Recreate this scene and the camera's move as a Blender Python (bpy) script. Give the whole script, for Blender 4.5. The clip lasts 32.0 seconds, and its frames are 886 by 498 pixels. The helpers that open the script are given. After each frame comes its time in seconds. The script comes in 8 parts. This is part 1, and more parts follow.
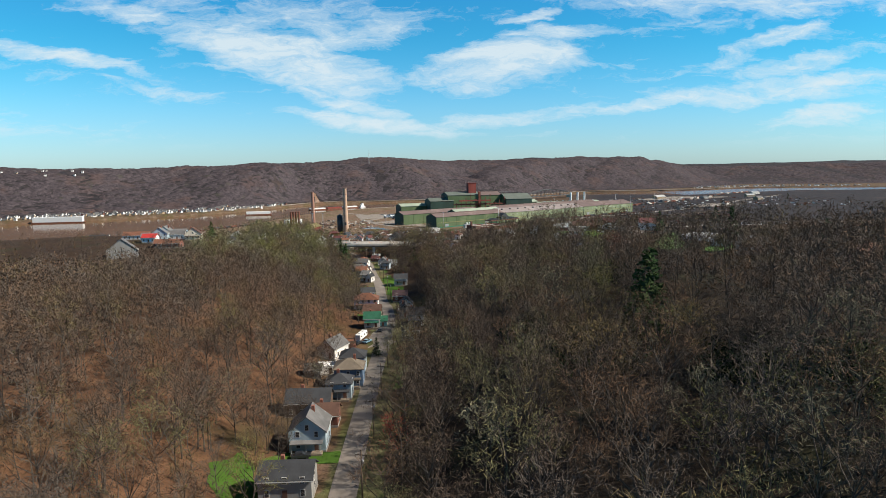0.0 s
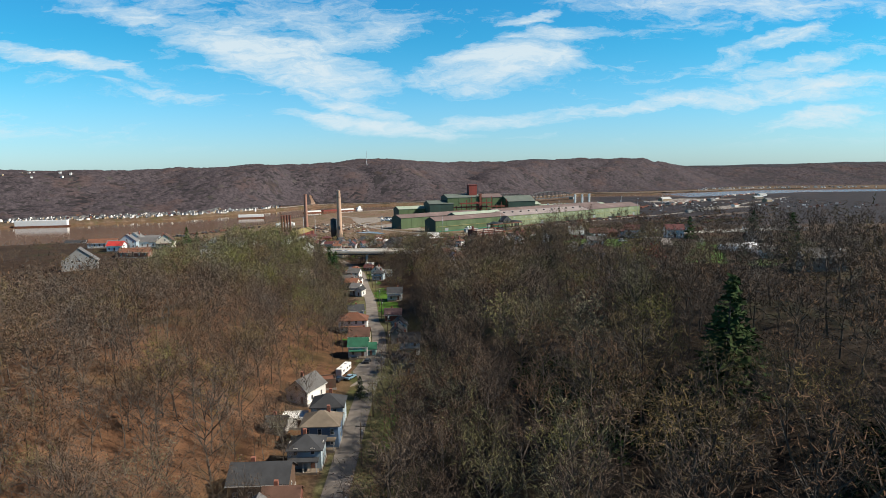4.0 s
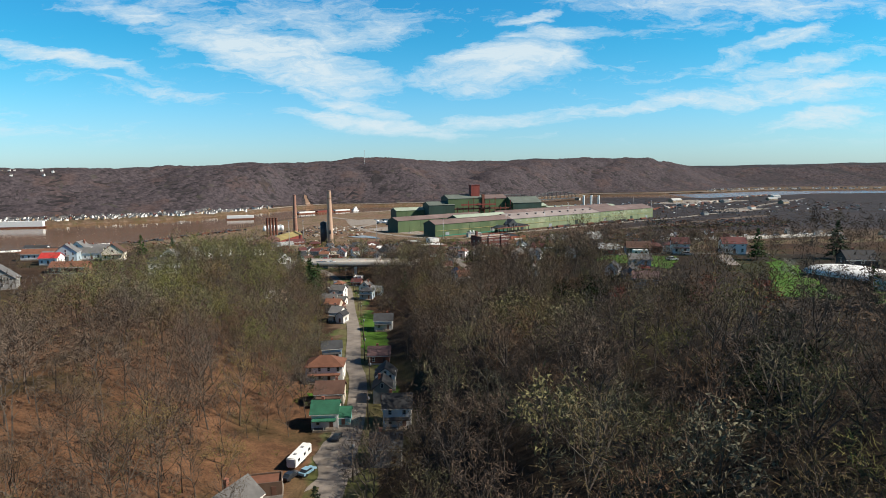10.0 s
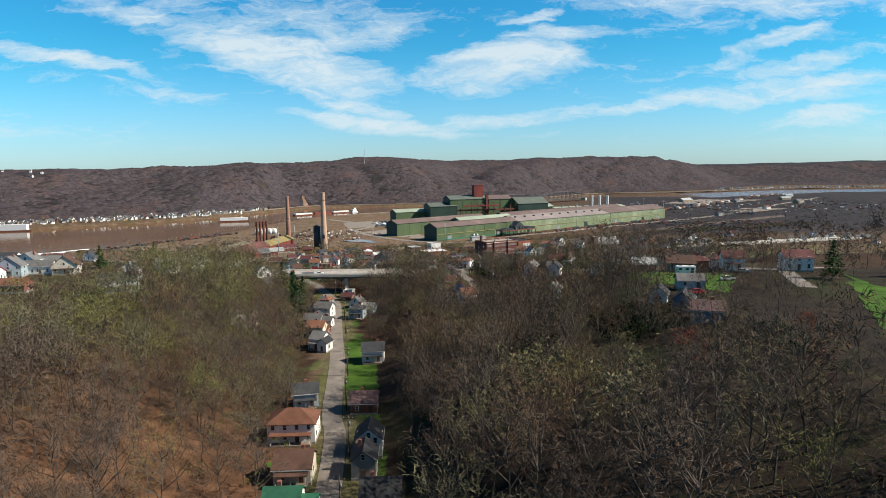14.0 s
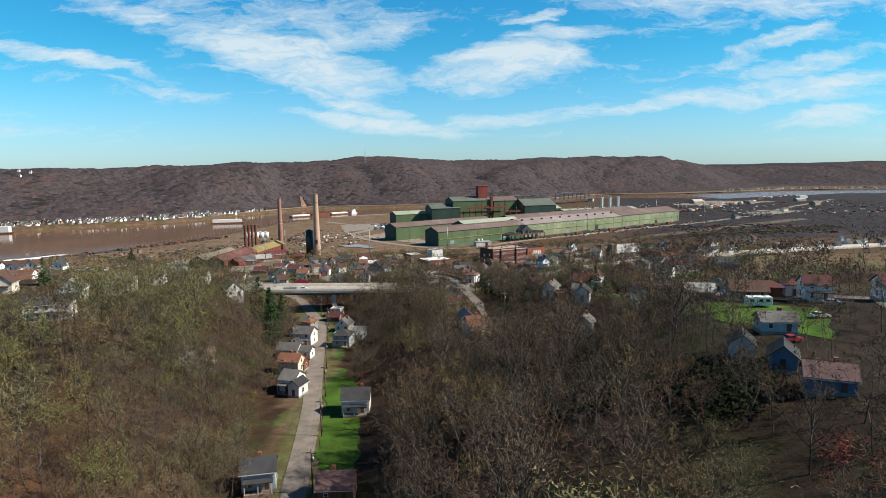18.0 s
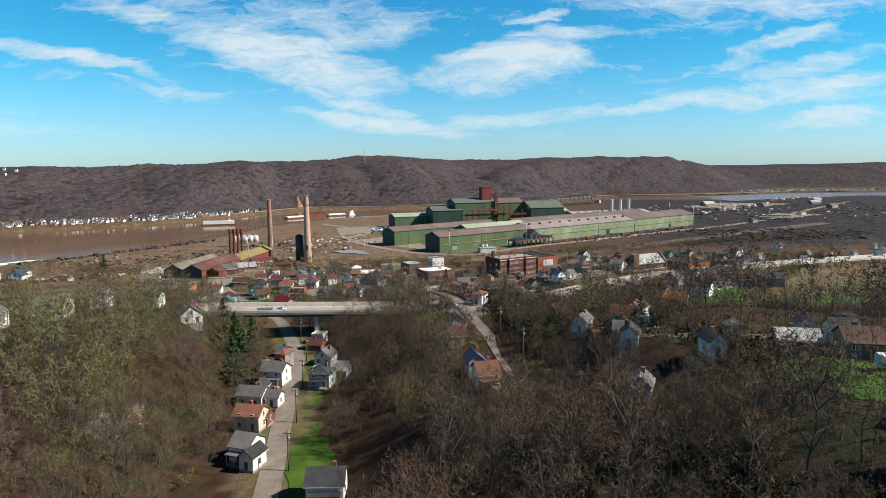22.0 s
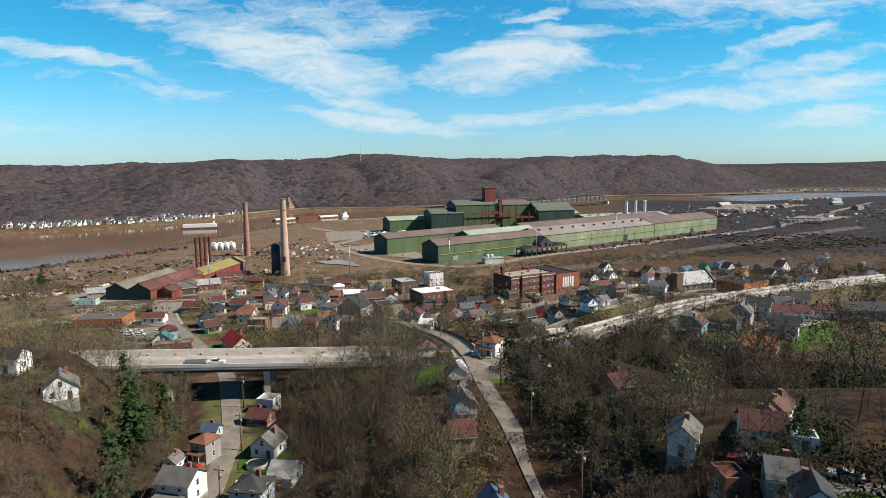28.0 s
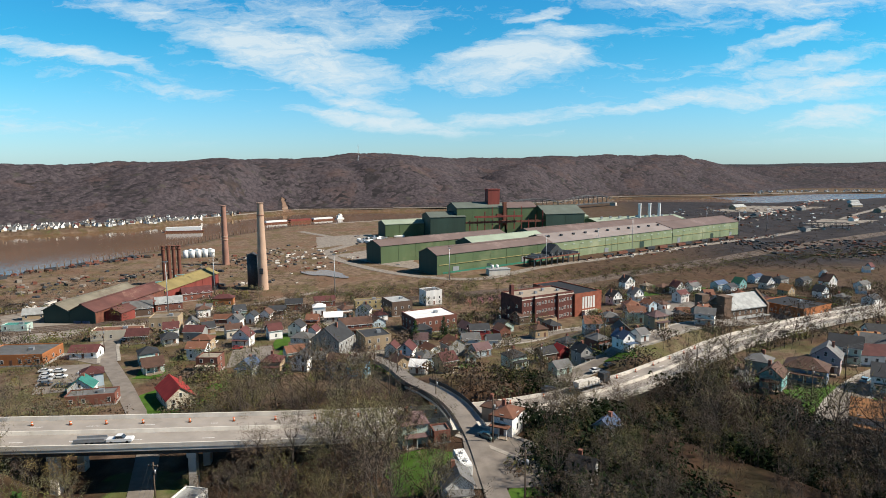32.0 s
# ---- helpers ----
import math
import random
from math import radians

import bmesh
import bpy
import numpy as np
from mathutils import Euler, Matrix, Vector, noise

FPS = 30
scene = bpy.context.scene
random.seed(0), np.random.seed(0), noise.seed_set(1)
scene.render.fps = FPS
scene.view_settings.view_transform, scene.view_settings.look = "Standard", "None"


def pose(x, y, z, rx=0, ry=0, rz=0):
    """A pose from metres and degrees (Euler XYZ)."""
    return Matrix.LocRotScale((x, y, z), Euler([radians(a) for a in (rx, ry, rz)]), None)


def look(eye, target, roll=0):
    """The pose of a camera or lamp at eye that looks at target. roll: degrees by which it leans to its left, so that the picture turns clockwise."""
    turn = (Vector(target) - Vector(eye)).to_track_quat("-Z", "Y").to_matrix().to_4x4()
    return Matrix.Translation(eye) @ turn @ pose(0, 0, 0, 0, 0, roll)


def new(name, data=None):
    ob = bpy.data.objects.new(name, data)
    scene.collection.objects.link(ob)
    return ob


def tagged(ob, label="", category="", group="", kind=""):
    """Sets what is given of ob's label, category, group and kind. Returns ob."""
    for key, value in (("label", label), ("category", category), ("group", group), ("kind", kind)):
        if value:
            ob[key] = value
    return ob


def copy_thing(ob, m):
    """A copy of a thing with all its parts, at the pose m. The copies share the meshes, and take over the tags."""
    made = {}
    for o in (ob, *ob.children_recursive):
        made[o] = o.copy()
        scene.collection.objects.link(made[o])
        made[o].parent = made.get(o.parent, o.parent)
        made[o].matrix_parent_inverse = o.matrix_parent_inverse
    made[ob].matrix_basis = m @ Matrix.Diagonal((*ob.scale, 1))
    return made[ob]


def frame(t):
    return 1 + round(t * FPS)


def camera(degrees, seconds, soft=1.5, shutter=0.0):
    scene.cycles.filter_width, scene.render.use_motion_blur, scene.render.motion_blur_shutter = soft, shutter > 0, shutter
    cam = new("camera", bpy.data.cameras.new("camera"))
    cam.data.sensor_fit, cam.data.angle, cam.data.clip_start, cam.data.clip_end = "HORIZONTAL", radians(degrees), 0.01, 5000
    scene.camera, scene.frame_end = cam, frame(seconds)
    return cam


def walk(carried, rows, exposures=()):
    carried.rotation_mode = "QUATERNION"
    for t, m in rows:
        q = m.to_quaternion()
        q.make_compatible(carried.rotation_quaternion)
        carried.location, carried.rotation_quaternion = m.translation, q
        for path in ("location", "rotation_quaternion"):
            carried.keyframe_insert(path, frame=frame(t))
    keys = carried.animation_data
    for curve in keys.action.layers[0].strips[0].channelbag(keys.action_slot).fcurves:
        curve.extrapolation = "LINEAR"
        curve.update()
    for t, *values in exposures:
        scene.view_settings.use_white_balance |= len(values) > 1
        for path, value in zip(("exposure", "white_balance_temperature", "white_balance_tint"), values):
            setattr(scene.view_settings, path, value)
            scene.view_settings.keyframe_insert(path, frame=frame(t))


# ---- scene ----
cam = camera(70.5, 32.0, soft=0.9)
PATH = [
    (0, (-7.358, 7.49, 86.418), (-7.273, 9.471, 86.158), -0.7),
    (6, (-4.415, 76.425, 84.736), (-4.327, 78.407, 84.483), -0.7),
    (9, (-3.077, 110.557, 84.539), (-2.99, 112.538, 84.284), -0.5),
    (13, (-0.612, 157.987, 84.287), (-0.531, 159.969, 84.03), -0.7),
    (19, (2.998, 232.052, 84.606), (3.067, 234.034, 84.348), -0.6),
    (23, (4.514, 282.57, 84.778), (4.581, 284.552, 84.519), -0.4),
    (28, (7.277, 349.267, 84.464), (7.345, 351.249, 84.202), -0.4),
    (32, (10.691, 408.573, 84.549), (10.756, 410.555, 84.286), -0.3),
]
walk(cam, [(t, look(eye, target, roll)) for t, eye, target, roll in PATH], [(0, 0.7), (32, 0.7)])

# ---------- world, sun ----------
SUN_EL, SUN_AZ = radians(41), radians(99)      # azimuth clockwise from +y
to_sun = Vector((math.sin(SUN_AZ) * math.cos(SUN_EL), math.cos(SUN_AZ) * math.cos(SUN_EL), math.sin(SUN_EL)))
sun = new("sun", bpy.data.lights.new("sun", "SUN"))
sun.data.energy, sun.data.angle, sun.data.color = 5.0, radians(0.55), (1.0, 0.91, 0.78)
sun.matrix_world = look((0, 0, 0), -to_sun)


class Nodes:
    """A short way to write node trees."""

    def __init__(self, tree):
        self.t = tree

    def n(self, kind, **props):
        node = self.t.nodes.new(kind)
        for k, v in props.items():
            if k in node.inputs:
                node.inputs[k].default_value = v
            else:
                setattr(node, k, v)
        return node

    def to(self, a, b):
        self.t.links.new(a, b)

    def math(self, op, a, b=None, c=None):
        node = self.n("ShaderNodeMath", operation=op)
        for i, v in enumerate((a, b, c)):
            if v is None:
                continue
            if isinstance(v, (int, float)):
                node.inputs[i].default_value = v
            else:
                self.to(v, node.inputs[i])
        return node.outputs[0]

    def ramp(self, value, lo, hi, smooth=True):
        node = self.n("ShaderNodeMapRange", interpolation_type="SMOOTHSTEP" if smooth else "LINEAR")
        node.inputs["From Min"].default_value, node.inputs["From Max"].default_value = lo, hi
        self.to(value, node.inputs["Value"])
        return node.outputs["Result"]

    def mix(self, fac, a, b, kind="MIX"):
        node = self.n("ShaderNodeMix", data_type="RGBA", blend_type=kind)
        for sock, v in ((node.inputs[0], fac), (node.inputs[6], a), (node.inputs[7], b)):
            if isinstance(v, (int, float)):
                sock.default_value = v
            elif isinstance(v, (tuple, list)):
                sock.default_value = (*v[:3], 1)
            else:
                self.to(v, sock)
        return node.outputs[2]

    def noise(self, vec, scale, detail=4.0, rough=0.55, dist=0.0):
        node = self.n("ShaderNodeTexNoise", Scale=scale, Detail=detail, Roughness=rough, Distortion=dist)
        if vec is not None:
            self.to(vec, node.inputs["Vector"])
        return node.outputs["Fac"]


def make_world():
    world = bpy.data.worlds.new("sky")
    scene.world = world
    world.use_nodes = True
    g = Nodes(world.node_tree)
    world.node_tree.nodes.clear()
    sky = g.n("ShaderNodeTexSky", sky_type="NISHITA", sun_disc=False, sun_elevation=SUN_EL, sun_rotation=SUN_AZ,
              altitude=300, air_density=1.25, dust_density=0.3, ozone_density=2.6)
    co = g.n("ShaderNodeTexCoord").outputs["Generated"]
    sep = g.n("ShaderNodeSeparateXYZ")
    g.to(co, sep.inputs[0])
    x, y, z = sep.outputs
    ya = g.math("MAXIMUM", g.math("ABSOLUTE", y), 0.08)
    u, v = g.math("DIVIDE", x, ya), g.math("DIVIDE", z, ya)
    # a sheet of high cloud seen in perspective: ragged banks of wisps that run towards the right
    cw = g.n("ShaderNodeCombineXYZ")
    g.to(u, cw.inputs[0])
    g.to(g.math("MULTIPLY", v, 2.6), cw.inputs[1])
    cw.inputs[2].default_value = 1.3
    warp = g.n("ShaderNodeTexNoise", Scale=7.0, Detail=5.0, Roughness=0.6)
    g.to(cw.outputs[0], warp.inputs["Vector"])
    wsep = g.n("ShaderNodeSeparateColor")
    g.to(warp.outputs["Color"], wsep.inputs[0])
    u1 = g.math("ADD", u, g.math("MULTIPLY", g.math("SUBTRACT", wsep.outputs[0], 0.5), 0.16))
    v1 = g.math("ADD", v, g.math("MULTIPLY", g.math("SUBTRACT", wsep.outputs[1], 0.5), 0.055))
    cv = g.n("ShaderNodeCombineXYZ")
    g.to(g.math("ADD", u1, g.math("MULTIPLY", v1, 0.9)), cv.inputs[0])
    g.to(g.math("SUBTRACT", g.math("MULTIPLY", v1, 4.4), g.math("MULTIPLY", u1, 0.22)), cv.inputs[1])
    wisps = g.noise(cv.outputs[0], 4.4, 12.0, 0.66, 0.3)
    streaks = g.noise(cv.outputs[0], 15.0, 8.0, 0.7, 0.5)

    def bank(cu, cvv, ru, rv, lean, weight):
        a = g.math("DIVIDE", g.math("SUBTRACT", u1, cu), ru)
        b = g.math("DIVIDE", g.math("SUBTRACT", g.math("SUBTRACT", v1, cvv), g.math("MULTIPLY", g.math("SUBTRACT", u1, cu), lean)), rv)
        return g.math("MULTIPLY", g.ramp(g.math("ADD", g.math("MULTIPLY", a, a), g.math("MULTIPLY", b, b)), 1.25, 0.0), weight)

    cover = None
    for args in ((-0.20, 0.170, 0.19, 0.060, -0.28, 1.0), (-0.37, 0.222, 0.17, 0.028, -0.24, 0.75), (-0.10, 0.208, 0.12, 0.035, 0.05, 0.85), (-0.12, 0.105, 0.12, 0.020, -0.25, 0.85),
                 (-0.05, 0.066, 0.18, 0.018, -0.12, 0.95), (0.16, 0.078, 0.17, 0.019, 0.08, 0.9), (0.37, 0.100, 0.13, 0.012, 0.20, 0.7), (0.13, 0.158, 0.16, 0.040, 0.12, 1.0),
                 (0.24, 0.205, 0.10, 0.018, 0.05, 0.85), (-0.52, 0.166, 0.17, 0.014, -0.20, 0.75), (0.58, 0.118, 0.20, 0.024, 0.06, 0.95), (0.56, 0.188, 0.12, 0.020, 0.30, 0.8),
                 (0.66, 0.075, 0.12, 0.020, 0.14, 0.85), (0.58, 0.030, 0.24, 0.012, 0.08, 0.55), (0.18, 0.228, 0.06, 0.010, 0.18, 0.8), (-0.22, 0.252, 0.30, 0.030, -0.08, 0.6),
                 (0.64, 0.160, 0.16, 0.018, 0.15, 0.7), (-0.38, 0.122, 0.12, 0.010, -0.10, 0.55), (0.52, 0.252, 0.34, 0.034, 0.0, 0.62), (0.42, 0.150, 0.14, 0.012, 0.1, 0.5), (0.44, 0.215, 0.26, 0.022, 0.12, 0.55), (-0.44, 0.06, 0.16, 0.008, -0.1, 0.35)):
        m = bank(*args)
        cover = m if cover is None else g.math("MAXIMUM", cover, m)
    wisps = g.math("ADD", wisps, g.math("MULTIPLY", g.math("SUBTRACT", streaks, 0.5), 0.75))
    dens = g.math("ADD", g.math("MULTIPLY", cover, 0.60), g.math("MULTIPLY", g.math("SUBTRACT", wisps, 0.5), 1.55))
    fac = g.math("MULTIPLY", g.ramp(dens, 0.10, 0.74, False), 0.88)
    fac = g.math("MULTIPLY", fac, g.ramp(v, 0.02, 0.07))
    bw = g.n("ShaderNodeHueSaturation", Saturation=1.25, Value=1.0)
    g.to(sky.outputs[0], bw.inputs["Color"])
    low = g.mix(1.0, sky.outputs[0], (0.72, 1.16, 1.80), "MULTIPLY")
    tint = g.mix(1.0, bw.outputs[0], (0.29, 1.20, 1.48), "MULTIPLY")
    tint = g.mix(g.ramp(v, 0.0, 0.22), low, tint)
    col = g.mix(fac, tint, (7.9, 9.0, 9.5))
    # the blue deepens towards the zenith
    up = g.ramp(z, 0.30, 0.80)
    col = g.mix(up, col, g.mix(1.0, col, (0.20, 0.20, 0.23), "MULTIPLY"))
    bg = g.n("ShaderNodeBackground", Strength=SKY)
    g.to(col, bg.inputs[0])
    g.to(bg.outputs[0], g.n("ShaderNodeOutputWorld").inputs[0])


SKY = 0.058
make_world()

# ---------- materials ----------
MATS = {}
ALB = 0.93                                      # common factor on the base colours


def mat(name, color, rough=0.85, vary=0.25, scale=0.6, fine=9.0, bump=0.15, metal=0.0, random=0.0, stain=None, stain_at=0.6, streak=False, spec=0.3):
    """A worn, uneven surface: base colour varied at two scales, an optional stain colour, and fine relief."""
    if name in MATS:
        return MATS[name]
    m = bpy.data.materials.new(name)
    m.use_nodes = True
    g = Nodes(m.node_tree)
    p = m.node_tree.nodes["Principled BSDF"]
    co = g.n("ShaderNodeTexCoord").outputs["Object"]
    if streak:
        mp = g.n("ShaderNodeMapping")
        mp.inputs["Scale"].default_value = (1, 1, 0.12)
        g.to(co, mp.inputs[0])
        big = g.noise(mp.outputs[0], scale, 5)
    else:
        big = g.noise(co, scale, 4)
    small = g.noise(co, fine, 5, 0.65)
    color = tuple(c * ALB for c in color)
    dark = tuple(c * (1 - vary) for c in color)
    light = tuple(min(1, c * (1 + vary * 0.7)) for c in color)
    c = g.mix(g.ramp(big, 0.3, 0.7), dark, light)
    c = g.mix(g.math("MULTIPLY", g.ramp(small, 0.35, 0.75), 0.45 * min(1, vary * 2.5)), c, tuple(k * 0.6 for k in color))
    if stain:
        c = g.mix(g.math("MULTIPLY", g.ramp(g.noise(co, scale * 0.55, 6, 0.7), stain_at, stain_at + 0.15), 0.85), c, stain)
    if random:
        hs = g.n("ShaderNodeHueSaturation")
        r = g.n("ShaderNodeObjectInfo").outputs["Random"]
        g.to(g.math("ADD", g.math("MULTIPLY", r, 2 * random), 1 - random), hs.inputs["Value"])
        g.to(c, hs.inputs["Color"])
        c = hs.outputs[0]
    g.to(c, p.inputs["Base Color"])
    p.inputs["Roughness"].default_value = rough
    p.inputs["Metallic"].default_value = metal
    p.inputs["Specular IOR Level"].default_value = spec
    if bump:
        b = g.n("ShaderNodeBump", Strength=bump, Distance=0.06)
        g.to(small, b.inputs["Height"])
        g.to(b.outputs[0], p.inputs["Normal"])
    MATS[name] = m
    return m


# ---------- lie of the land ----------
def S(t):
    t = np.clip(t, 0, 1)
    return t * t * (3 - 2 * t)


def table(v, pairs):
    return np.interp(v, [p[0] for p in pairs], [p[1] for p in pairs])


VALLEY_X = ((-300, -24), (130, -23.5), (200, -23), (240, -22.2), (290, -20.6), (330, -23), (350, -26.5), (400, -31.2), (450, -38), (500, -44.3), (525, -48.5), (556, -58.5), (580, -67.5), (626, -96), (655, -115))
VALLEY_Z = ((-300, 30), (0, 23.5), (130, 19.2), (200, 16.6), (290, 13.6), (400, 11.8), (500, 8.8), (560, 8.0), (700, 7.5))
NEAR_BANK = ((-3000, -1400), (-1500, -200), (-700, 480), (-420, 790), (-320, 906), (-294, 979), (-257, 1078), (-234, 1196), (-176, 1330), (-84, 1392), (100, 1510), (300, 1690), (480, 1890), (640, 1860), (800, 1800), (1000, 1900), (1200, 1990), (1500, 1980), (3000, 1700))
FAR_BANK = ((-3000, 300), (-1200, 930), (-558, 1272), (-473, 1323), (-390, 1418), (-330, 1560), (-247, 1683), (73, 1716), (300, 1880), (560, 2127), (800, 2150), (1003, 2210), (1250, 2320), (1500, 2300), (3000, 2000))
WATER = -8.0
HW = [(-330, 540, 24), (-200, 549, 22.5), (-110, 554.5, 21.2), (-60, 557, 20.4), (-17, 561, 19.2), (20, 569, 17.2), (48, 579, 17.2), (75, 594, 17.4), (104, 617, 17.2), (131, 640, 16.6), (180, 672, 15.2), (240, 704, 13.4), (330, 745, 11), (450, 790, 8)]


def wave(x, y, s, seed):
    """Smooth rolling noise, about -1 to 1."""
    a = seed * 1.7
    return (np.sin(x / s + a) * np.cos(y / (s * 1.13) - 2 * a) + 0.6 * np.sin((x + 0.7 * y) / (s * 0.53) + 3 * a)
            + 0.35 * np.cos((0.8 * y - x) / (s * 0.29) - a)) / 1.5


def land(x, y):
    x, y = np.asarray(x, float), np.asarray(y, float)
    r = table(y, VALLEY_X)
    floor_z = table(y, VALLEY_Z)
    plain = 8.8 + (table(y, ((0, 8.8), (600, 8.8), (650, 7.5), (720, 5.5), (790, 2.0), (835, 0), (2200, -2.5))) - 8.8)
    plain = plain + S((x - 60) / 120) * S((830 - y) / 160) * 3.5
    base = floor_z + (plain - floor_z) * S((y - 545) / 60)
    # the wooded hill on the west side, with a town on its shoulder
    top = 32 + 8 * S((320 - y) / 200) + 1.6 * wave(x, y, 60, 1)
    top = top - S((-115 - x) / 55) * (7 * np.exp(-((y - 345) / 75) ** 2) - 1.5)
    rise = S((r - 14 - x) / (62 - 27 * S((y - 360) / 120)))
    nose = 1 - S((y - 512 - 25 * S((-60 - x) / 60)) / 62)
    west = (top - base) * rise * nose
    # the spur that carries the upper street
    crest = table(y, ((0, 36), (330, 34), (403, 27.4), (452, 27.0), (482, 26.6), (512, 25.4), (545, 23.4), (565, 21.8), (592, 19.4), (625, 14.4), (660, 8.8)))
    spur = np.maximum(0, crest - base) * (1 - S((y - 590) / 70)) * S((x - r - 12) / (np.maximum(14, 24 - r - 14)))
    east_z = base + spur
    # the plateau east of it
    plateau = 50 - 4 * S((y - 235) / 75) - 5.5 * S((y - 375) / 65) + 1.0 * wave(x, y, 70, 2)
    step = S((x - 14 - 10 * S((y - 360) / 50)) / (70 - 28 * S((y - 370) / 50))) * (1 - S((y - 437 - 22 * S((x - 70) / 50)) / 75))
    east_z = east_z + np.maximum(0, plateau - east_z) * step
    # the gorge under the second bridge, and the shelf with the pastel houses behind it
    shelf = S((x - 62 - 0.35 * np.maximum(0, 580 - y)) / 30) * S((y - 520) / 24) * (1 - S((y - 655) / 45))
    east_z = east_z + (19.0 - east_z) * shelf
    gx = 62 + 0.62 * np.maximum(0, 600 - y)
    cut = np.exp(-((x - gx) / 19) ** 2) * S((y - 440) / 60) * (1 - S((y - 608) / 18))
    east_z = east_z - (east_z - 9.5) * 0.93 * cut
    east = np.where(x > r, east_z - base, 0)
    z = base + west + east
    # the highway's cutting and fill
    line_y, line_z = table(x, [(p[0], p[1]) for p in HW]), table(x, [(p[0], p[2]) for p in HW]) - 1.0
    near_hw = 1 - S((np.abs(y - line_y) * 0.84 - 10) / 9)
    fill = np.maximum(S((x - 98) / 14), S((-150 - x) / 20))
    z = np.where(z > line_z, z + (line_z - z) * near_hw, z + (line_z - z) * near_hw * fill)
    # river bed
    near, far = table(x, NEAR_BANK), table(x, FAR_BANK)
    bed = S((y - near + 4) / 16) * (1 - S((y - far + 4) / 14))
    z = z + (WATER - 4.5 - z) * bed
    # far shore, its town flat and the wooded hills
    d = y - far
    crest_far = 96 + 14 * np.exp(-((x + 120) / 300) ** 2) + 22 * np.exp(-((x - 700) / 420) ** 2) - 14 * S((x - 1100) / 500) - 9 * S((-350 - x) / 300)
    flat_w = table(x, ((-2000, 130), (-560, 110), (-330, 70), (-240, 25), (80, 25), (300, 30), (700, 60), (1100, 120), (1400, 330)))
    slope_w = table(x, ((-2000, 420), (-560, 380), (-250, 250), (80, 260), (560, 330), (1400, 600)))
    hills = crest_far * S((d - flat_w) / slope_w) * (1 + 0.10 * wave(x, y, 210, 5) + 0.05 * wave(x, y, 77, 6))
    # a side valley parts the near bluff from the hill up-river
    side_x = 105 + 0.10 * (d - 60) + 45 * S((d - 250) / 300)
    hills = hills * (1 - 0.50 * np.exp(-((x - side_x) / (95 + 0.10 * np.maximum(0, d))) ** 2) * (1 - S((d - 330) / 300)))
    gully = np.abs(np.sin(x / 74 + 1.2 * np.sin(y / 160) + 0.5 * np.sin(x / 190)))
    hills = hills - 15 * (1 - gully) ** 2 * S((d - flat_w) / slope_w) * (1 - S((d - flat_w - 0.75 * slope_w) / 200))
    z = np.where(d > 0, np.where(d > 14, -3.0 + hills, z), z)
    far_ridge = S((y - 3300) / 900) * (4 + 8 * wave(x, y, 500, 8))
    return z + far_ridge + 0.25 * wave(x, y, 19, 3) * S((40 + np.abs(x - r) * 0 - 40 + np.abs(x - r)) / 30) * (d < 0)


def ground_z(x, y):
    return float(land(x, y))
# ---------- end of the land ----------

CLEAR = []                                     # open spots (x, y, radius) where no tree stands

# ---------- mesh helpers ----------
def part(name, bm, material, parent=None, label="", at=None):
    me = bpy.data.meshes.new(name)
    bm.to_mesh(me)
    bm.free()
    for m in (material if isinstance(material, (list, tuple)) else (material,)):
        me.materials.append(m)
    ob = new(name, me)
    if parent is not None:
        ob.parent = parent
    if at is not None:
        ob.matrix_basis = at
    if label:
        ob["label"] = label
    return ob


def share(name, me, parent, at):
    ob = new(name, me)
    ob.parent = parent
    ob.matrix_basis = at
    return ob


def empty(name, m, label, category, group=""):
    ob = new(name)
    ob.matrix_basis = m
    return tagged(ob, label, category, group)


def box(bm, x0, y0, z0, x1, y1, z1, slot=0):
    v = [bm.verts.new((x, y, z)) for z in (z0, z1) for x, y in ((x0, y0), (x1, y0), (x1, y1), (x0, y1))]
    for i in ((3, 2, 1, 0), (4, 5, 6, 7), (0, 1, 5, 4), (1, 2, 6, 5), (2, 3, 7, 6), (3, 0, 4, 7)):
        bm.faces.new([v[k] for k in i]).material_index = slot
    return v


def boxes(*rows):
    bm = bmesh.new()
    for row in rows:
        box(bm, *row)
    return bm


def poly(bm, pts, slot=0):
    f = bm.faces.new([bm.verts.new(p) for p in pts])
    f.material_index = slot
    return f


def tube(bm, p0, p1, r0, r1, n=8, caps=True, slot=0):
    p0, p1 = Vector(p0), Vector(p1)
    q = (p1 - p0).to_track_quat("Z", "Y")
    rings = []
    for p, r in ((p0, r0), (p1, r1)):
        rings.append([bm.verts.new(p + q @ Vector((r * math.cos(a), r * math.sin(a), 0))) for a in (2 * math.pi * k / n for k in range(n))])
    for k in range(n):
        f = bm.faces.new((rings[0][k], rings[0][(k + 1) % n], rings[1][(k + 1) % n], rings[1][k]))
        f.material_index, f.smooth = slot, n > 5
    if caps:
        bm.faces.new(rings[0][::-1]).material_index = slot
        bm.faces.new(rings[1]).material_index = slot


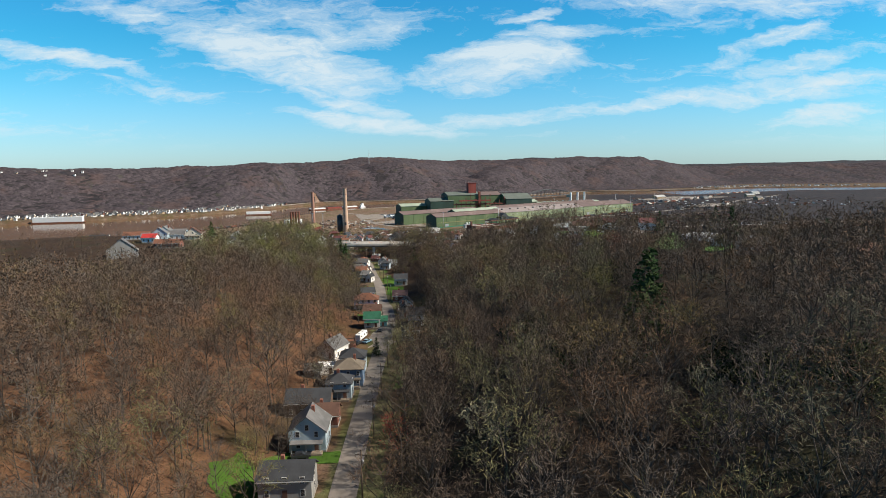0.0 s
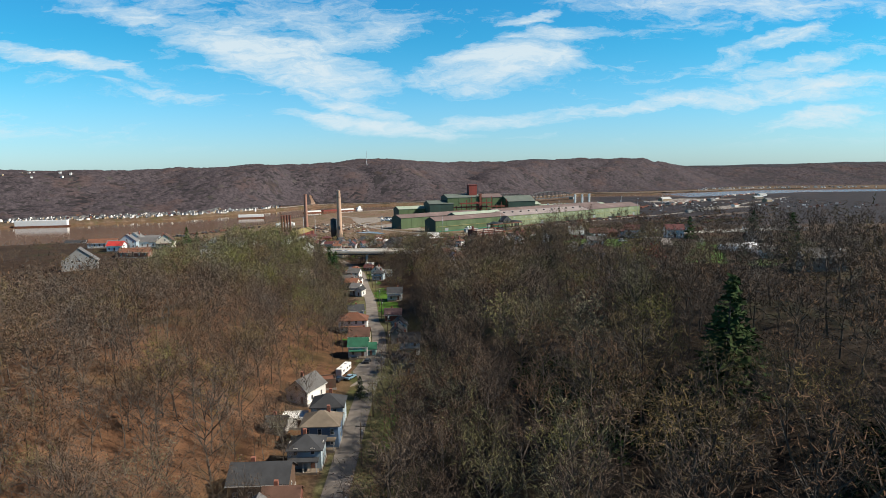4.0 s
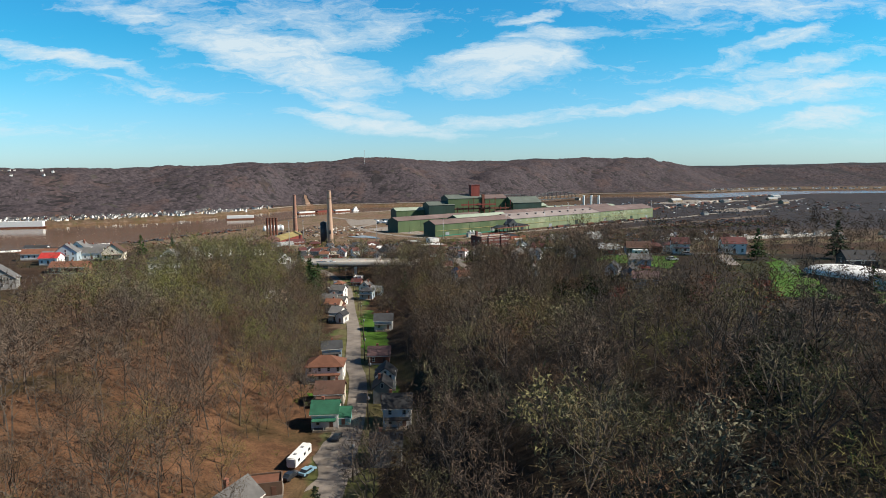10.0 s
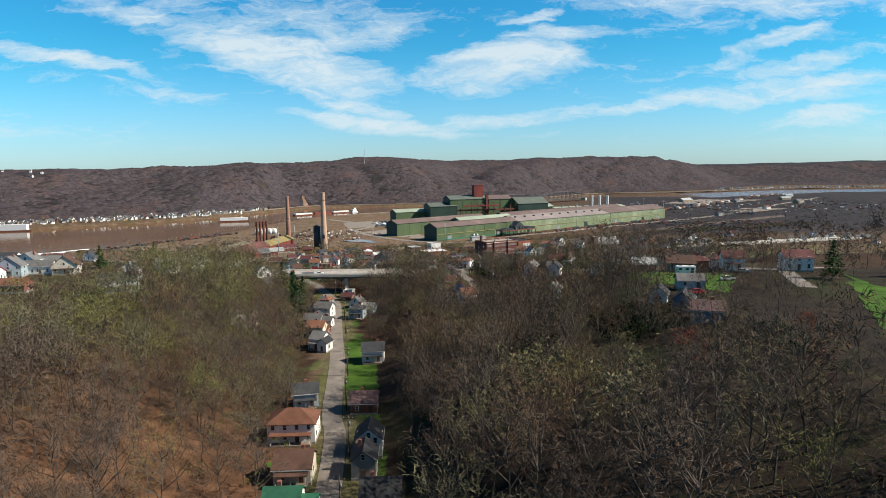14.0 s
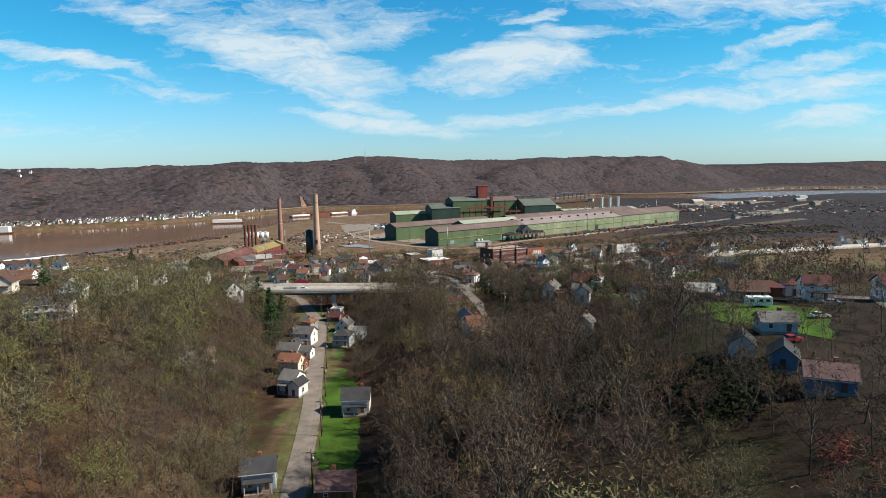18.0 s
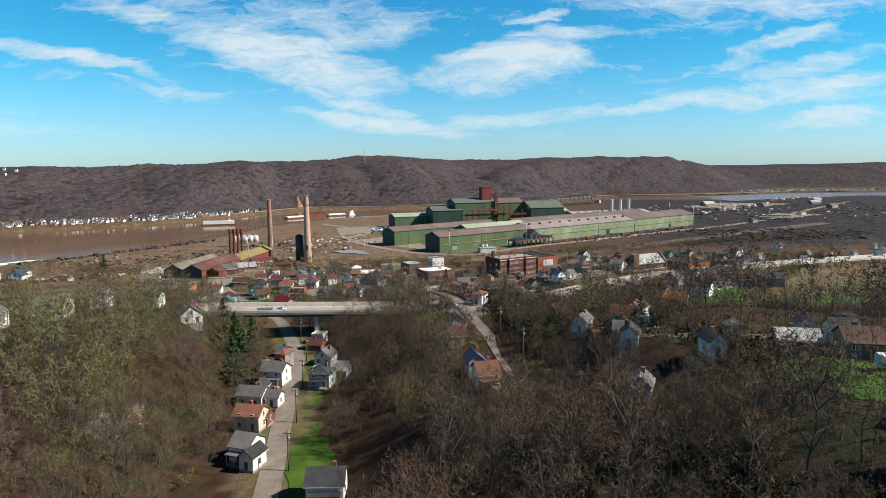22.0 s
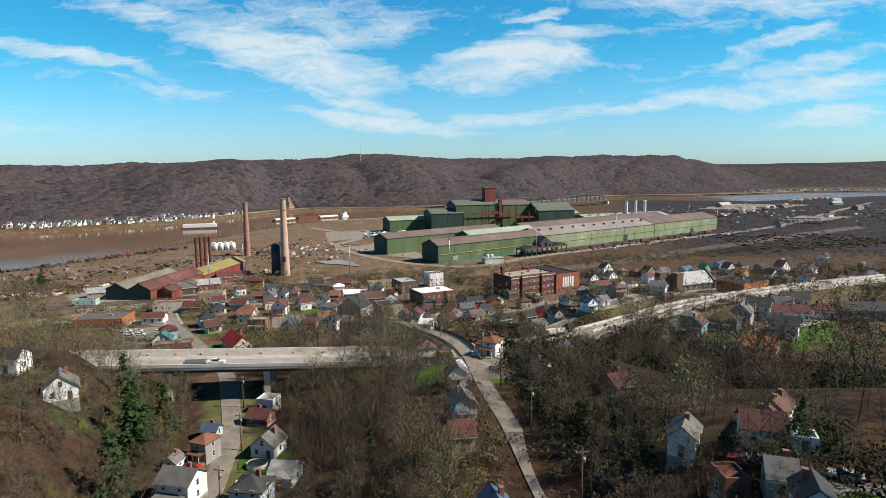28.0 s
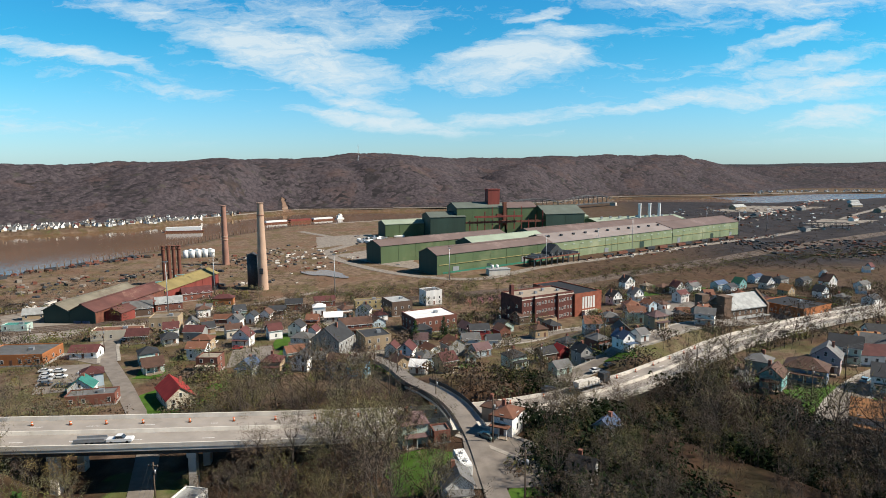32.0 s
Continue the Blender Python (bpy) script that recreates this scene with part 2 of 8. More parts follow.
def mesh_np(name, verts, faces, material, smooth=False):
    """One mesh from arrays; faces all of one size."""
    me = bpy.data.meshes.new(name)
    n, k = len(faces), faces.shape[1]
    me.vertices.add(len(verts))
    me.vertices.foreach_set("co", np.asarray(verts, np.float32).ravel())
    me.loops.add(n * k)
    me.loops.foreach_set("vertex_index", faces.astype(np.int32).ravel())
    me.polygons.add(n)
    me.polygons.foreach_set("loop_start", np.arange(0, n * k, k, dtype=np.int32))
    me.update(calc_edges=True)
    for m in (material if isinstance(material, (list, tuple)) else (material,)):
        me.materials.append(m)
    if smooth:
        me.polygons.foreach_set("use_smooth", np.ones(n, bool))
    return me


# ---------- ground ----------
def land_material():
    m = bpy.data.materials.new("land")
    m.use_nodes = True
    g = Nodes(m.node_tree)
    p = m.node_tree.nodes["Principled BSDF"]
    co = g.n("ShaderNodeTexCoord").outputs["Object"]
    paint = g.n("ShaderNodeVertexColor", layer_name="cover")
    cover, russet = paint.outputs["Color"], paint.outputs["Alpha"]
    sep = g.n("ShaderNodeSeparateColor")
    g.to(cover, sep.inputs[0])
    grass, dirt, wood = sep.outputs
    big, mid, fine = g.noise(co, 0.035, 5), g.noise(co, 0.22, 5, 0.6), g.noise(co, 1.9, 5, 0.7)
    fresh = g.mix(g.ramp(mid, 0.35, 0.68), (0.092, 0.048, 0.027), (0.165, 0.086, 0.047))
    # dark litter for the east woods, with the tree shade put into the colour
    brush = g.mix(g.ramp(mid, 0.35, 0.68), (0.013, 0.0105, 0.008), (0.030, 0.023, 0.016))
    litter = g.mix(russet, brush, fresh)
    litter = g.mix(g.math("MULTIPLY", g.ramp(fine, 0.42, 0.7), 0.6), litter, (0.032, 0.022, 0.014))
    litter = g.mix(g.math("MULTIPLY", g.ramp(big, 0.52, 0.66), 0.5), litter, (0.034, 0.040, 0.016))
    lawn = g.mix(g.ramp(mid, 0.3, 0.7), (0.035, 0.078, 0.014), (0.066, 0.121, 0.023))
    lawn = g.mix(g.math("MULTIPLY", g.ramp(fine, 0.45, 0.75), 0.45), lawn, (0.101, 0.094, 0.039))
    bare = g.mix(g.ramp(mid, 0.35, 0.7), (0.127, 0.083, 0.055), (0.240, 0.172, 0.122))
    bare = g.mix(g.math("MULTIPLY", g.ramp(g.noise(co, 0.05, 6, 0.7), 0.48, 0.6), 0.8), bare, (0.111, 0.088, 0.039))
    bare = g.mix(g.math("MULTIPLY", g.ramp(g.noise(co, 0.021, 5, 0.6), 0.52, 0.62), 0.7), bare, (0.163, 0.091, 0.058))
    bare = g.mix(g.math("MULTIPLY", g.ramp(fine, 0.45, 0.7), 0.5), bare, (0.065, 0.049, 0.036))
    # far woods share the canopy's bluish tint, which stands in for distance haze
    far = g.mix(g.ramp(g.noise(co, 0.06, 8, 0.75), 0.38, 0.66), (0.021, 0.019, 0.021), (0.050, 0.043, 0.045))
    far = g.mix(g.math("MULTIPLY", g.ramp(g.noise(co, 0.013, 5, 0.6), 0.55, 0.7), 0.40), far, (0.090, 0.060, 0.048))
    patchy = g.ramp(g.math("ADD", grass, g.math("MULTIPLY", g.math("SUBTRACT", g.noise(co, 0.07, 5, 0.7), 0.5), 1.6)), 0.36, 0.68)
    c = g.mix(patchy, litter, lawn)
    c = g.mix(dirt, c, bare)
    c = g.mix(wood, c, far)
    c = g.mix(1.0, c, (ALB, ALB, ALB), "MULTIPLY")
    g.to(c, p.inputs["Base Color"])
    p.inputs["Roughness"].default_value = 0.95
    p.inputs["Specular IOR Level"].default_value = 0.1
    b = g.n("ShaderNodeBump", Strength=0.5, Distance=0.4)
    g.to(fine, b.inputs["Height"])
    g.to(b.outputs[0], p.inputs["Normal"])
    return m


def steps(*spans):
    out = []
    for a, b, s in spans:
        out += list(np.arange(a, b, s))
    return np.array(out + [spans[-1][1]], float)


def make_ground():
    xs = steps((-4200, -1500, 150), (-1500, -640, 30), (-640, -160, 10), (-160, 180, 3.5), (180, 640, 10), (640, 1700, 30), (1700, 4200, 150))
    ys = steps((-700, 0, 70), (0, 80, 10), (80, 700, 3.5), (700, 1250, 10), (1250, 2100, 15), (2100, 2700, 30), (2700, 4700, 160))
    gx, gy = np.meshgrid(xs, ys)
    gz = land(gx, gy)
    nx, ny = len(xs), len(ys)
    i = np.arange(nx * ny).reshape(ny, nx)
    faces = np.stack([i[:-1, :-1], i[:-1, 1:], i[1:, 1:], i[1:, :-1]], -1).reshape(-1, 4)
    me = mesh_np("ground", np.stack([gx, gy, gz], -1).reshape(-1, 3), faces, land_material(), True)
    r, far = table(gy, VALLEY_X), table(gx, FAR_BANK)
    near = table(gx, NEAR_BANK)
    plain = S((gy - 575 - 20 * wave(gx, gy, 40, 4)) / 40) * (gy < far)
    dirt = plain * (0.62 + 0.38 * S((gy - 690) / 60)) * (1 - 0.72 * S((gx - 70) / 90) * S((gy - 700) / 40))
    dirt = np.maximum(dirt, (np.abs(gx - r) < 9) * (gy < 640) * 0.55)
    grass = np.where(gy < far, 0.5 * plain * (1 - S((gy - 700) / 60)) + 0.75 * (gx - r > -7) * (gx - r < np.where(gy < 265, 10, np.where(gy < 425, 13, 11))) * (gy < 560), 0)
    grass = np.maximum(grass, 0.5 * S((gx - 94 - 0.62 * np.maximum(0, 600 - gy)) / 12) * S((gy - 540) / 20) * (gy < 660))
    grass = np.maximum(grass, 0.22 * S((gx - 80 + 12 * wave(gx, gy, 17, 2)) / 20) * S((gy - 255 + 25 * wave(gx, gy, 23, 5)) / 40) * (gy < 520))
    grass = np.maximum(grass, 0.28 * S((gx - r + 75) / 30) * (gx < r) * S((gy - 330) / 60) * (gy < 560))
    d = gy - far
    flat_w = table(gx, ((-2000, 130), (-560, 110), (-330, 70), (-240, 25), (80, 25), (300, 30), (700, 60), (1100, 120), (1400, 330)))
    wood = np.maximum(S((d - flat_w) / 20), 1.0 * S((gx - 190 - 0.25 * (gy - 900)) / 120) * S((gy - 890) / 60) * (d < 0))
    grass = np.where((d > 0) & (d < flat_w), 0.3, grass)
    dirt = np.where((d > 0) & (d < flat_w), 0.55, dirt)
    # bright litter on the sun-facing west slope, shade-dark litter on the east one
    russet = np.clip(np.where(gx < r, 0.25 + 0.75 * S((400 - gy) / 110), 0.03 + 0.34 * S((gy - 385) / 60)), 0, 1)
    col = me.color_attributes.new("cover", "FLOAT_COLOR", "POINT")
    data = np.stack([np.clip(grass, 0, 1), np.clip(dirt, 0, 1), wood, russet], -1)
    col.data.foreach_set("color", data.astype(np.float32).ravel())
    tagged(new("ground", me), "valley floor and hillsides under leaf litter, grass and bare dirt, eastern woods darkened for shade", "ground", kind="structure")


make_ground()

water_mat = bpy.data.materials.new("river_water")
water_mat.use_nodes = True
g = Nodes(water_mat.node_tree)
p = water_mat.node_tree.nodes["Principled BSDF"]
co = g.n("ShaderNodeTexCoord").outputs["Object"]
g.to(g.mix(g.ramp(g.noise(co, 0.012, 4), 0.35, 0.7), (0.125, 0.070, 0.036), (0.16, 0.092, 0.050)), p.inputs["Base Color"])
p.inputs["Roughness"].default_value, p.inputs["IOR"].default_value = 0.07, 1.33
p.inputs["Specular IOR Level"].default_value = 0.28
b = g.n("ShaderNodeBump", Strength=0.25, Distance=0.25)
mp = g.n("ShaderNodeMapping")
mp.inputs["Scale"].default_value = (1, 0.35, 1)
g.to(co, mp.inputs[0])
g.to(g.noise(mp.outputs[0], 0.35, 5, 0.6), b.inputs["Height"])
g.to(b.outputs[0], p.inputs["Normal"])
bm = bmesh.new()
poly(bm, [(-3500, -700, WATER), (820, -100, WATER), (820, 2500, WATER), (-3500, 2500, WATER)])
tagged(part("water", bm, water_mat), "wide muddy brown river with a smooth surface", "river", kind="structure")
ruffled = water_mat.copy()
ruffled.name = "ruffled_river_water"
p = ruffled.node_tree.nodes["Principled BSDF"]
p.inputs["Roughness"].default_value, p.inputs["Specular IOR Level"].default_value = 0.22, 0.6
for node in ruffled.node_tree.nodes:
    if node.bl_idname == "ShaderNodeBump":
        node.inputs["Strength"].default_value, node.inputs["Distance"].default_value = 1.0, 0.8
bm = bmesh.new()
poly(bm, [(820, -100, WATER), (3500, 300, WATER), (3500, 2500, WATER), (820, 2500, WATER)])
tagged(part("water", bm, ruffled), "wind-ruffled silvery reach of the river", "river", kind="structure")

# ---------- roads ----------
asphalt = mat("asphalt", (0.205, 0.178, 0.153), 0.9, 0.22, 0.25, 3.0, 0.2, stain=(0.115, 0.105, 0.095), stain_at=0.56)
concrete = mat("concrete", (0.58, 0.54, 0.48), 0.85, 0.14, 0.3, 4.0, 0.1, stain=(0.3, 0.27, 0.23), stain_at=0.62, streak=True)
pavement_mat = mat("pavement_concrete", (0.34, 0.31, 0.27), 0.9, 0.18, 0.4, 4.0, 0.15, stain=(0.22, 0.2, 0.17), stain_at=0.55)
deck_mat = mat("deck_concrete", (0.30, 0.27, 0.24), 0.88, 0.12, 0.2, 3.0, 0.1, stain=(0.2, 0.182, 0.16), stain_at=0.55)
gravel = mat("gravel", (0.25, 0.215, 0.18), 0.95, 0.3, 0.3, 4.0, 0.4, stain=(0.15, 0.125, 0.1), stain_at=0.52)
white_paint = mat("white_paint", (0.72, 0.72, 0.70), 0.6, 0.08, 0.8, 6.0, 0.05)
faded_yellow = mat("faded_yellow_paint", (0.30, 0.26, 0.11), 0.7, 0.2, 0.3, 4.0, 0.05)
steel_dark = mat("dark_steel", (0.055, 0.06, 0.065), 0.6, 0.25, 1.0, 8.0, 0.1, metal=0.3)
steel_grey = mat("galvanised_steel", (0.36, 0.37, 0.38), 0.5, 0.12, 1.0, 8.0, 0.05, metal=0.6)
timber_pole = mat("pole_timber", (0.115, 0.085, 0.062), 0.9, 0.25, 0.8, 10.0, 0.2)


def smooth_line(pts, gap):
    """Points every gap metres along a Catmull-Rom curve."""
    pts = [Vector(p) for p in pts]
    ext = [2 * pts[0] - pts[1]] + pts + [2 * pts[-1] - pts[-2]]
    out = []
    for a, b, c, d in zip(ext, ext[1:], ext[2:], ext[3:]):
        n = max(1, int((c - b).length / gap))
        for k in range(n):
            t = k / n
            out.append(0.5 * (2 * b + (c - a) * t + (2 * a - 5 * b + 4 * c - d) * t * t + (3 * b - a - 3 * c + d) * t ** 3))
    return out + [pts[-1]]


def sweep(line, profile, taper=None):
    """A strip along a line; the profile is (offset to the right, height) pairs."""
    bm = bmesh.new()
    rows = []
    for i, p in enumerate(line):
        t = (line[min(i + 1, len(line) - 1)] - line[max(i - 1, 0)]).to_2d().normalized()
        side = Vector((t.y, -t.x, 0))
        k = taper(p) if taper else 1.0
        rows.append([bm.verts.new(p + side * o * k + Vector((0, 0, h))) for o, h in profile])
    for r0, r1 in zip(rows, rows[1:]):
        for k in range(len(profile) - 1):
            bm.faces.new((r0[k], r0[k + 1], r1[k + 1], r1[k]))
    return bm


def draped(pts, gap=4.0, lift=0.18):
    flat = smooth_line([(x, y, 0) for x, y in pts], gap)
    return [Vector((p.x, p.y, ground_z(p.x, p.y) + lift)) for p in flat]


LINES = []                                     # points along all streets


def street(name, pts, width, label, kerbs=False, lift=0.18, material=None, level=None):
    line = draped(pts, 4.0, lift)
    if level:
        for p in line:
            p.z = float(table(p.y, level))
    LINES.extend((p.x, p.y) for p in line)
    h = width / 2
    ob = part(name, sweep(line, ((-h - 0.3, -1.2), (-h, 0), (0, 0.05), (h, 0), (h + 0.3, -1.2))), material or asphalt)
    tagged(ob, label, "road", kind="structure")
    if kerbs:
        for s in (-1, 1):
            k = part("pavement", sweep(line, ((s * h, -0.6), (s * h, 0.13), (s * (h + 1.3), 0.13), (s * (h + 1.3), -0.6))), pavement_mat)
            tagged(k, "narrow concrete pavement along the street", "pavement", kind="structure")
    return line


valley = street("road", [(table(y, VALLEY_X), y) for y in (-60, 60, 130, 200, 240, 290, 330, 350, 400, 450, 500, 525, 556, 580, 605, 626, 655)], 5.8,
                "patched grey asphalt street down the wooded valley", lift=0.15)
upper = street("road", [(31, 425), (28.5, 452), (26.8, 482), (24, 512), (22, 545), (18, 568), (7, 592), (-1, 624), (-12, 655)], 4.3,
               "grey asphalt street along the spur above the valley",
               level=((425, 27.6), (452, 27.3), (482, 26.9), (512, 25.7), (545, 23.8), (560, 22.6), (580, 21.9), (594, 19.9), (624, 14.9), (655, 9.1)))
street("road", [(21, 548), (27, 541), (33.5, 533), (42, 519), (52, 503)], 6.5, "asphalt side street with a concrete kerb", kerbs=True, lift=0.3)
street("road", [(84, 530), (97, 541), (113, 555), (126, 570), (150, 590), (190, 612)], 7.0, "sunlit asphalt street between pastel houses", kerbs=True)
street("road", [(60, 430), (68, 424), (81, 422), (106, 413), (135, 390)], 5.0, "narrow asphalt lane on the plateau")
street("road", [(118, 352), (124, 370), (135, 390), (167, 413)], 5.0, "narrow asphalt lane past lawns")
street("road", [(-26, 655), (20, 668), (60, 684), (120, 716), (180, 742)], 6.0, "grey town street", kerbs=True)
street("road", [(45, 610), (88, 632), (118, 655), (160, 678), (230, 715), (330, 760)], 7.0, "grey town street beside the highway", kerbs=True)
street("road", [(-115, 655), (-130, 690), (-120, 715), (-60, 705), (-26, 690)], 6.0, "grey town street", kerbs=True)
street("road", [(-115, 655), (-150, 668), (-230, 660), (-330, 640)], 7.0, "grey town street beside the railway")
street("road", [(-12, 655), (-25, 690), (-38, 725), (-60, 742)], 5.5, "grey town street", kerbs=True)
street("road", [(58, 608), (62, 640), (55, 668)], 4.5, "narrow grey town lane")
street("road", [(-70, 985), (-32, 925), (12, 884), (56, 874), (110, 925), (220, 1000), (330, 1075), (430, 1140)], 9.0, "pale gravel road along the mill front", material=gravel)
street("road", [(-150, 1240), (-70, 1120), (-84, 1040), (-70, 985)], 10.0, "pale gravel yard road", material=gravel)
street("road", [(-330, 620), (-250, 640), (-170, 690), (-100, 770), (-60, 830)], 5.0, "pale gravel track", material=gravel)

dock = [(-640, 520), (-430, 760), (-334, 896), (-306, 976), (-270, 1072), (-247, 1190), (-190, 1318), (-95, 1380), (90, 1496)]
street("road", dock, 5.0, "pale gravel road along the river bank", material=gravel, lift=0.5)
quay = draped(dock[1:-2], 6.0, 0.2)
tagged(part("quay_wall", sweep(quay, ((-4.6, -0.6), (-4.6, 1.5), (-3.4, 1.5), (-3.4, -0.6))), white_paint), "long low white wall along the river bank", "wall", kind="structure")
bm = bmesh.new()
for p in draped(dock[1:], 7.0, 0):
    q = p + Vector((-7.5, 4.5, 0))
    tube(bm, (q.x, q.y, WATER - 2), (q.x, q.y, 0.5), 0.55, 0.5, 6)
tagged(part("dock_piling", bm, timber_pole), "row of dark timber pilings along the bank", "piling", kind="stuff")
street("road", [(x, float(table(x, FAR_BANK)) + 17) for x in (-420, -330, -247, -120, 73, 190, 300, 430, 560, 780, 1003, 1250, 1500)], 8.0, "pale road along the far shore", material=gravel, lift=0.6)

# railway: ballast, rails
rail_mat = mat("rail_steel", (0.16, 0.11, 0.085), 0.5, 0.2, 1.0, 9.0, 0.1, metal=0.6)
ballast = mat("ballast", (0.15, 0.12, 0.10), 0.95, 0.35, 0.5, 5.0, 0.5)
for k, off in enumerate((0, 6, 12, 18)):
    pts = [(-420, 642 - off), (-300, 680 - off), (-200, 712 - off * 0.8), (-110, 752 - off * 0.6), (0, 800 - off * 0.6), (120, 862 - off * 0.8), (260, 955 - off), (420, 1065 - off), (600, 1180 - off)]
    line = draped(pts, 8.0, 0.12)
    tagged(part("railway_bed", sweep(line, ((-2.6, -1.0), (-1.6, 0.1), (1.6, 0.1), (2.6, -1.0))), ballast), "railway track bed of brown ballast", "railway", "rail tracks", "structure")
    for s in (-0.72, 0.72):
        tagged(part("rail", sweep(line, ((s - 0.06, 0.08), (s - 0.06, 0.28), (s + 0.06, 0.28), (s + 0.06, 0.08))), rail_mat), "rusty steel rail", "rail", "rails", "structure")

# ---------- highway on its bridge ----------
hw = smooth_line(HW, 5.0)
def narrower(p):
    return 1.0 - 0.30 * float(S((p.x - 5) / 50))


tagged(part("highway", sweep(hw, ((-8.8, 0), (8.8, 0)), narrower), deck_mat), "pale concrete divided highway deck", "road", kind="structure")
highway = empty("road_bridge", Matrix(), "long concrete highway bridge over the valley street", "bridge")
part("deck_slab", sweep(hw, ((8.82, 0.02), (8.82, -0.75), (7.9, -0.75), (7.4, -2.1), (-7.4, -2.1), (-7.9, -0.75), (-8.82, -0.75), (-8.82, 0.02)), narrower), concrete, highway)
for s in (-1, 1):
    part("parapet", sweep(hw, ((s * 8.95, -0.05), (s * 8.95, 1.05), (s * 8.55, 1.05), (s * 8.4, 0.02)), narrower), concrete, highway, "pale concrete parapet")
part("median_barrier", sweep(hw, ((-0.45, 0.01), (-0.15, 0.9), (0.15, 0.9), (0.45, 0.01)), narrower), concrete, highway, "pale concrete median barrier")
part("fascia_girder", sweep(hw, ((7.65, -0.78), (7.65, -2.2), (7.42, -2.2), (7.42, -0.78)), narrower), steel_dark, highway, "dark steel girder")


def pier(x, y, top, yaw):
    z = ground_z(x, y) - 1.0
    h = top - z
    bm = bmesh.new()
    for s in (-6.4, 6.4):
        lo = box(bm, -0.9, s - 1.0, 0, 0.9, s + 1.0, h - 1.3)
        for v in lo[:4]:
            v.co.y += 0.35 * (1 if v.co.y > s else -1)
    box(bm, -1.1, -7.8, h - 1.3, 1.1, 7.8, h)
    part("pier", bm, concrete, highway, "tapered concrete pier with a cap", at=pose(x, y, z, 0, 0, yaw))


for x, y, top, yaw in ((-45, 558.5, 17.9, 5), (-76, 556.5, 18.6, 3), (-107, 554.7, 19.1, 3), (60, 585, 15.0, 30), (84, 600, 15.1, 36)):
    pier(x, y, top, yaw)
# the upper street's overpass: slab and railings
over = empty("street_overpass", Matrix(), "short concrete overpass with dark railings above the highway", "bridge")
span = [p for p in upper if 548 < p.y < 590]
part("slab", sweep(span, ((-4.1, -0.1), (-4.1, -0.8), (4.1, -0.8), (4.1, -0.1))), concrete, over)
span = [p for p in upper if 553 < p.y < 590]
for s in (-1, 1):
    part("railing", sweep(span, ((s * 4.0, -0.2), (s * 4.0, 0.95), (s * 3.92, 0.95), (s * 3.92, -0.2))), steel_dark, over, "dark steel railing")
# lane marks
for off in (-4.4, 4.4):
    rows = [p for i, p in enumerate(hw) if i % 3 == 0]
    bm = bmesh.new()
    for p0, p1 in zip(rows, rows[1:]):
        d = (p1 - p0).normalized()
        side = Vector((d.y, -d.x, 0))
        q = p0 + side * off * narrower(p0) + Vector((0, 0, 0.006))
        poly(bm, [q - side * 0.09, q + side * 0.09, q + side * 0.09 + d * 3.2, q - side * 0.09 + d * 3.2])
    tagged(part("lane_marking", bm, white_paint), "broken white lane line", "road marking", kind="structure")

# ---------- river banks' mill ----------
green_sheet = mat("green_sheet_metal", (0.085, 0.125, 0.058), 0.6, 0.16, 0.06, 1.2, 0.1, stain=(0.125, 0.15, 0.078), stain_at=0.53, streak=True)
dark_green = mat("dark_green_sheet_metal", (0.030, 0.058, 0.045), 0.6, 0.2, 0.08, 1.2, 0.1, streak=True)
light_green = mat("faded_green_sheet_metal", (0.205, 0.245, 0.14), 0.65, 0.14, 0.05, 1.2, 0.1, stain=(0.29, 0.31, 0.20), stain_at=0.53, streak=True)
teal_sheet = mat("teal_sheet_metal", (0.03, 0.17, 0.115), 0.6, 0.15, 0.1, 1.5, 0.1)
mauve_roof = mat("mauve_roofing", (0.150, 0.108, 0.098), 0.8, 0.14, 0.05, 0.9, 0.1, stain=(0.27, 0.2, 0.18), stain_at=0.6)
pale_roof = mat("pale_green_roofing", (0.30, 0.35, 0.27), 0.75, 0.12, 0.06, 1.0, 0.1, stain=(0.25, 0.25, 0.22), stain_at=0.6)
grey_pink_roof = mat("grey_pink_roofing", (0.25, 0.212, 0.198), 0.8, 0.12, 0.05, 1.0, 0.1, stain=(0.38, 0.33, 0.30), stain_at=0.6)
rust = mat("rusty_steel", (0.165, 0.062, 0.040), 0.85, 0.3, 0.4, 5.0, 0.2, stain=(0.08, 0.045, 0.035), stain_at=0.58)
red_sheet = mat("red_sheet_metal", (0.20, 0.045, 0.035), 0.75, 0.2, 0.15, 2.0, 0.1, streak=True)
glass = mat("dark_window_glass", (0.035, 0.042, 0.05), 0.12, 0.2, 1.0, 3.0, 0.0, spec=0.6)
MILL = 35.5                                    # bearing of the mill's long sheds
MA = Vector((math.cos(radians(MILL)), math.sin(radians(MILL)), 0))
MB = Vector((-MA.y, MA.x, 0))


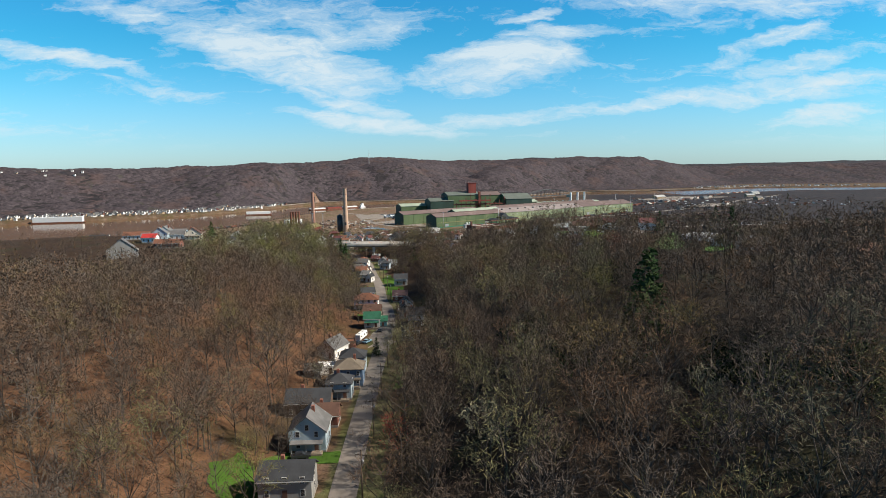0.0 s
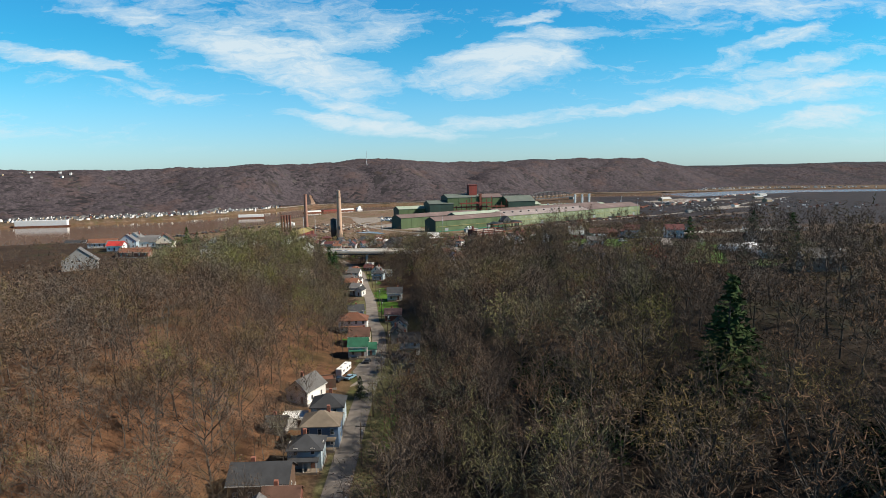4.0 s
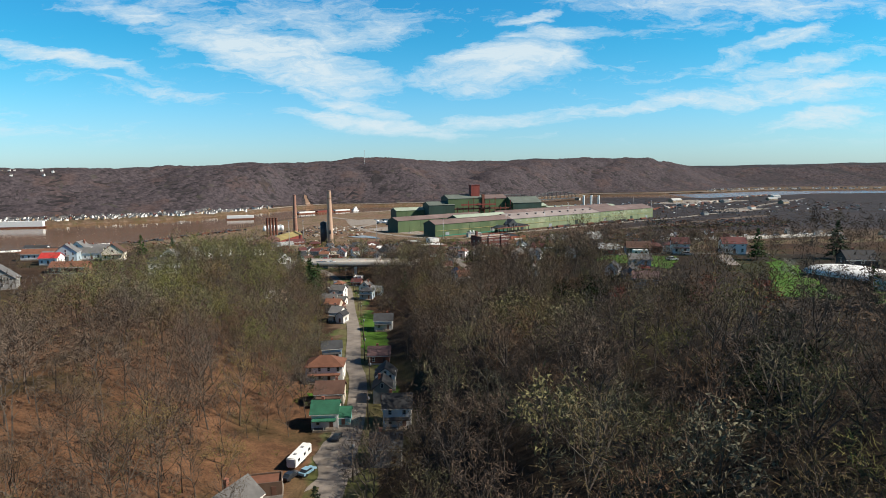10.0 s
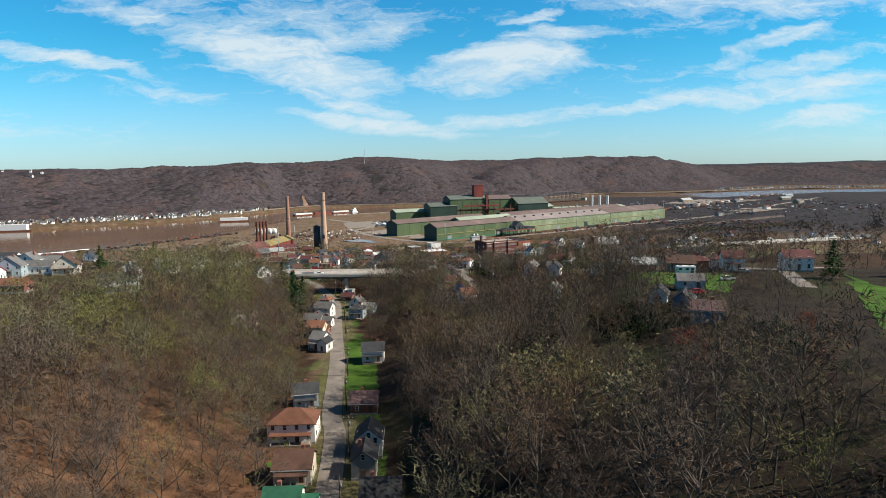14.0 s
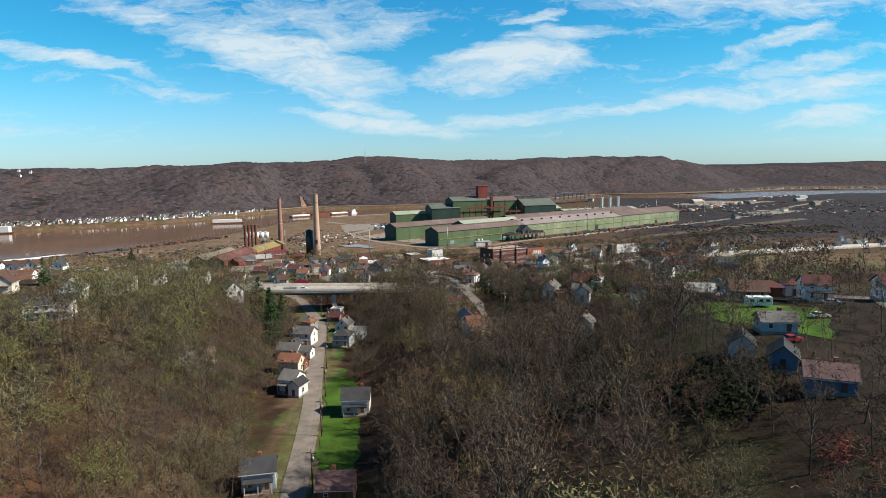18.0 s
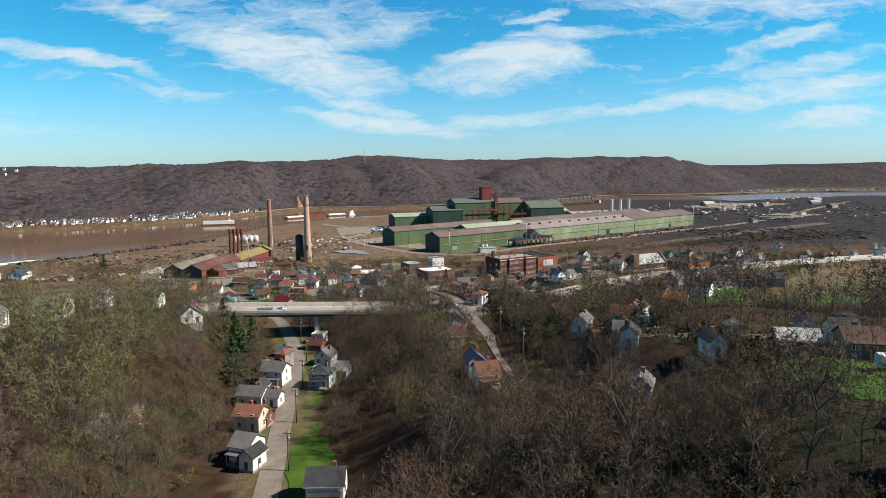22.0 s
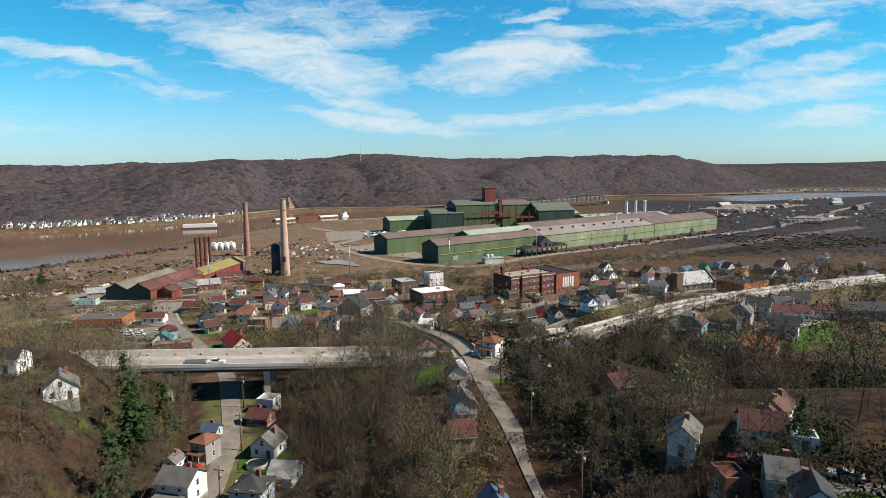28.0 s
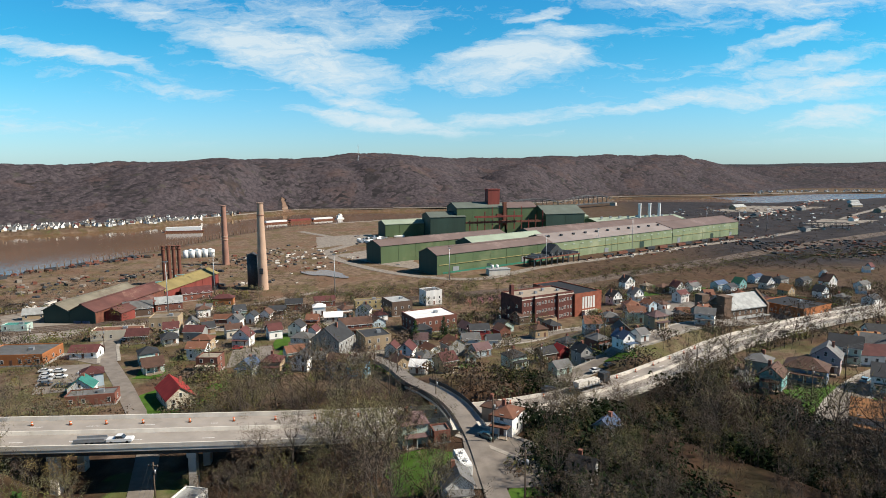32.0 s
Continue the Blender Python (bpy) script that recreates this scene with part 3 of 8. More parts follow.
def shed(parent, x, y, z, yaw, length, width, eave, rise, wall, roof, end=None, name="shed", rail=True, vents=0):
    """A long gabled shed from its near left corner, with panelled walls, seams, an overhanging roof and a ridge cap."""
    m = pose(x, y, z, 0, 0, yaw)
    o = 0.6
    s = rise / (width / 2)
    wb = bmesh.new()
    box(wb, 0.3, 0, 0, length - 0.3, width, eave - 0.05)
    part("wall", wb, wall, parent, at=m)
    n = max(1, int(length / 18))
    rb = bmesh.new()
    for k in range(n + 1):
        a = min(length - 0.5, max(0.3, length * k / n))
        box(rb, a - 0.1, -0.16, 0, a + 0.1, 0.02, eave - 0.4)
    part("wall_rib", rb, wall, parent, at=m)["kind"] = "stuff"
    for xx in (0, length - 0.3):
        eb = bmesh.new()
        A = [eb.verts.new((xx, py, pz)) for py, pz in ((0.02, 0), (width - 0.02, 0), (width - 0.02, eave), (width / 2, eave + rise), (0.02, eave))]
        B = [eb.verts.new(v.co + Vector((0.3, 0, 0))) for v in A]
        eb.faces.new(A)
        eb.faces.new(B[::-1])
        for k in range(5):
            eb.faces.new((A[k], B[k], B[(k + 1) % 5], A[(k + 1) % 5]))
        bmesh.ops.recalc_face_normals(eb, faces=eb.faces)
        part("gable_wall", eb, end or wall, parent, at=m)
    rb = bmesh.new()
    zl = eave - o * s
    sec = ((-o, zl), (width / 2, eave + rise), (width + o, zl), (width + o, zl + 0.35), (width / 2, eave + rise + 0.35), (-o, zl + 0.35))
    A = [rb.verts.new((-o, py, pz)) for py, pz in sec]
    B = [rb.verts.new((length + o, py, pz)) for py, pz in sec]
    rb.faces.new(A)
    rb.faces.new(B[::-1])
    for k in range(6):
        rb.faces.new((A[k], B[k], B[(k + 1) % 6], A[(k + 1) % 6]))
    bmesh.ops.recalc_face_normals(rb, faces=rb.faces)
    part("roof", rb, roof, parent, at=m)
    part("ridge_cap", boxes((-o, width / 2 - 0.7, eave + rise + 0.1, length + o, width / 2 + 0.7, eave + rise + 0.55)), roof, parent, at=m)
    if rail:
        part("wall_pipe", boxes((2, -0.5, eave * 0.52, length - 2, -0.1, eave * 0.52 + 0.45)), faded_yellow, parent, "faded yellow pipe along the wall", at=m)
    for k in range(vents):
        px = length * (k + 0.5) / vents
        part("roof_vent", boxes((px - 1.1, width * 0.30 - 1, eave + rise * 0.55, px + 1.1, width * 0.30 + 1, eave + rise * 0.6 + 2.0)), steel_dark, parent, at=m)
    return m


mill = empty("rolling_mill", pose(0, 0, 0), "huge green sheet-metal steel mill with mauve roofs", "steel mill")
G = -2.0
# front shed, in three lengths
# gable ends take a darker green than the long walls
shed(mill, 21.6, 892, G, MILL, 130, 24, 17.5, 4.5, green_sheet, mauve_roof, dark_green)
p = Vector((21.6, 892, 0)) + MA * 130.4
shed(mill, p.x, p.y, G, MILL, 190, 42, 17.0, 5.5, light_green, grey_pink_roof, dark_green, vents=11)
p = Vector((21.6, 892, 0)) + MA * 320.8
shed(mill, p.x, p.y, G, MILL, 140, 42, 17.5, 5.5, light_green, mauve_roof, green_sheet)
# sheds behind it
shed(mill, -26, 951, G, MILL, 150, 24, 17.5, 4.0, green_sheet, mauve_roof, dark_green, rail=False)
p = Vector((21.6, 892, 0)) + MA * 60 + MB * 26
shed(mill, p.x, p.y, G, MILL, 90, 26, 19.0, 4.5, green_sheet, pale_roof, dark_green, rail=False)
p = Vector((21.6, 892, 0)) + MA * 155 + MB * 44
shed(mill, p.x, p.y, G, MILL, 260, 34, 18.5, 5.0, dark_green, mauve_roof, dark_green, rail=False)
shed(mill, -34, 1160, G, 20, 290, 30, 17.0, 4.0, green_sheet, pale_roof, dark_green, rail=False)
# doors, low teal panels, roof monitors and lean-tos
for k, (a, w_, h_) in enumerate(((16, 6, 7), (52, 5, 6), (92, 7, 8), (148, 6, 7), (205, 6, 6), (262, 7, 8), (330, 6, 7), (398, 6, 7), (440, 5, 6))):
    q = Vector((21.6, 892, G)) + MA * a - MB * 0.25
    part("loading_door", boxes((0, 0, 0, w_, 0.2, h_)), dark_green if k % 2 else steel_grey, mill, "tall sliding loading door", at=pose(q.x, q.y, G, 0, 0, MILL))
q = Vector((21.6, 892, G)) + MA * 6 - MB * 0.3
part("base_panel", boxes((0, 0, 0.2, 118, 0.12, 3.4)), teal_sheet, mill, "teal panels along the foot of the wall", at=pose(q.x, q.y, G, 0, 0, MILL))
for a, b, c, zz in ((150, 60, 20, 20.5), (225, 70, 20, 20.5), (335, 55, 20, 21), (400, 45, 20, 21), (170, 80, 60, 22), (270, 90, 60, 22), (20, 90, 11, 20.6)):
    q = Vector((21.6, 892, G)) + MA * a + MB * c
    part("roof_monitor", boxes((0, -1.4, zz - 1, b, 1.4, zz + 1.6)), mauve_roof, mill, "long raised ridge vent", at=pose(q.x, q.y, G, 0, 0, MILL))
for k in range(26):
    q = Vector((21.6, 892, G)) + MA * (134 + 12.2 * k) - MB * 0.2
    part("wall_light", boxes((0, 0, 13.2, 3.4, 0.15, 14.6)), pale_roof, mill, "pale translucent wall panel", at=pose(q.x, q.y, G, 0, 0, MILL))
for k in range(14):
    q = Vector((21.6, 892, G)) + MA * (190 + 16.5 * k) - MB * (17 + (k % 2) * 3)
    w = empty("railway_wagon", pose(q.x, q.y, ground_z(q.x, q.y), 0, 0, MILL), "rusty open railway wagon beside the mill", "railway wagon", "railway wagons")
    part("body", boxes((-6.5, -1.4, 1.1, 6.5, 1.4, 3.4 if k % 3 else 1.8)), rust if k % 2 else steel_dark, w)
    for sx in (-4.4, 4.4):
        part("bogie", boxes((sx - 1.2, -1.1, 0.1, sx + 1.2, 1.1, 1.1)), steel_dark, w)
# tall melt shop and its fume tower
grey_green_roof = mat("grey_green_roofing", (0.115, 0.135, 0.115), 0.8, 0.15, 0.06, 1.0, 0.1, stain=(0.17, 0.185, 0.16), stain_at=0.58)
melt = empty("melt_shop", pose(0, 0, 0), "tall dark green melt shop with a brick-red tower", "steel mill")
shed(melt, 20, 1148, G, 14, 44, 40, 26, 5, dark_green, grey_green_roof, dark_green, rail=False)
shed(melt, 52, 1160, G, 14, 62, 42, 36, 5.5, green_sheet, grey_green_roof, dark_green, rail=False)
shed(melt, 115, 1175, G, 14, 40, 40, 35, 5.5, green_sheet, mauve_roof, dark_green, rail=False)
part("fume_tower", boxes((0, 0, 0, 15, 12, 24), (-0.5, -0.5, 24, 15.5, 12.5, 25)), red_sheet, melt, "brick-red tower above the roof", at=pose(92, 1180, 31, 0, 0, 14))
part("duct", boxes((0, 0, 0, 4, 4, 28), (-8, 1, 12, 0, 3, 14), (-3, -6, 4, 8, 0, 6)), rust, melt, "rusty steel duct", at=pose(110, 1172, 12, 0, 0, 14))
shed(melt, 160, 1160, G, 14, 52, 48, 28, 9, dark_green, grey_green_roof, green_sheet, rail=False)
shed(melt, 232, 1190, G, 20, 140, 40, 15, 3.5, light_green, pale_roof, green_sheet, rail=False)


for k in range(11):
    part("pipe", boxes((0, 0, 0, 1.0, 1.0, 12 + 5 * (k % 4))), rust if k % 2 else red_sheet, melt, "rusty vertical pipe", at=pose(66 + 9 * k, 1139 + 2.2 * k, 9, 0, 0, 14))
part("pipe_bridge", boxes((0, 0, 0, 100, 2.2, 2.4)), rust, melt, "rusty pipe bridge", at=pose(62, 1138, 17, 0, 0, 14))
part("pipe_bridge", boxes((0, 0, 0, 60, 2, 2)), red_sheet, melt, "red pipe bridge", at=pose(72, 1136, 24, 0, 0, 14))
for k in range(9):
    part("roof_fan", boxes((0, 0, 0, 2.4, 2.4, 2.6)), steel_grey, melt, "grey roof fan", at=pose(240 + 13 * k, 1203 + 4.7 * k, 16.2, 0, 0, 20))


def stack(name, x, y, z, h, r0, r1, material, label, bands=(), lip=True):
    e = empty(name, pose(x, y, z), label, "chimney")
    bm = bmesh.new()
    tube(bm, (0, 0, 0), (0, 0, h), r0, r1, 20, caps=False)
    part("shaft", bm, material, e)
    bm = bmesh.new()
    tube(bm, (0, 0, h), (0, 0, h + 0.5), r1 + 0.35, r1 + 0.35, 20)
    part("rim", bm, material if lip else steel_dark, e)
    for zz, mm in bands:
        bm = bmesh.new()
        rr = r0 + (r1 - r0) * zz / h
        tube(bm, (0, 0, zz), (0, 0, zz + 0.7), rr + 0.25, rr + 0.25, 20)
        part("band", bm, mm, e)
    return e


buff = mat("buff_brick_chimney", (0.47, 0.315, 0.225), 0.85, 0.16, 0.12, 3.0, 0.15, stain=(0.33, 0.2, 0.14), stain_at=0.6)
red_brick_stack = mat("red_brick_chimney", (0.31, 0.165, 0.12), 0.85, 0.2, 0.12, 3.0, 0.15, stain=(0.42, 0.27, 0.2), stain_at=0.56)
tall = stack("brick_chimney", -100, 840.3, -0.5, 60.3, 3.6, 2.1, buff, "tall slender buff brick chimney", [(52, red_brick_stack)])
part("flue_opening", boxes((-1.2, -4.2, 12, 1.2, -3.0, 16)), steel_dark, tall, "dark flue opening")
stack("brick_chimney", -161.4, 957, -0.5, 51.5, 3.0, 2.0, red_brick_stack, "tall weathered red brick chimney", [(22, buff), (25, buff)])
tank = empty("standpipe_tank", pose(-108, 846, -0.5), "dark rusted steel standpipe beside the chimney", "tank")
bm = bmesh.new()
tube(bm, (0, 0, 0), (0, 0, 24), 4.0, 4.0, 22)
part("shell", bm, steel_dark, tank)
bm = bmesh.new()
tube(bm, (0, 0, 24), (0, 0, 26.0), 4.1, 0.4, 22)
part("cap", bm, steel_dark, tank)
for k, (dx, dy) in enumerate(((0, 0), (3.3, 1.0), (6.6, 2.0), (9.9, 3.0))):
    stack("boiler_stack", -176 + dx, 862 + dy, -0.5, 28.5, 1.3, 1.3, rust, "rust-red steel boiler stack in a row of four", [(26, rust)])["group"] = "boiler stacks"
for dx in (0, 14.5, 29):
    stack("steel_stack", 294 + dx, 1216 + dx * 0.3, -1, 35, 1.9, 1.9, white_paint, "pale steel exhaust stack behind the mill")["group"] = "steel stacks"

# ---------- houses ----------
WALLS = {"white": (0.78, 0.765, 0.73), "cream": (0.60, 0.54, 0.43), "ltblue": (0.38, 0.47, 0.52), "blue": (0.112, 0.172, 0.258), "blue2": (0.103, 0.258, 0.361),
         "grey": (0.258, 0.254, 0.241), "tan": (0.344, 0.258, 0.163), "brick": (0.181, 0.073, 0.052), "mint": (0.413, 0.516, 0.456), "teal": (0.189, 0.396, 0.387),
         "pink": (0.430, 0.344, 0.344), "yellow": (0.430, 0.344, 0.172), "brown": (0.112, 0.073, 0.052), "orange": (0.344, 0.129, 0.047), "red": (0.258, 0.039, 0.039), "black": (0.026, 0.026, 0.030)}
ROOFS = {"dark": (0.039, 0.041, 0.045), "grey": (0.133, 0.131, 0.129), "brown": (0.094, 0.051, 0.037), "rust": (0.176, 0.078, 0.048), "red": (0.390, 0.035, 0.031),
         "mauve": (0.121, 0.074, 0.074), "maroon": (0.098, 0.035, 0.033), "tan": (0.195, 0.160, 0.121), "green": (0.023, 0.113, 0.066), "white": (0.74, 0.73, 0.71),
         "blue": (0.055, 0.086, 0.148), "black": (0.023, 0.023, 0.026), "pale": (0.359, 0.367, 0.359), "orange": (0.328, 0.156, 0.066), "teal": (0.039, 0.195, 0.164), "cream": (0.328, 0.281, 0.218)}
WALL_WORDS = {"white": "white clapboard", "cream": "cream-painted", "ltblue": "light blue-grey clapboard", "blue": "blue-sided", "blue2": "bright blue", "grey": "weathered grey",
              "tan": "tan brick", "brick": "red brick", "mint": "pale mint-green", "teal": "pale teal", "pink": "dusty pink", "yellow": "yellow brick", "brown": "dark brown",
              "orange": "orange brick", "red": "red-painted", "black": "black-sided"}
ROOF_WORDS = {"dark": "charcoal shingle", "grey": "grey shingle", "brown": "brown shingle", "rust": "rust-brown shingle", "red": "bright red metal", "mauve": "mauve-brown shingle",
              "maroon": "maroon shingle", "tan": "tan shingle", "green": "green metal", "white": "white membrane", "blue": "dark blue shingle", "black": "black", "pale": "pale metal",
              "orange": "orange-tan shingle", "teal": "teal metal", "cream": "cream gravel"}
KIND_WORDS = {"g": "gable", "f": "front-gable", "h": "hip", "F": "flat"}
trim = mat("white_trim", (0.62, 0.61, 0.58), 0.7, 0.08, 1.0, 6.0, 0.05)
block_mat = mat("foundation_block", (0.29, 0.27, 0.245), 0.9, 0.2, 0.7, 5.0, 0.2)
brick_mat = mat("chimney_brick", (0.24, 0.10, 0.07), 0.9, 0.25, 1.5, 6.0, 0.2)
deck_wood = mat("porch_boards", (0.25, 0.2, 0.15), 0.85, 0.2, 1.0, 6.0, 0.1)
door_mat = mat("door_paint", (0.14, 0.075, 0.055), 0.6, 0.15, 1.0, 6.0, 0.05, random=0.5)


def wall_mat(c):
    rough = {"brick": 0.9, "tan": 0.9, "yellow": 0.9, "orange": 0.9}.get(c, 0.7)
    return mat("wall_" + c, WALLS[c], rough, 0.12, 0.35, 3.0, 0.12, random=0.12, stain=tuple(k * 0.72 for k in WALLS[c]), stain_at=0.62, streak=True)


def roof_mat(c):
    return mat("roof_" + c, ROOFS[c], 0.85, 0.2, 0.4, 4.0, 0.25, random=0.2, stain=tuple(min(1, k * 1.45 + 0.01) for k in ROOFS[c]), stain_at=0.58)


def prism(bm, pts, y0, y1, axis="y"):
    """Extrudes an outline (a, z) along one axis."""
    put = (lambda a, z, t: (a, t, z)) if axis == "y" else (lambda a, z, t: (t, a, z))
    A = [bm.verts.new(put(a, z, y0)) for a, z in pts]
    B = [bm.verts.new(put(a, z, y1)) for a, z in pts]
    fs = [bm.faces.new(A), bm.faces.new(B[::-1])]
    n = len(pts)
    for k in range(n):
        fs.append(bm.faces.new((A[k], B[k], B[(k + 1) % n], A[(k + 1) % n])))
    bmesh.ops.recalc_face_normals(bm, faces=fs)


def window_mesh(w, h):
    bm = bmesh.new()
    box(bm, -w / 2, -0.05, 0, w / 2, 0.06, h)
    box(bm, -w / 2 + 0.12, -0.065, 0.12, w / 2 - 0.12, -0.04, h / 2 - 0.03, 1)
    box(bm, -w / 2 + 0.12, -0.065, h / 2 + 0.03, w / 2 - 0.12, -0.04, h - 0.12, 1)
    me = bpy.data.meshes.new("window")
    bm.to_mesh(me)
    bm.free()
    me.materials.append(trim)
    me.materials.append(glass)
    return me


WINDOW = window_mesh(1.05, 1.55)
bm = boxes((-0.5, -0.06, 0, 0.5, 0.05, 2.05))
DOOR = bpy.data.meshes.new("door")
bm.to_mesh(DOOR)
bm.free()
DOOR.materials.append(door_mat)


def house(x, y, yaw, w, d, h, kind, wall, roof, extra=""):
    """A house centred at x, y: foundation, walls, roof with eaves, chimney, windows, door and porch."""
    z = max(ground_z(x, y), 0.5 * (ground_z(x - w / 3, y - d / 2) + ground_z(x + w / 3, y - d / 2))) + 0.35
    h *= 0.92
    rise = {"g": d * 0.31, "f": w * 0.40, "h": min(w, d) * 0.32, "F": 0.0}[kind]
    what = "low industrial building" if extra == "I" else ("flat-roofed building" if kind == "F" else "house")
    label = f"{WALL_WORDS[wall]} {what}, {ROOF_WORDS[roof]} {KIND_WORDS[kind]} roof" + (", front porch" if extra == "P" else "")
    e = empty("house" if what == "house" else "building", pose(x, y, z, 0, 0, yaw), label, "house" if what == "house" else "building")
    CLEAR.append((x, y, max(w, d) * 0.5 + 0.9))
    wm, rm = wall_mat(wall), roof_mat(roof)
    part("foundation", boxes((-w / 2 - 0.08, -d / 2 - 0.08, -3.2, w / 2 + 0.08, d / 2 + 0.08, 0.25)), block_mat, e)
    bm = bmesh.new()
    o, t = 0.45, 0.22
    if kind in "gf":
        span, run, ax = (d, w, "x") if kind == "g" else (w, d, "y")
        s = rise / (span / 2)
        prism(bm, [(-span / 2, 0.2), (span / 2, 0.2), (span / 2, h), (0, h + rise), (-span / 2, h)], -run / 2, run / 2, ax)
        part("wall", bm, wm, e)
        bm = bmesh.new()
        a = span / 2 + o
        zl = h - o * s
        prism(bm, [(-a, zl + 0.02), (0, h + rise + 0.02), (a, zl + 0.02), (a, zl + t), (0, h + rise + t + 0.05), (-a, zl + t)], -run / 2 - o, run / 2 + o, ax)
        top = part("roof", bm, rm, e)
        part("fascia", boxes((-run / 2 - o, -a - 0.03, zl - 0.12, run / 2 + o, -a + 0.05, zl + 0.1)) if kind == "g" else boxes((a - 0.05, -run / 2 - o, zl - 0.12, a + 0.03, run / 2 + o, zl + 0.1)), trim, top)
    elif kind == "h":
        box(bm, -w / 2, -d / 2, 0.2, w / 2, d / 2, h)
        part("wall", bm, wm, e)
        bm = bmesh.new()
        a, b = w / 2 + o, d / 2 + o
        k = max(0.0, a - b)
        m = max(0.0, b - a)
        lo = [bm.verts.new(q) for q in ((-a, -b, h - 0.08), (a, -b, h - 0.08), (a, b, h - 0.08), (-a, b, h - 0.08))]
        mid = [bm.verts.new(v.co + Vector((0, 0, 0.2))) for v in lo]
        r0, r1 = (bm.verts.new((-k - 0.02, -m - 0.02, h + rise)), bm.verts.new((k + 0.02, m + 0.02, h + rise)))
        bm.faces.new(lo[::-1])
        for q in range(4):
            bm.faces.new((lo[q], lo[(q + 1) % 4], mid[(q + 1) % 4], mid[q]))
        if k >= m:
            bm.faces.new((mid[0], mid[1], r1, r0))
            bm.faces.new((mid[1], mid[2], r1))
            bm.faces.new((mid[2], mid[3], r0, r1))
            bm.faces.new((mid[3], mid[0], r0))
        else:
            bm.faces.new((mid[0], mid[1], r0))
            bm.faces.new((mid[1], mid[2], r1, r0))
            bm.faces.new((mid[2], mid[3], r1))
            bm.faces.new((mid[3], mid[0], r0, r1))
        top = part("roof", bm, rm, e)
    else:
        box(bm, -w / 2, -d / 2, 0.2, w / 2, d / 2, h)
        part("wall", bm, wm, e)
        top = part("roof", boxes((-w / 2 + 0.25, -d / 2 + 0.25, h - 0.1, w / 2 - 0.25, d / 2 - 0.25, h + 0.12)), rm, e)
        for q in ((-w / 2, -d / 2, h, w / 2, -d / 2 + 0.25, h + 0.5), (-w / 2, d / 2 - 0.25, h, w / 2, d / 2, h + 0.5),
                  (-w / 2, -d / 2 + 0.25, h, -w / 2 + 0.25, d / 2 - 0.25, h + 0.5), (w / 2 - 0.25, -d / 2 + 0.25, h, w / 2, d / 2 - 0.25, h + 0.5)):
            part("parapet", boxes(q), wm, e)
        if w > 10:
            part("roof_unit", boxes((w * 0.12, -1, h + 0.12, w * 0.12 + 1.8, 0.6, h + 1.2)), steel_grey, top, "grey rooftop air handler")
    rnd = random.Random(int(x * 13 + y * 7))
    if what == "house" and rnd.random() < 0.62:
        cx = rnd.uniform(-0.25, 0.25) * w
        part("chimney", boxes((cx - 0.4, 0.5, h + rise * 0.5 - 0.6, cx + 0.4, 1.3, h + rise + 0.9)), brick_mat, top, "brick chimney")
    floors = 2 if h > 4.5 else 1
    for f in range(floors):
        zz = 0.95 + 2.65 * f
        n = max(1, int(w / 3.0))
        for k in range(n):
            wx = -w / 2 + w * (k + 0.5) / n
            if f == 0 and k == n // 2:
                if extra != "I":
                    share("door", DOOR, e, pose(wx, -d / 2, 0.3))
                continue
            share("window", WINDOW, e, pose(wx, -d / 2, zz))
        n = max(1, int(d / 4.2))
        for k in range(n):
            wy = -d / 2 + d * (k + 0.5) / n
            share("window", WINDOW, e, pose(w / 2, wy, zz, 0, 0, 90))
            share("window", WINDOW, e, pose(-w / 2, wy, zz, 0, 0, -90))
    if kind == "f" and rise > 2.2:
        share("window", WINDOW, e, pose(0, -d / 2, h + 0.1))
    if extra == "P":
        pw = w * 0.42
        porch = part("porch", boxes((-pw, -d / 2 - 2.1, -2.5, pw, -d / 2 - 0.09, 0.3)), deck_wood, e)
        part("porch_roof", boxes((-pw - 0.2, -d / 2 - 2.3, 2.75, pw + 0.2, -d / 2 - 0.01, 2.95)), rm, porch)
        for sx in (-1, 0, 1):
            part("post", boxes((sx * (pw - 0.2) - 0.08, -d / 2 - 2.05, 0.3, sx * (pw - 0.2) + 0.08, -d / 2 - 1.89, 2.75)), trim, porch)
    return e


lawn = mat("lawn_grass", (0.058, 0.118, 0.017), 0.95, 0.3, 0.15, 2.0, 0.4, stain=(0.10, 0.098, 0.034), stain_at=0.6, spec=0.1)


bare_earth = mat("bare_earth", (0.23, 0.13, 0.085), 0.95, 0.3, 0.05, 0.5, 0.3)


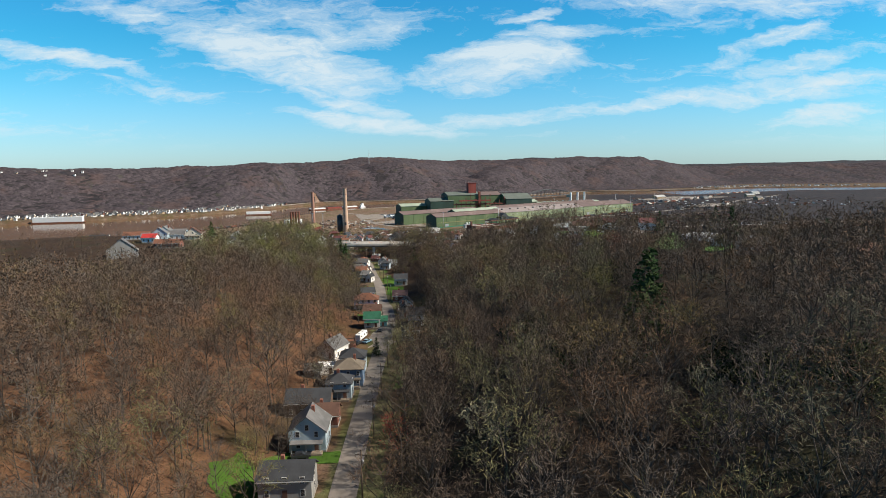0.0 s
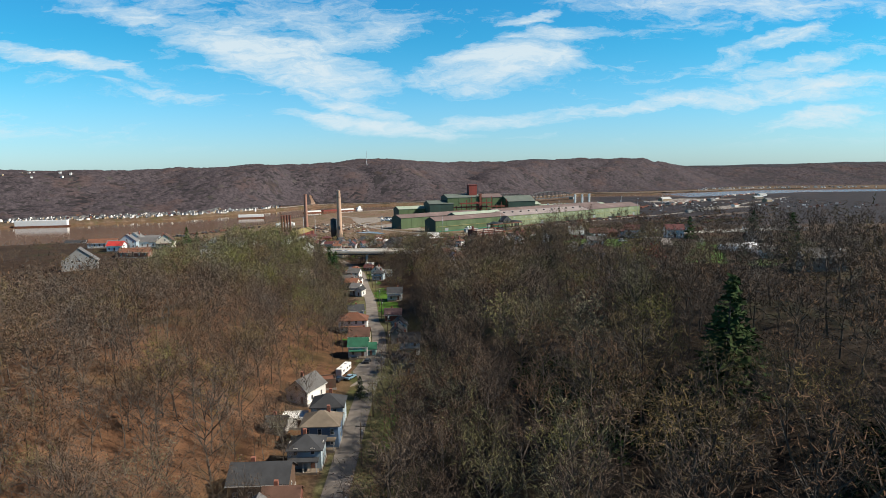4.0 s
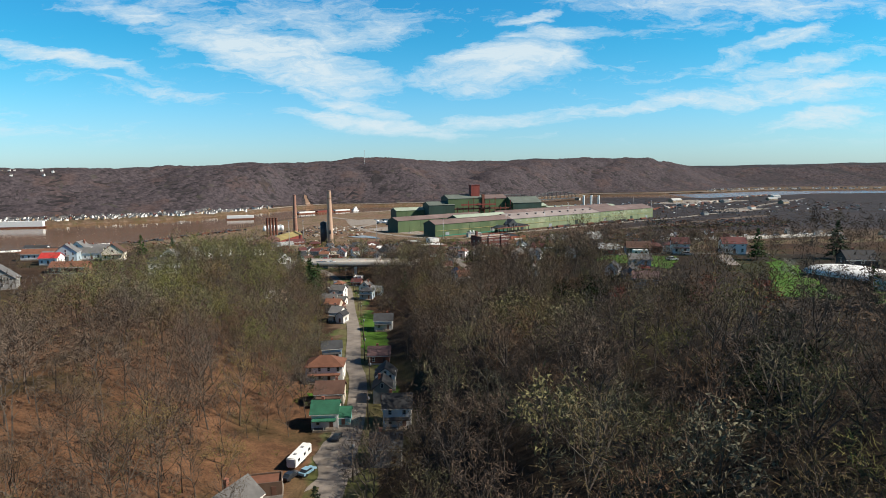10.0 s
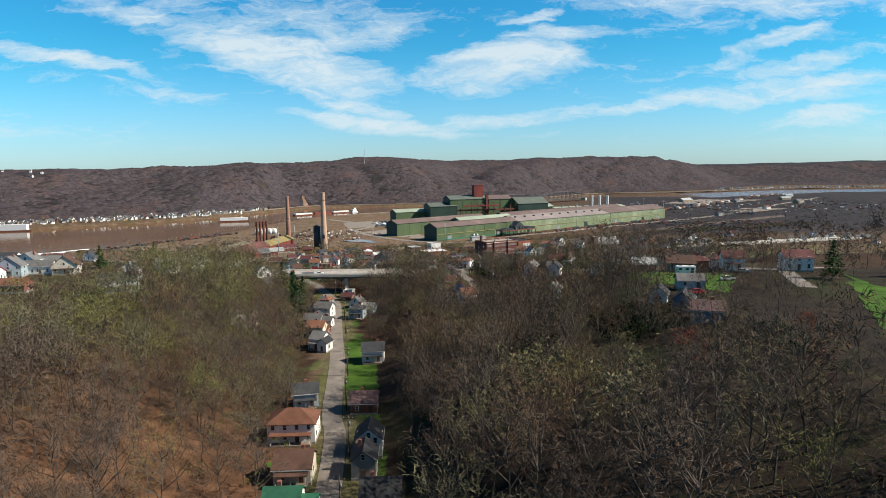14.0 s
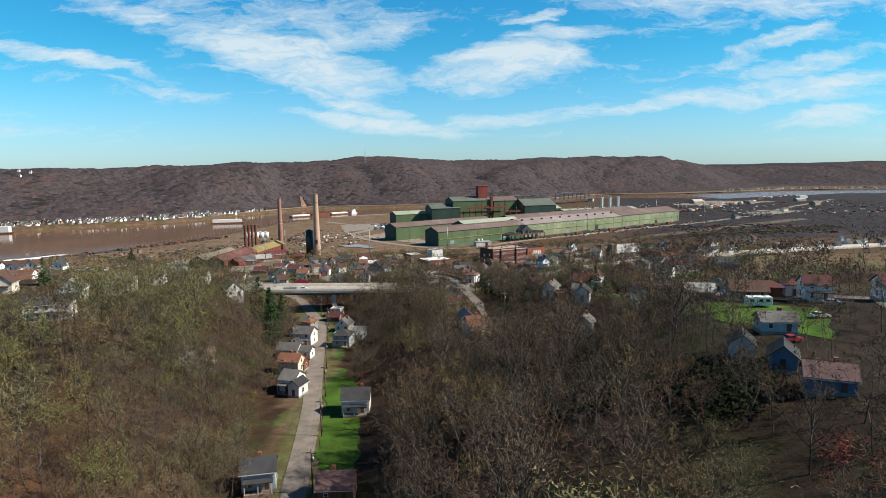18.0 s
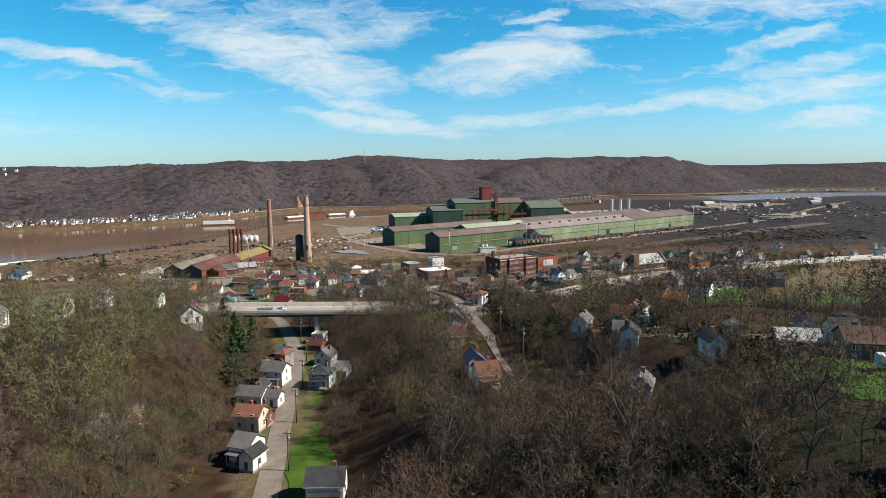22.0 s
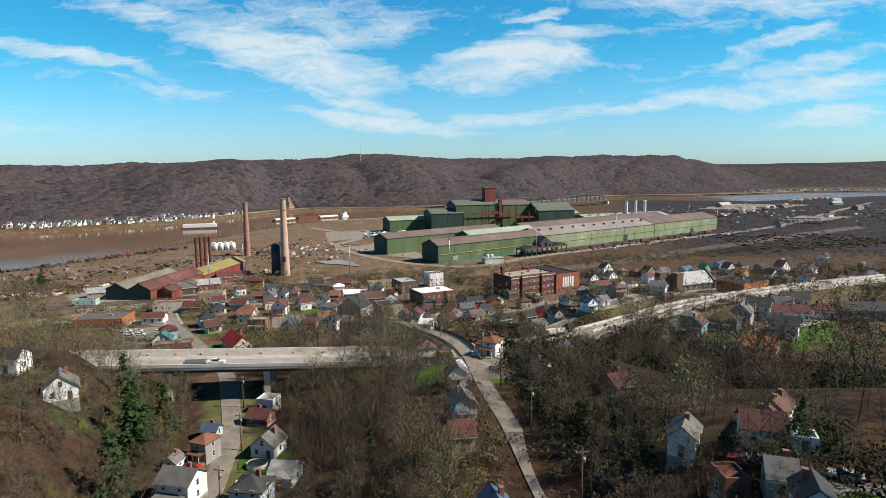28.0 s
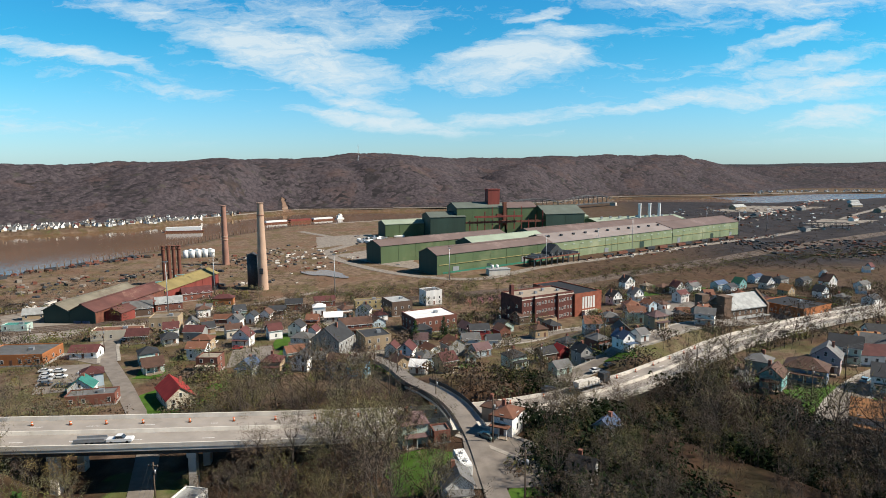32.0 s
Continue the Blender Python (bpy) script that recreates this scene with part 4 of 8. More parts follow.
def ground_patch(name, a, b, c, d, material):
    """A draped four-cornered piece of ground: grass, paving or gravel."""
    a, b, c, d = (Vector((*p, 0)) for p in (a, b, c, d))
    n = int(min(40, max(6, max((b - a).length, (c - d).length) / 2)))
    m = int(min(40, max(6, max((d - a).length, (c - b).length) / 2)))
    bm = bmesh.new()
    lift = {"lawn": 0.14, "parking_lot": 0.20, "yard": 0.17, "landslip": 0.6}[name]
    grid = []
    for j in range(m + 1):
        row = []
        for i in range(n + 1):
            p = a.lerp(b, i / n).lerp(d.lerp(c, i / n), j / m)
            if name != "parking_lot":
                p = p + Vector((noise.noise(p * 0.13), noise.noise(p * 0.13 + Vector((9, 3, 1))), 0)) * 3.0
            row.append(bm.verts.new((p.x, p.y, ground_z(p.x, p.y) + lift)))
        grid.append(row)
    for j in range(m):
        for i in range(n):
            bm.faces.new((grid[j][i], grid[j][i + 1], grid[j + 1][i + 1], grid[j + 1][i]))
    bmesh.ops.recalc_face_normals(bm, faces=bm.faces)
    label = {"lawn": "mown green lawn with worn patches", "parking_lot": "grey asphalt parking lot", "yard": "pale gravel yard", "landslip": "bare orange-brown landslip on the far hillside"}[name]
    tagged(part(name, bm, material), label, {"lawn": "lawn", "parking_lot": "parking lot", "yard": "yard", "landslip": "bare slope"}[name], kind="structure")
    mid = (a + b + c + d) / 4
    CLEAR.append((mid.x, mid.y, 0.42 * min((a - c).length, (b - d).length)))

# ---------- houses: x, y, yaw, width, depth, eave height, roof kind, wall, roof, extra ----------
# valley street west
house(-34.8, 131.7, 0, 10.8, 7.4, 5.0, "g", "grey", "dark")
house(-34.4, 156.8, 0, 8.8, 9.0, 5.6, "f", "ltblue", "grey", "P")
house(-38.3, 179.3, 0, 12.0, 8.2, 4.6, "g", "brown", "dark")
house(-32.6, 171.7, 0, 6.9, 6.6, 3.4, "g", "brick", "brown")
house(-31.6, 194.3, 0, 7.7, 7.4, 5.0, "h", "ltblue", "dark", "P")
house(-29.8, 206.3, 0, 9.1, 8.2, 6.2, "h", "blue", "tan", "P")
house(-30.0, 220.4, 0, 8.5, 8.2, 6.0, "h", "ltblue", "dark")
house(-38.9, 218.0, 0, 6.6, 4.9, 2.8, "F", "white", "white")
house(-42.7, 213.6, 0, 5.2, 4.9, 2.6, "g", "grey", "dark")
house(-39.5, 239.4, -25, 7.5, 9.8, 4.4, "f", "white", "grey")
house(-35.6, 251.6, 10, 6.9, 4.9, 3.0, "F", "brown", "rust")
house(-28.2, 291.2, 0, 7.2, 7.4, 4.6, "g", "white", "green", "P")
house(-23.3, 292.1, 0, 3.6, 5.7, 2.8, "g", "teal", "green")
house(-29.4, 309.4, 0, 8.4, 8.2, 4.0, "g", "cream", "brown", "P")
house(-34.0, 332.2, 0, 12.4, 9.0, 5.6, "h", "white", "rust", "P")
house(-35.3, 357.0, 10, 7.4, 6.6, 4.8, "g", "ltblue", "dark", "P")
house(-41.1, 423.9, -20, 5.6, 7.4, 4.6, "g", "white", "grey", "P")
house(-38.3, 418.5, -20, 3.9, 5.7, 4.0, "f", "white", "dark")
house(-45.6, 444.5, -12, 7.7, 6.6, 5.0, "g", "cream", "rust")
house(-42.4, 447.5, -12, 3.6, 4.9, 3.0, "g", "brick", "rust")
house(-50.1, 464.1, -12, 8.4, 6.6, 4.2, "g", "white", "grey")
house(-43.2, 462.9, -12, 4.2, 4.9, 3.5, "g", "white", "grey")
house(-48.0, 485.9, -14, 8.1, 7.4, 5.6, "g", "white", "grey", "P")
house(-50.0, 471.5, -14, 4.4, 5.7, 4.0, "f", "grey", "dark")
house(-49.8, 507.3, -22, 4.8, 5.8, 5.6, "h", "grey", "rust", "P")
house(-56.0, 501.5, -10, 3.6, 4.1, 2.6, "f", "white", "grey")
house(-52.8, 521.0, -10, 4.4, 4.1, 2.6, "g", "ltblue", "blue")
# valley street east
house(-10.3, 266.5, 0, 7.3, 7.4, 4.6, "g", "grey", "dark")
house(-8.3, 290.1, 0, 7.7, 8.2, 6.0, "g", "white", "dark", "P")
house(-13.4, 310.4, 0, 5.6, 7.4, 4.8, "f", "grey", "dark")
house(-13.0, 321.7, 0, 6.4, 7.4, 5.2, "f", "white", "dark")
house(-16.8, 350.9, 0, 7.8, 7.4, 3.6, "g", "brick", "mauve")
house(-17.6, 402.0, 0, 8.1, 7.4, 4.8, "g", "white", "dark", "P")
house(-31.2, 482.5, -10, 7.3, 7.4, 5.0, "h", "ltblue", "dark", "P")
house(-25.9, 492.3, -10, 5.8, 7.4, 3.0, "g", "ltblue", "pale")
house(-34.0, 509.5, -14, 6.6, 7.2, 3.6, "f", "white", "grey")
house(-41.5, 531.0, -14, 6.5, 5.6, 2.6, "g", "brick", "maroon")
house(-41.5, 541.0, -14, 5.5, 5.5, 4.2, "F", "white", "pale")
# spur
house(7.8, 546.2, 14, 5.8, 6.5, 5.5, "h", "mint", "mauve", "P")
house(14.2, 543.5, 14, 3.8, 4.1, 2.6, "F", "brick", "grey")
house(29.8, 546.0, -30, 5.0, 6.5, 5.0, "h", "white", "rust", "P")
house(29.5, 569.8, -30, 5.0, 5.0, 4.6, "h", "grey", "brown")
house(16.4, 514.9, 8, 5.0, 5.8, 4.0, "f", "white", "grey", "P")
house(16.5, 489.4, 8, 5.0, 7.2, 4.8, "f", "ltblue", "grey", "P")
house(15.0, 474.4, 8, 5.0, 6.5, 4.0, "g", "tan", "maroon")
house(20.6, 429.5, 10, 5.8, 7.2, 4.6, "g", "white", "rust", "P")
house(18.6, 441.5, 10, 5.0, 6.5, 4.3, "f", "grey", "blue")
house(40.5, 519.5, -30, 4.5, 5.3, 3.3, "g", "white", "black", "P")
house(51.5, 541.0, -40, 4.2, 5.2, 3.4, "f", "white", "blue")
house(52.8, 490.0, 20, 5.0, 6.5, 4.6, "g", "brick", "maroon", "P")
house(50.8, 447.7, -30, 4.3, 6.6, 4.0, "f", "white", "grey")
house(66.5, 449.5, -38, 3.7, 7.0, 3.0, "f", "white", "brown", "P")
house(65.2, 438.5, -20, 3.6, 3.7, 2.6, "F", "white", "white")
house(68.1, 450.8, -40, 4.2, 7.0, 3.4, "f", "white", "brown", "P")
house(50.9, 432.3, 0, 3.6, 4.9, 4.0, "F", "brick", "rust")
house(56.4, 429.5, -20, 3.6, 5.7, 3.2, "g", "grey", "grey")
house(49.4, 394.5, -25, 4.5, 5.8, 4.0, "f", "ltblue", "grey")
house(67.5, 401.4, 0, 3.6, 5.7, 4.0, "f", "white", "grey")
house(56.0, 421.4, -22, 4.3, 5.6, 4.0, "f", "white", "dark")
# plateau
house(68.5, 343.3, -25, 4.7, 6.4, 3.2, "f", "white", "dark")
house(71.5, 333.5, -30, 4.8, 7.0, 3.0, "f", "blue", "dark")
house(72.5, 321.5, -25, 7.6, 5.8, 2.8, "g", "blue", "mauve")
house(82.8, 355.7, -10, 7.7, 5.1, 2.8, "g", "ltblue", "grey")
house(95.5, 392.6, -15, 9.8, 7.0, 3.1, "g", "tan", "brown", "P")
house(111.8, 387.1, -15, 7.0, 7.0, 4.9, "g", "white", "maroon", "P")
house(104.4, 396.8, -15, 5.8, 5.8, 3.3, "h", "brick", "maroon")
house(112.0, 397.9, -15, 5.0, 5.8, 3.8, "h", "white", "maroon")
house(84.0, 398.0, -14, 8.2, 5.5, 2.8, "g", "red", "pale")
house(101.5, 422.5, -20, 4.1, 5.0, 3.1, "f", "ltblue", "blue")
house(82.0, 421.5, -8, 4.2, 4.7, 3.1, "h", "white", "grey")
house(113.5, 424.0, -8, 5.0, 5.8, 3.9, "h", "grey", "dark", "P")
house(150.9, 331.8, -10, 9.9, 8.2, 5.6, "g", "black", "black", "P")
house(138.6, 299.9, -10, 7.0, 4.9, 3.4, "g", "ltblue", "grey")
house(158.1, 227.5, -15, 10.5, 8.2, 4.2, "h", "brick", "rust", "P")
house(128.4, 252.8, -20, 12.6, 8.2, 4.6, "g", "grey", "grey")
house(134.8, 386.6, -12, 9.5, 7.4, 5.0, "g", "white", "maroon")
house(98.6, 404.6, -10, 5.8, 5.8, 3.8, "g", "white", "dark")
# pastel street
house(114.3, 584.4, -42, 5.9, 7.4, 4.6, "f", "teal", "brown", "P")
house(117.4, 597.9, -42, 6.6, 6.6, 4.4, "h", "grey", "grey")
house(127.6, 589.8, -38, 11.3, 9.0, 4.6, "h", "blue", "brown", "P")
house(139.0, 597.8, -38, 8.0, 8.2, 5.6, "f", "pink", "grey", "P")
house(151.6, 607.3, -38, 9.3, 9.0, 6.2, "g", "mint", "dark", "P")
house(163.4, 609.8, -38, 8.0, 8.2, 6.0, "g", "teal", "grey", "P")
house(122.3, 552.8, -36, 10.6, 9.8, 5.2, "g", "white", "orange", "P")
house(145.7, 578.5, -36, 9.8, 9.0, 5.4, "g", "white", "dark", "P")
house(161.9, 604.0, -14, 15.8, 8.2, 3.8, "g", "white", "maroon")
house(179.4, 605.8, -14, 12.5, 7.4, 3.8, "h", "white", "maroon", "P")
house(179.4, 627.9, -14, 10.9, 7.4, 4.4, "g", "white", "dark")
house(168.2, 619.8, -14, 6.7, 6.6, 4.2, "g", "white", "orange")
house(61.5, 443.5, -20, 6.3, 6.2, 3.2, "g", "white", "maroon")
house(192.3, 601.8, -14, 16.5, 8.2, 5.0, "g", "grey", "dark")
# west hill town
house(-83.1, 503.0, 30, 7.4, 7.0, 3.8, "f", "white", "grey")
house(-120.2, 512.5, 10, 6.4, 7.4, 5.2, "f", "white", "grey")
house(-130.6, 498.8, 0, 11.2, 7.4, 5.4, "g", "white", "grey", "P")
house(-130.3, 444.4, 15, 15.0, 8.2, 6.2, "g", "white", "dark", "P")
house(-340.3, 723.7, 0, 20.7, 7.4, 6.0, "g", "white", "dark", "P")
house(-196.9, 478.5, 10, 11.1, 7.4, 5.6, "f", "ltblue", "grey")
house(-188.7, 487.1, 5, 13.9, 7.4, 4.4, "g", "white", "grey")
house(-175.9, 487.6, 12, 11.7, 7.4, 4.6, "f", "cream", "brown", "P")
house(-313.2, 711.5, 0, 10.0, 6.6, 5.0, "f", "white", "dark")
house(-311.1, 732.5, 0, 10.3, 6.6, 5.0, "f", "white", "brown")
house(-285.5, 723.2, 0, 9.9, 6.6, 5.0, "f", "white", "dark")
house(-142.0, 481.2, 8, 9.2, 7.4, 5.0, "f", "white", "grey", "P")
house(-178.9, 446.9, 0, 17.8, 7.4, 3.4, "g", "brick", "rust")
house(-381.0, 761.2, 0, 22.3, 7.4, 6.0, "g", "white", "dark")
house(-201.4, 500.5, 0, 9.1, 7.4, 6.0, "f", "white", "grey")
house(-196.9, 512.1, 0, 14.7, 7.4, 4.0, "g", "ltblue", "grey")
house(-219.0, 490.7, 5, 18.3, 7.4, 3.6, "g", "white", "rust")
house(-324.1, 735.3, 0, 17.1, 7.4, 6.0, "g", "white", "brown")
house(-195.0, 413.4, 20, 17.7, 8.2, 5.0, "f", "grey", "grey")
house(-298.8, 749.1, 0, 9.8, 6.6, 5.0, "f", "white", "dark")
house(-202.2, 477.8, 5, 14.5, 7.4, 3.4, "g", "grey", "grey")
house(-289.4, 681.5, 5, 19.6, 7.4, 5.0, "g", "white", "rust")
house(-269.8, 649.0, 5, 17.4, 7.4, 5.0, "g", "white", "rust", "P")
house(-99.2, 510.9, 0, 5.6, 6.6, 4.4, "g", "white", "dark")
house(-199.2, 466.7, 0, 9.6, 7.4, 4.0, "g", "white", "red")
# town below the highway
house(-70.4, 607.9, 34, 8.5, 15.0, 3.4, "f", "cream", "red")
house(-70.0, 641.1, -3, 8.2, 7.2, 5.7, "F", "brick", "cream", "P")
house(-80.6, 658.4, -3, 7.6, 5.9, 5.3, "g", "white", "rust")
house(-93.1, 690.5, -3, 8.6, 6.6, 4.8, "g", "grey", "maroon")
house(-83.8, 674.2, -3, 7.7, 5.9, 4.8, "h", "tan", "rust")
house(-68.7, 680.4, -8, 7.7, 5.9, 4.8, "f", "white", "maroon", "P")
house(-82.4, 715.5, -8, 6.4, 5.3, 4.3, "f", "white", "grey")
house(-76.3, 723.3, -8, 4.6, 5.3, 4.3, "f", "white", "dark")
house(-70.6, 729.9, -8, 4.7, 5.3, 4.3, "f", "white", "brown")
house(-53.9, 634.9, -20, 6.4, 5.9, 3.8, "f", "ltblue", "blue", "P")
house(-45.5, 637.5, -5, 6.8, 6.6, 4.8, "h", "tan", "maroon", "P")
house(-35.0, 639.4, -12, 6.1, 6.6, 5.2, "f", "white", "dark")
house(-29.0, 642.5, -12, 5.8, 5.9, 4.3, "g", "tan", "grey")
house(-12.2, 622.1, -12, 6.6, 6.6, 4.8, "g", "blue2", "grey")
house(-20.8, 637.6, -12, 7.4, 6.6, 4.0, "g", "tan", "brown")
house(-27.3, 664.4, -20, 13.0, 13.0, 7.0, "f", "grey", "dark")
house(-40.9, 671.7, -12, 8.5, 6.6, 5.5, "h", "white", "grey", "P")
house(-39.1, 687.1, -12, 4.5, 5.3, 4.8, "f", "white", "maroon")
house(-48.3, 695.8, -12, 6.3, 5.9, 4.8, "f", "white", "dark")
house(-21.6, 698.1, 18, 14.8, 7.8, 5.5, "g", "brick", "brown", "P")
house(-20.8, 733.6, -10, 7.4, 5.9, 5.0, "f", "white", "dark")
house(-10.9, 672.6, 22, 11.5, 14.0, 6.4, "F", "tan", "dark")
house(4.1, 649.4, -14, 5.9, 6.6, 5.7, "f", "white", "maroon", "P")
house(-2.1, 658.2, -14, 4.5, 5.3, 4.3, "f", "white", "maroon")
house(9.0, 621.1, -14, 5.5, 5.3, 3.1, "g", "white", "white")
house(9.9, 689.7, 15, 8.0, 6.6, 4.0, "h", "grey", "dark")
house(30.5, 667.5, 8, 7.4, 5.9, 5.2, "g", "ltblue", "grey", "P")
house(35.6, 683.8, 8, 8.7, 5.9, 5.5, "g", "red", "dark")
house(40.6, 670.6, 8, 5.7, 5.3, 4.0, "g", "white", "dark")
house(29.0, 645.2, 8, 3.4, 3.9, 2.6, "f", "white", "grey")
house(-46.0, 745.0, 10, 6.7, 5.9, 4.8, "h", "white", "white")
house(-62.6, 759.7, 10, 9.1, 6.6, 4.6, "g", "brick", "dark")
house(-47.0, 770.4, 12, 11.9, 6.6, 4.0, "g", "brick", "maroon")
house(-20.2, 761.0, 14, 16.6, 6.6, 5.5, "F", "yellow", "tan")
house(-35.7, 725.9, 10, 9.1, 5.9, 3.1, "g", "grey", "white")
house(-68.8, 746.1, 8, 8.9, 5.9, 3.1, "g", "brown", "dark")
house(-90.8, 725.1, 5, 9.4, 5.3, 2.9, "g", "brick", "rust")
house(-108.0, 779.6, 5, 11.5, 6.6, 4.8, "h", "orange", "maroon")
house(-113.5, 761.8, 5, 7.9, 3.9, 2.6, "g", "cream", "grey")
house(58.4, 619.6, 24, 6.2, 5.3, 3.1, "g", "mint", "grey")
house(69.2, 631.7, 24, 5.3, 5.9, 5.2, "f", "grey", "dark", "P")
house(58.1, 643.5, 24, 6.5, 5.9, 4.3, "g", "brown", "dark")
house(64.7, 646.2, 20, 4.5, 5.3, 4.3, "f", "red", "red")
house(84.0, 630.0, 25, 5.4, 5.9, 5.0, "f", "white", "blue", "P")
house(91.8, 634.8, 25, 4.2, 5.3, 3.3, "g", "white", "grey")
house(63.4, 686.7, 20, 6.5, 5.9, 4.3, "h", "tan", "brown")
house(72.2, 710.6, 25, 7.8, 5.3, 3.4, "F", "tan", "brown")
house(122.2, 764.7, 30, 7.4, 5.9, 5.2, "f", "white", "dark", "P")
house(137.0, 771.1, 30, 7.7, 5.9, 5.2, "f", "white", "grey", "P")
house(150.8, 828.4, 30, 9.4, 5.9, 5.2, "f", "white", "dark")
house(161.3, 819.9, 30, 6.4, 5.3, 3.4, "h", "tan", "tan")
house(174.3, 800.2, 30, 8.5, 5.9, 5.2, "f", "white", "maroon", "P")
house(187.7, 809.1, 30, 7.5, 5.9, 5.2, "g", "white", "maroon")
house(127.5, 658.7, -30, 7.4, 6.6, 5.2, "g", "white", "grey", "P")
house(208.8, 815.3, 30, 10.2, 5.9, 4.6, "g", "ltblue", "blue")
house(210.0, 802.6, 30, 7.0, 5.9, 4.3, "g", "white", "dark")
house(225.5, 821.0, 30, 8.0, 5.9, 4.3, "f", "teal", "green")
house(191.0, 713.6, 25, 6.6, 5.9, 4.5, "f", "white", "dark")
house(243.3, 818.8, 30, 9.4, 5.9, 4.6, "f", "white", "dark", "P")
house(231.3, 775.7, 30, 7.4, 6.6, 5.7, "f", "tan", "orange")
house(250.3, 845.7, 30, 10.6, 5.9, 4.6, "g", "ltblue", "blue")
house(264.5, 838.4, 30, 9.9, 5.9, 4.6, "h", "grey", "dark")
house(275.5, 829.9, 30, 9.9, 5.9, 4.6, "g", "grey", "dark")
house(250.7, 772.8, 30, 7.5, 5.9, 5.0, "f", "white", "dark", "P")
house(285.5, 818.6, 30, 11.1, 6.6, 5.5, "f", "white", "brown")
house(247.2, 748.8, 30, 7.7, 5.9, 4.3, "h", "grey", "grey")
house(301.1, 807.2, 30, 10.5, 5.9, 4.3, "g", "white", "grey")
house(167.0, 806.0, 30, 7.9, 5.9, 4.3, "h", "brown", "brown")
house(99.6, 709.2, 30, 7.1, 5.3, 2.6, "g", "white", "pale")
house(60.2, 715.4, 25, 6.2, 5.9, 4.3, "g", "brown", "brown")
house(58.4, 731.8, 30, 5.7, 5.3, 3.4, "g", "grey", "dark")
house(238.5, 713.7, 30, 7.6, 5.9, 4.3, "g", "white", "dark")
house(188.0, 807.6, 30, 8.5, 5.9, 4.3, "g", "white", "grey")
house(-61.9, 704.9, 5, 6.5, 5.3, 3.4, "g", "brown", "brown")
house(-127.7, 663.1, 3, 10.7, 6.6, 3.1, "g", "white", "maroon")
house(-150.6, 658.6, 3, 23.6, 16.0, 4.4, "F", "orange", "grey")
house(-104.9, 616.8, 12, 7.6, 5.9, 3.1, "f", "white", "teal")
house(-96.7, 607.6, 12, 14.7, 6.6, 3.4, "F", "brick", "grey")
house(-117.6, 688.4, 6, 9.2, 7.8, 3.6, "g", "brown", "maroon")
# larger town and yard buildings
house(13.4, 706.5, 24, 21.7, 17.0, 7.4, "F", "brick", "white")
house(-3.7, 746.3, 24, 11.7, 16.0, 8.0, "F", "brown", "pale")
house(15.2, 774.9, 24, 10.3, 9.8, 9.0, "F", "white", "grey")
house(-130.1, 695.0, 8, 20.9, 8.2, 4.4, "F", "cream", "rust", "I")
house(-112.9, 707.1, 8, 13.1, 9.8, 8.0, "F", "tan", "tan", "I")
house(188.9, 697.5, 28, 22.4, 22.0, 4.8, "F", "orange", "black", "I")
house(-135.8, 767.6, 25, 14.1, 9.0, 5.0, "g", "brick", "pale", "I")
house(-145.2, 749.5, 25, 14.3, 9.8, 5.0, "g", "brown", "grey", "I")
house(-132.9, 803.3, 30, 17.3, 9.8, 5.0, "g", "brick", "maroon", "I")
house(-196.5, 743.1, 20, 10.4, 7.4, 3.4, "g", "tan", "pale", "I")
house(-187.6, 713.9, 5, 11.6, 5.7, 3.0, "F", "mint", "teal", "I")
house(-157.4, 857.4, 25, 17.4, 8.2, 8.0, "F", "teal", "rust", "I")
house(-167.0, 832.4, 25, 11.4, 7.4, 7.0, "F", "teal", "teal", "I")

# small houses that fill the town blocks
rnd = random.Random(77)
placed = []
for k in range(900):
    u, v = rnd.uniform(0, 1), rnd.uniform(0, 1)
    x, y = (rnd.uniform(-110, 60), rnd.uniform(622, 745)) if k % 3 == 0 else (60 + 260 * u, 640 + 190 * u + 130 * v - 20)
    if float(table(x, [(p[0], p[1]) for p in HW])) > y - 26 or y > 790 + 0.3 * max(0, x):
        continue
    near_line = min((x - p[0]) ** 2 + (y - p[1]) ** 2 for p in LINES) ** 0.5
    if not 6.5 < near_line < 26 or any((x - cx) ** 2 + (y - cy) ** 2 < (cr + 4.5) ** 2 for cx, cy, cr in CLEAR) or (52 < x < 120 and 700 < y < 775):
        continue
    house(round(x, 1), round(y, 1), rnd.choice((28, -62, 20, -5, 30)), rnd.uniform(5.4, 7.4), rnd.uniform(5.6, 7.6), rnd.choice((3.2, 4.6, 5.2)), rnd.choice("gfgh"),
          rnd.choice(("white", "white", "white", "cream", "brick", "ltblue", "tan", "grey", "mint")), rnd.choice(("dark", "grey", "brown", "maroon", "rust", "dark", "mauve")), rnd.choice(("P", "")))
    placed.append((x, y))
    if len(placed) >= 58:
        break

# ---------- lawns, lots and yards ----------
ground_patch("lawn", (-31.1, 437.2), (-20.4, 433.8), (-13.6, 361.6), (-23.1, 364.0), lawn)
ground_patch("lawn", (2.9, 544.0), (16.6, 536.2), (18.7, 514.6), (4.0, 522.2), lawn)
ground_patch("lawn", (25.7, 521.6), (30.0, 521.3), (34.3, 513.5), (23.7, 514.1), lawn)
ground_patch("lawn", (-66.5, 618.5), (-61.6, 629.2), (-55.7, 616.5), (-61.3, 599.8), lawn)
ground_patch("lawn", (-84.4, 614.7), (-81.1, 620.2), (-62.5, 595.9), (-75.6, 596.6), lawn)
ground_patch("lawn", (83.4, 386.8), (107.1, 375.0), (91.3, 348.5), (75.8, 367.2), lawn)
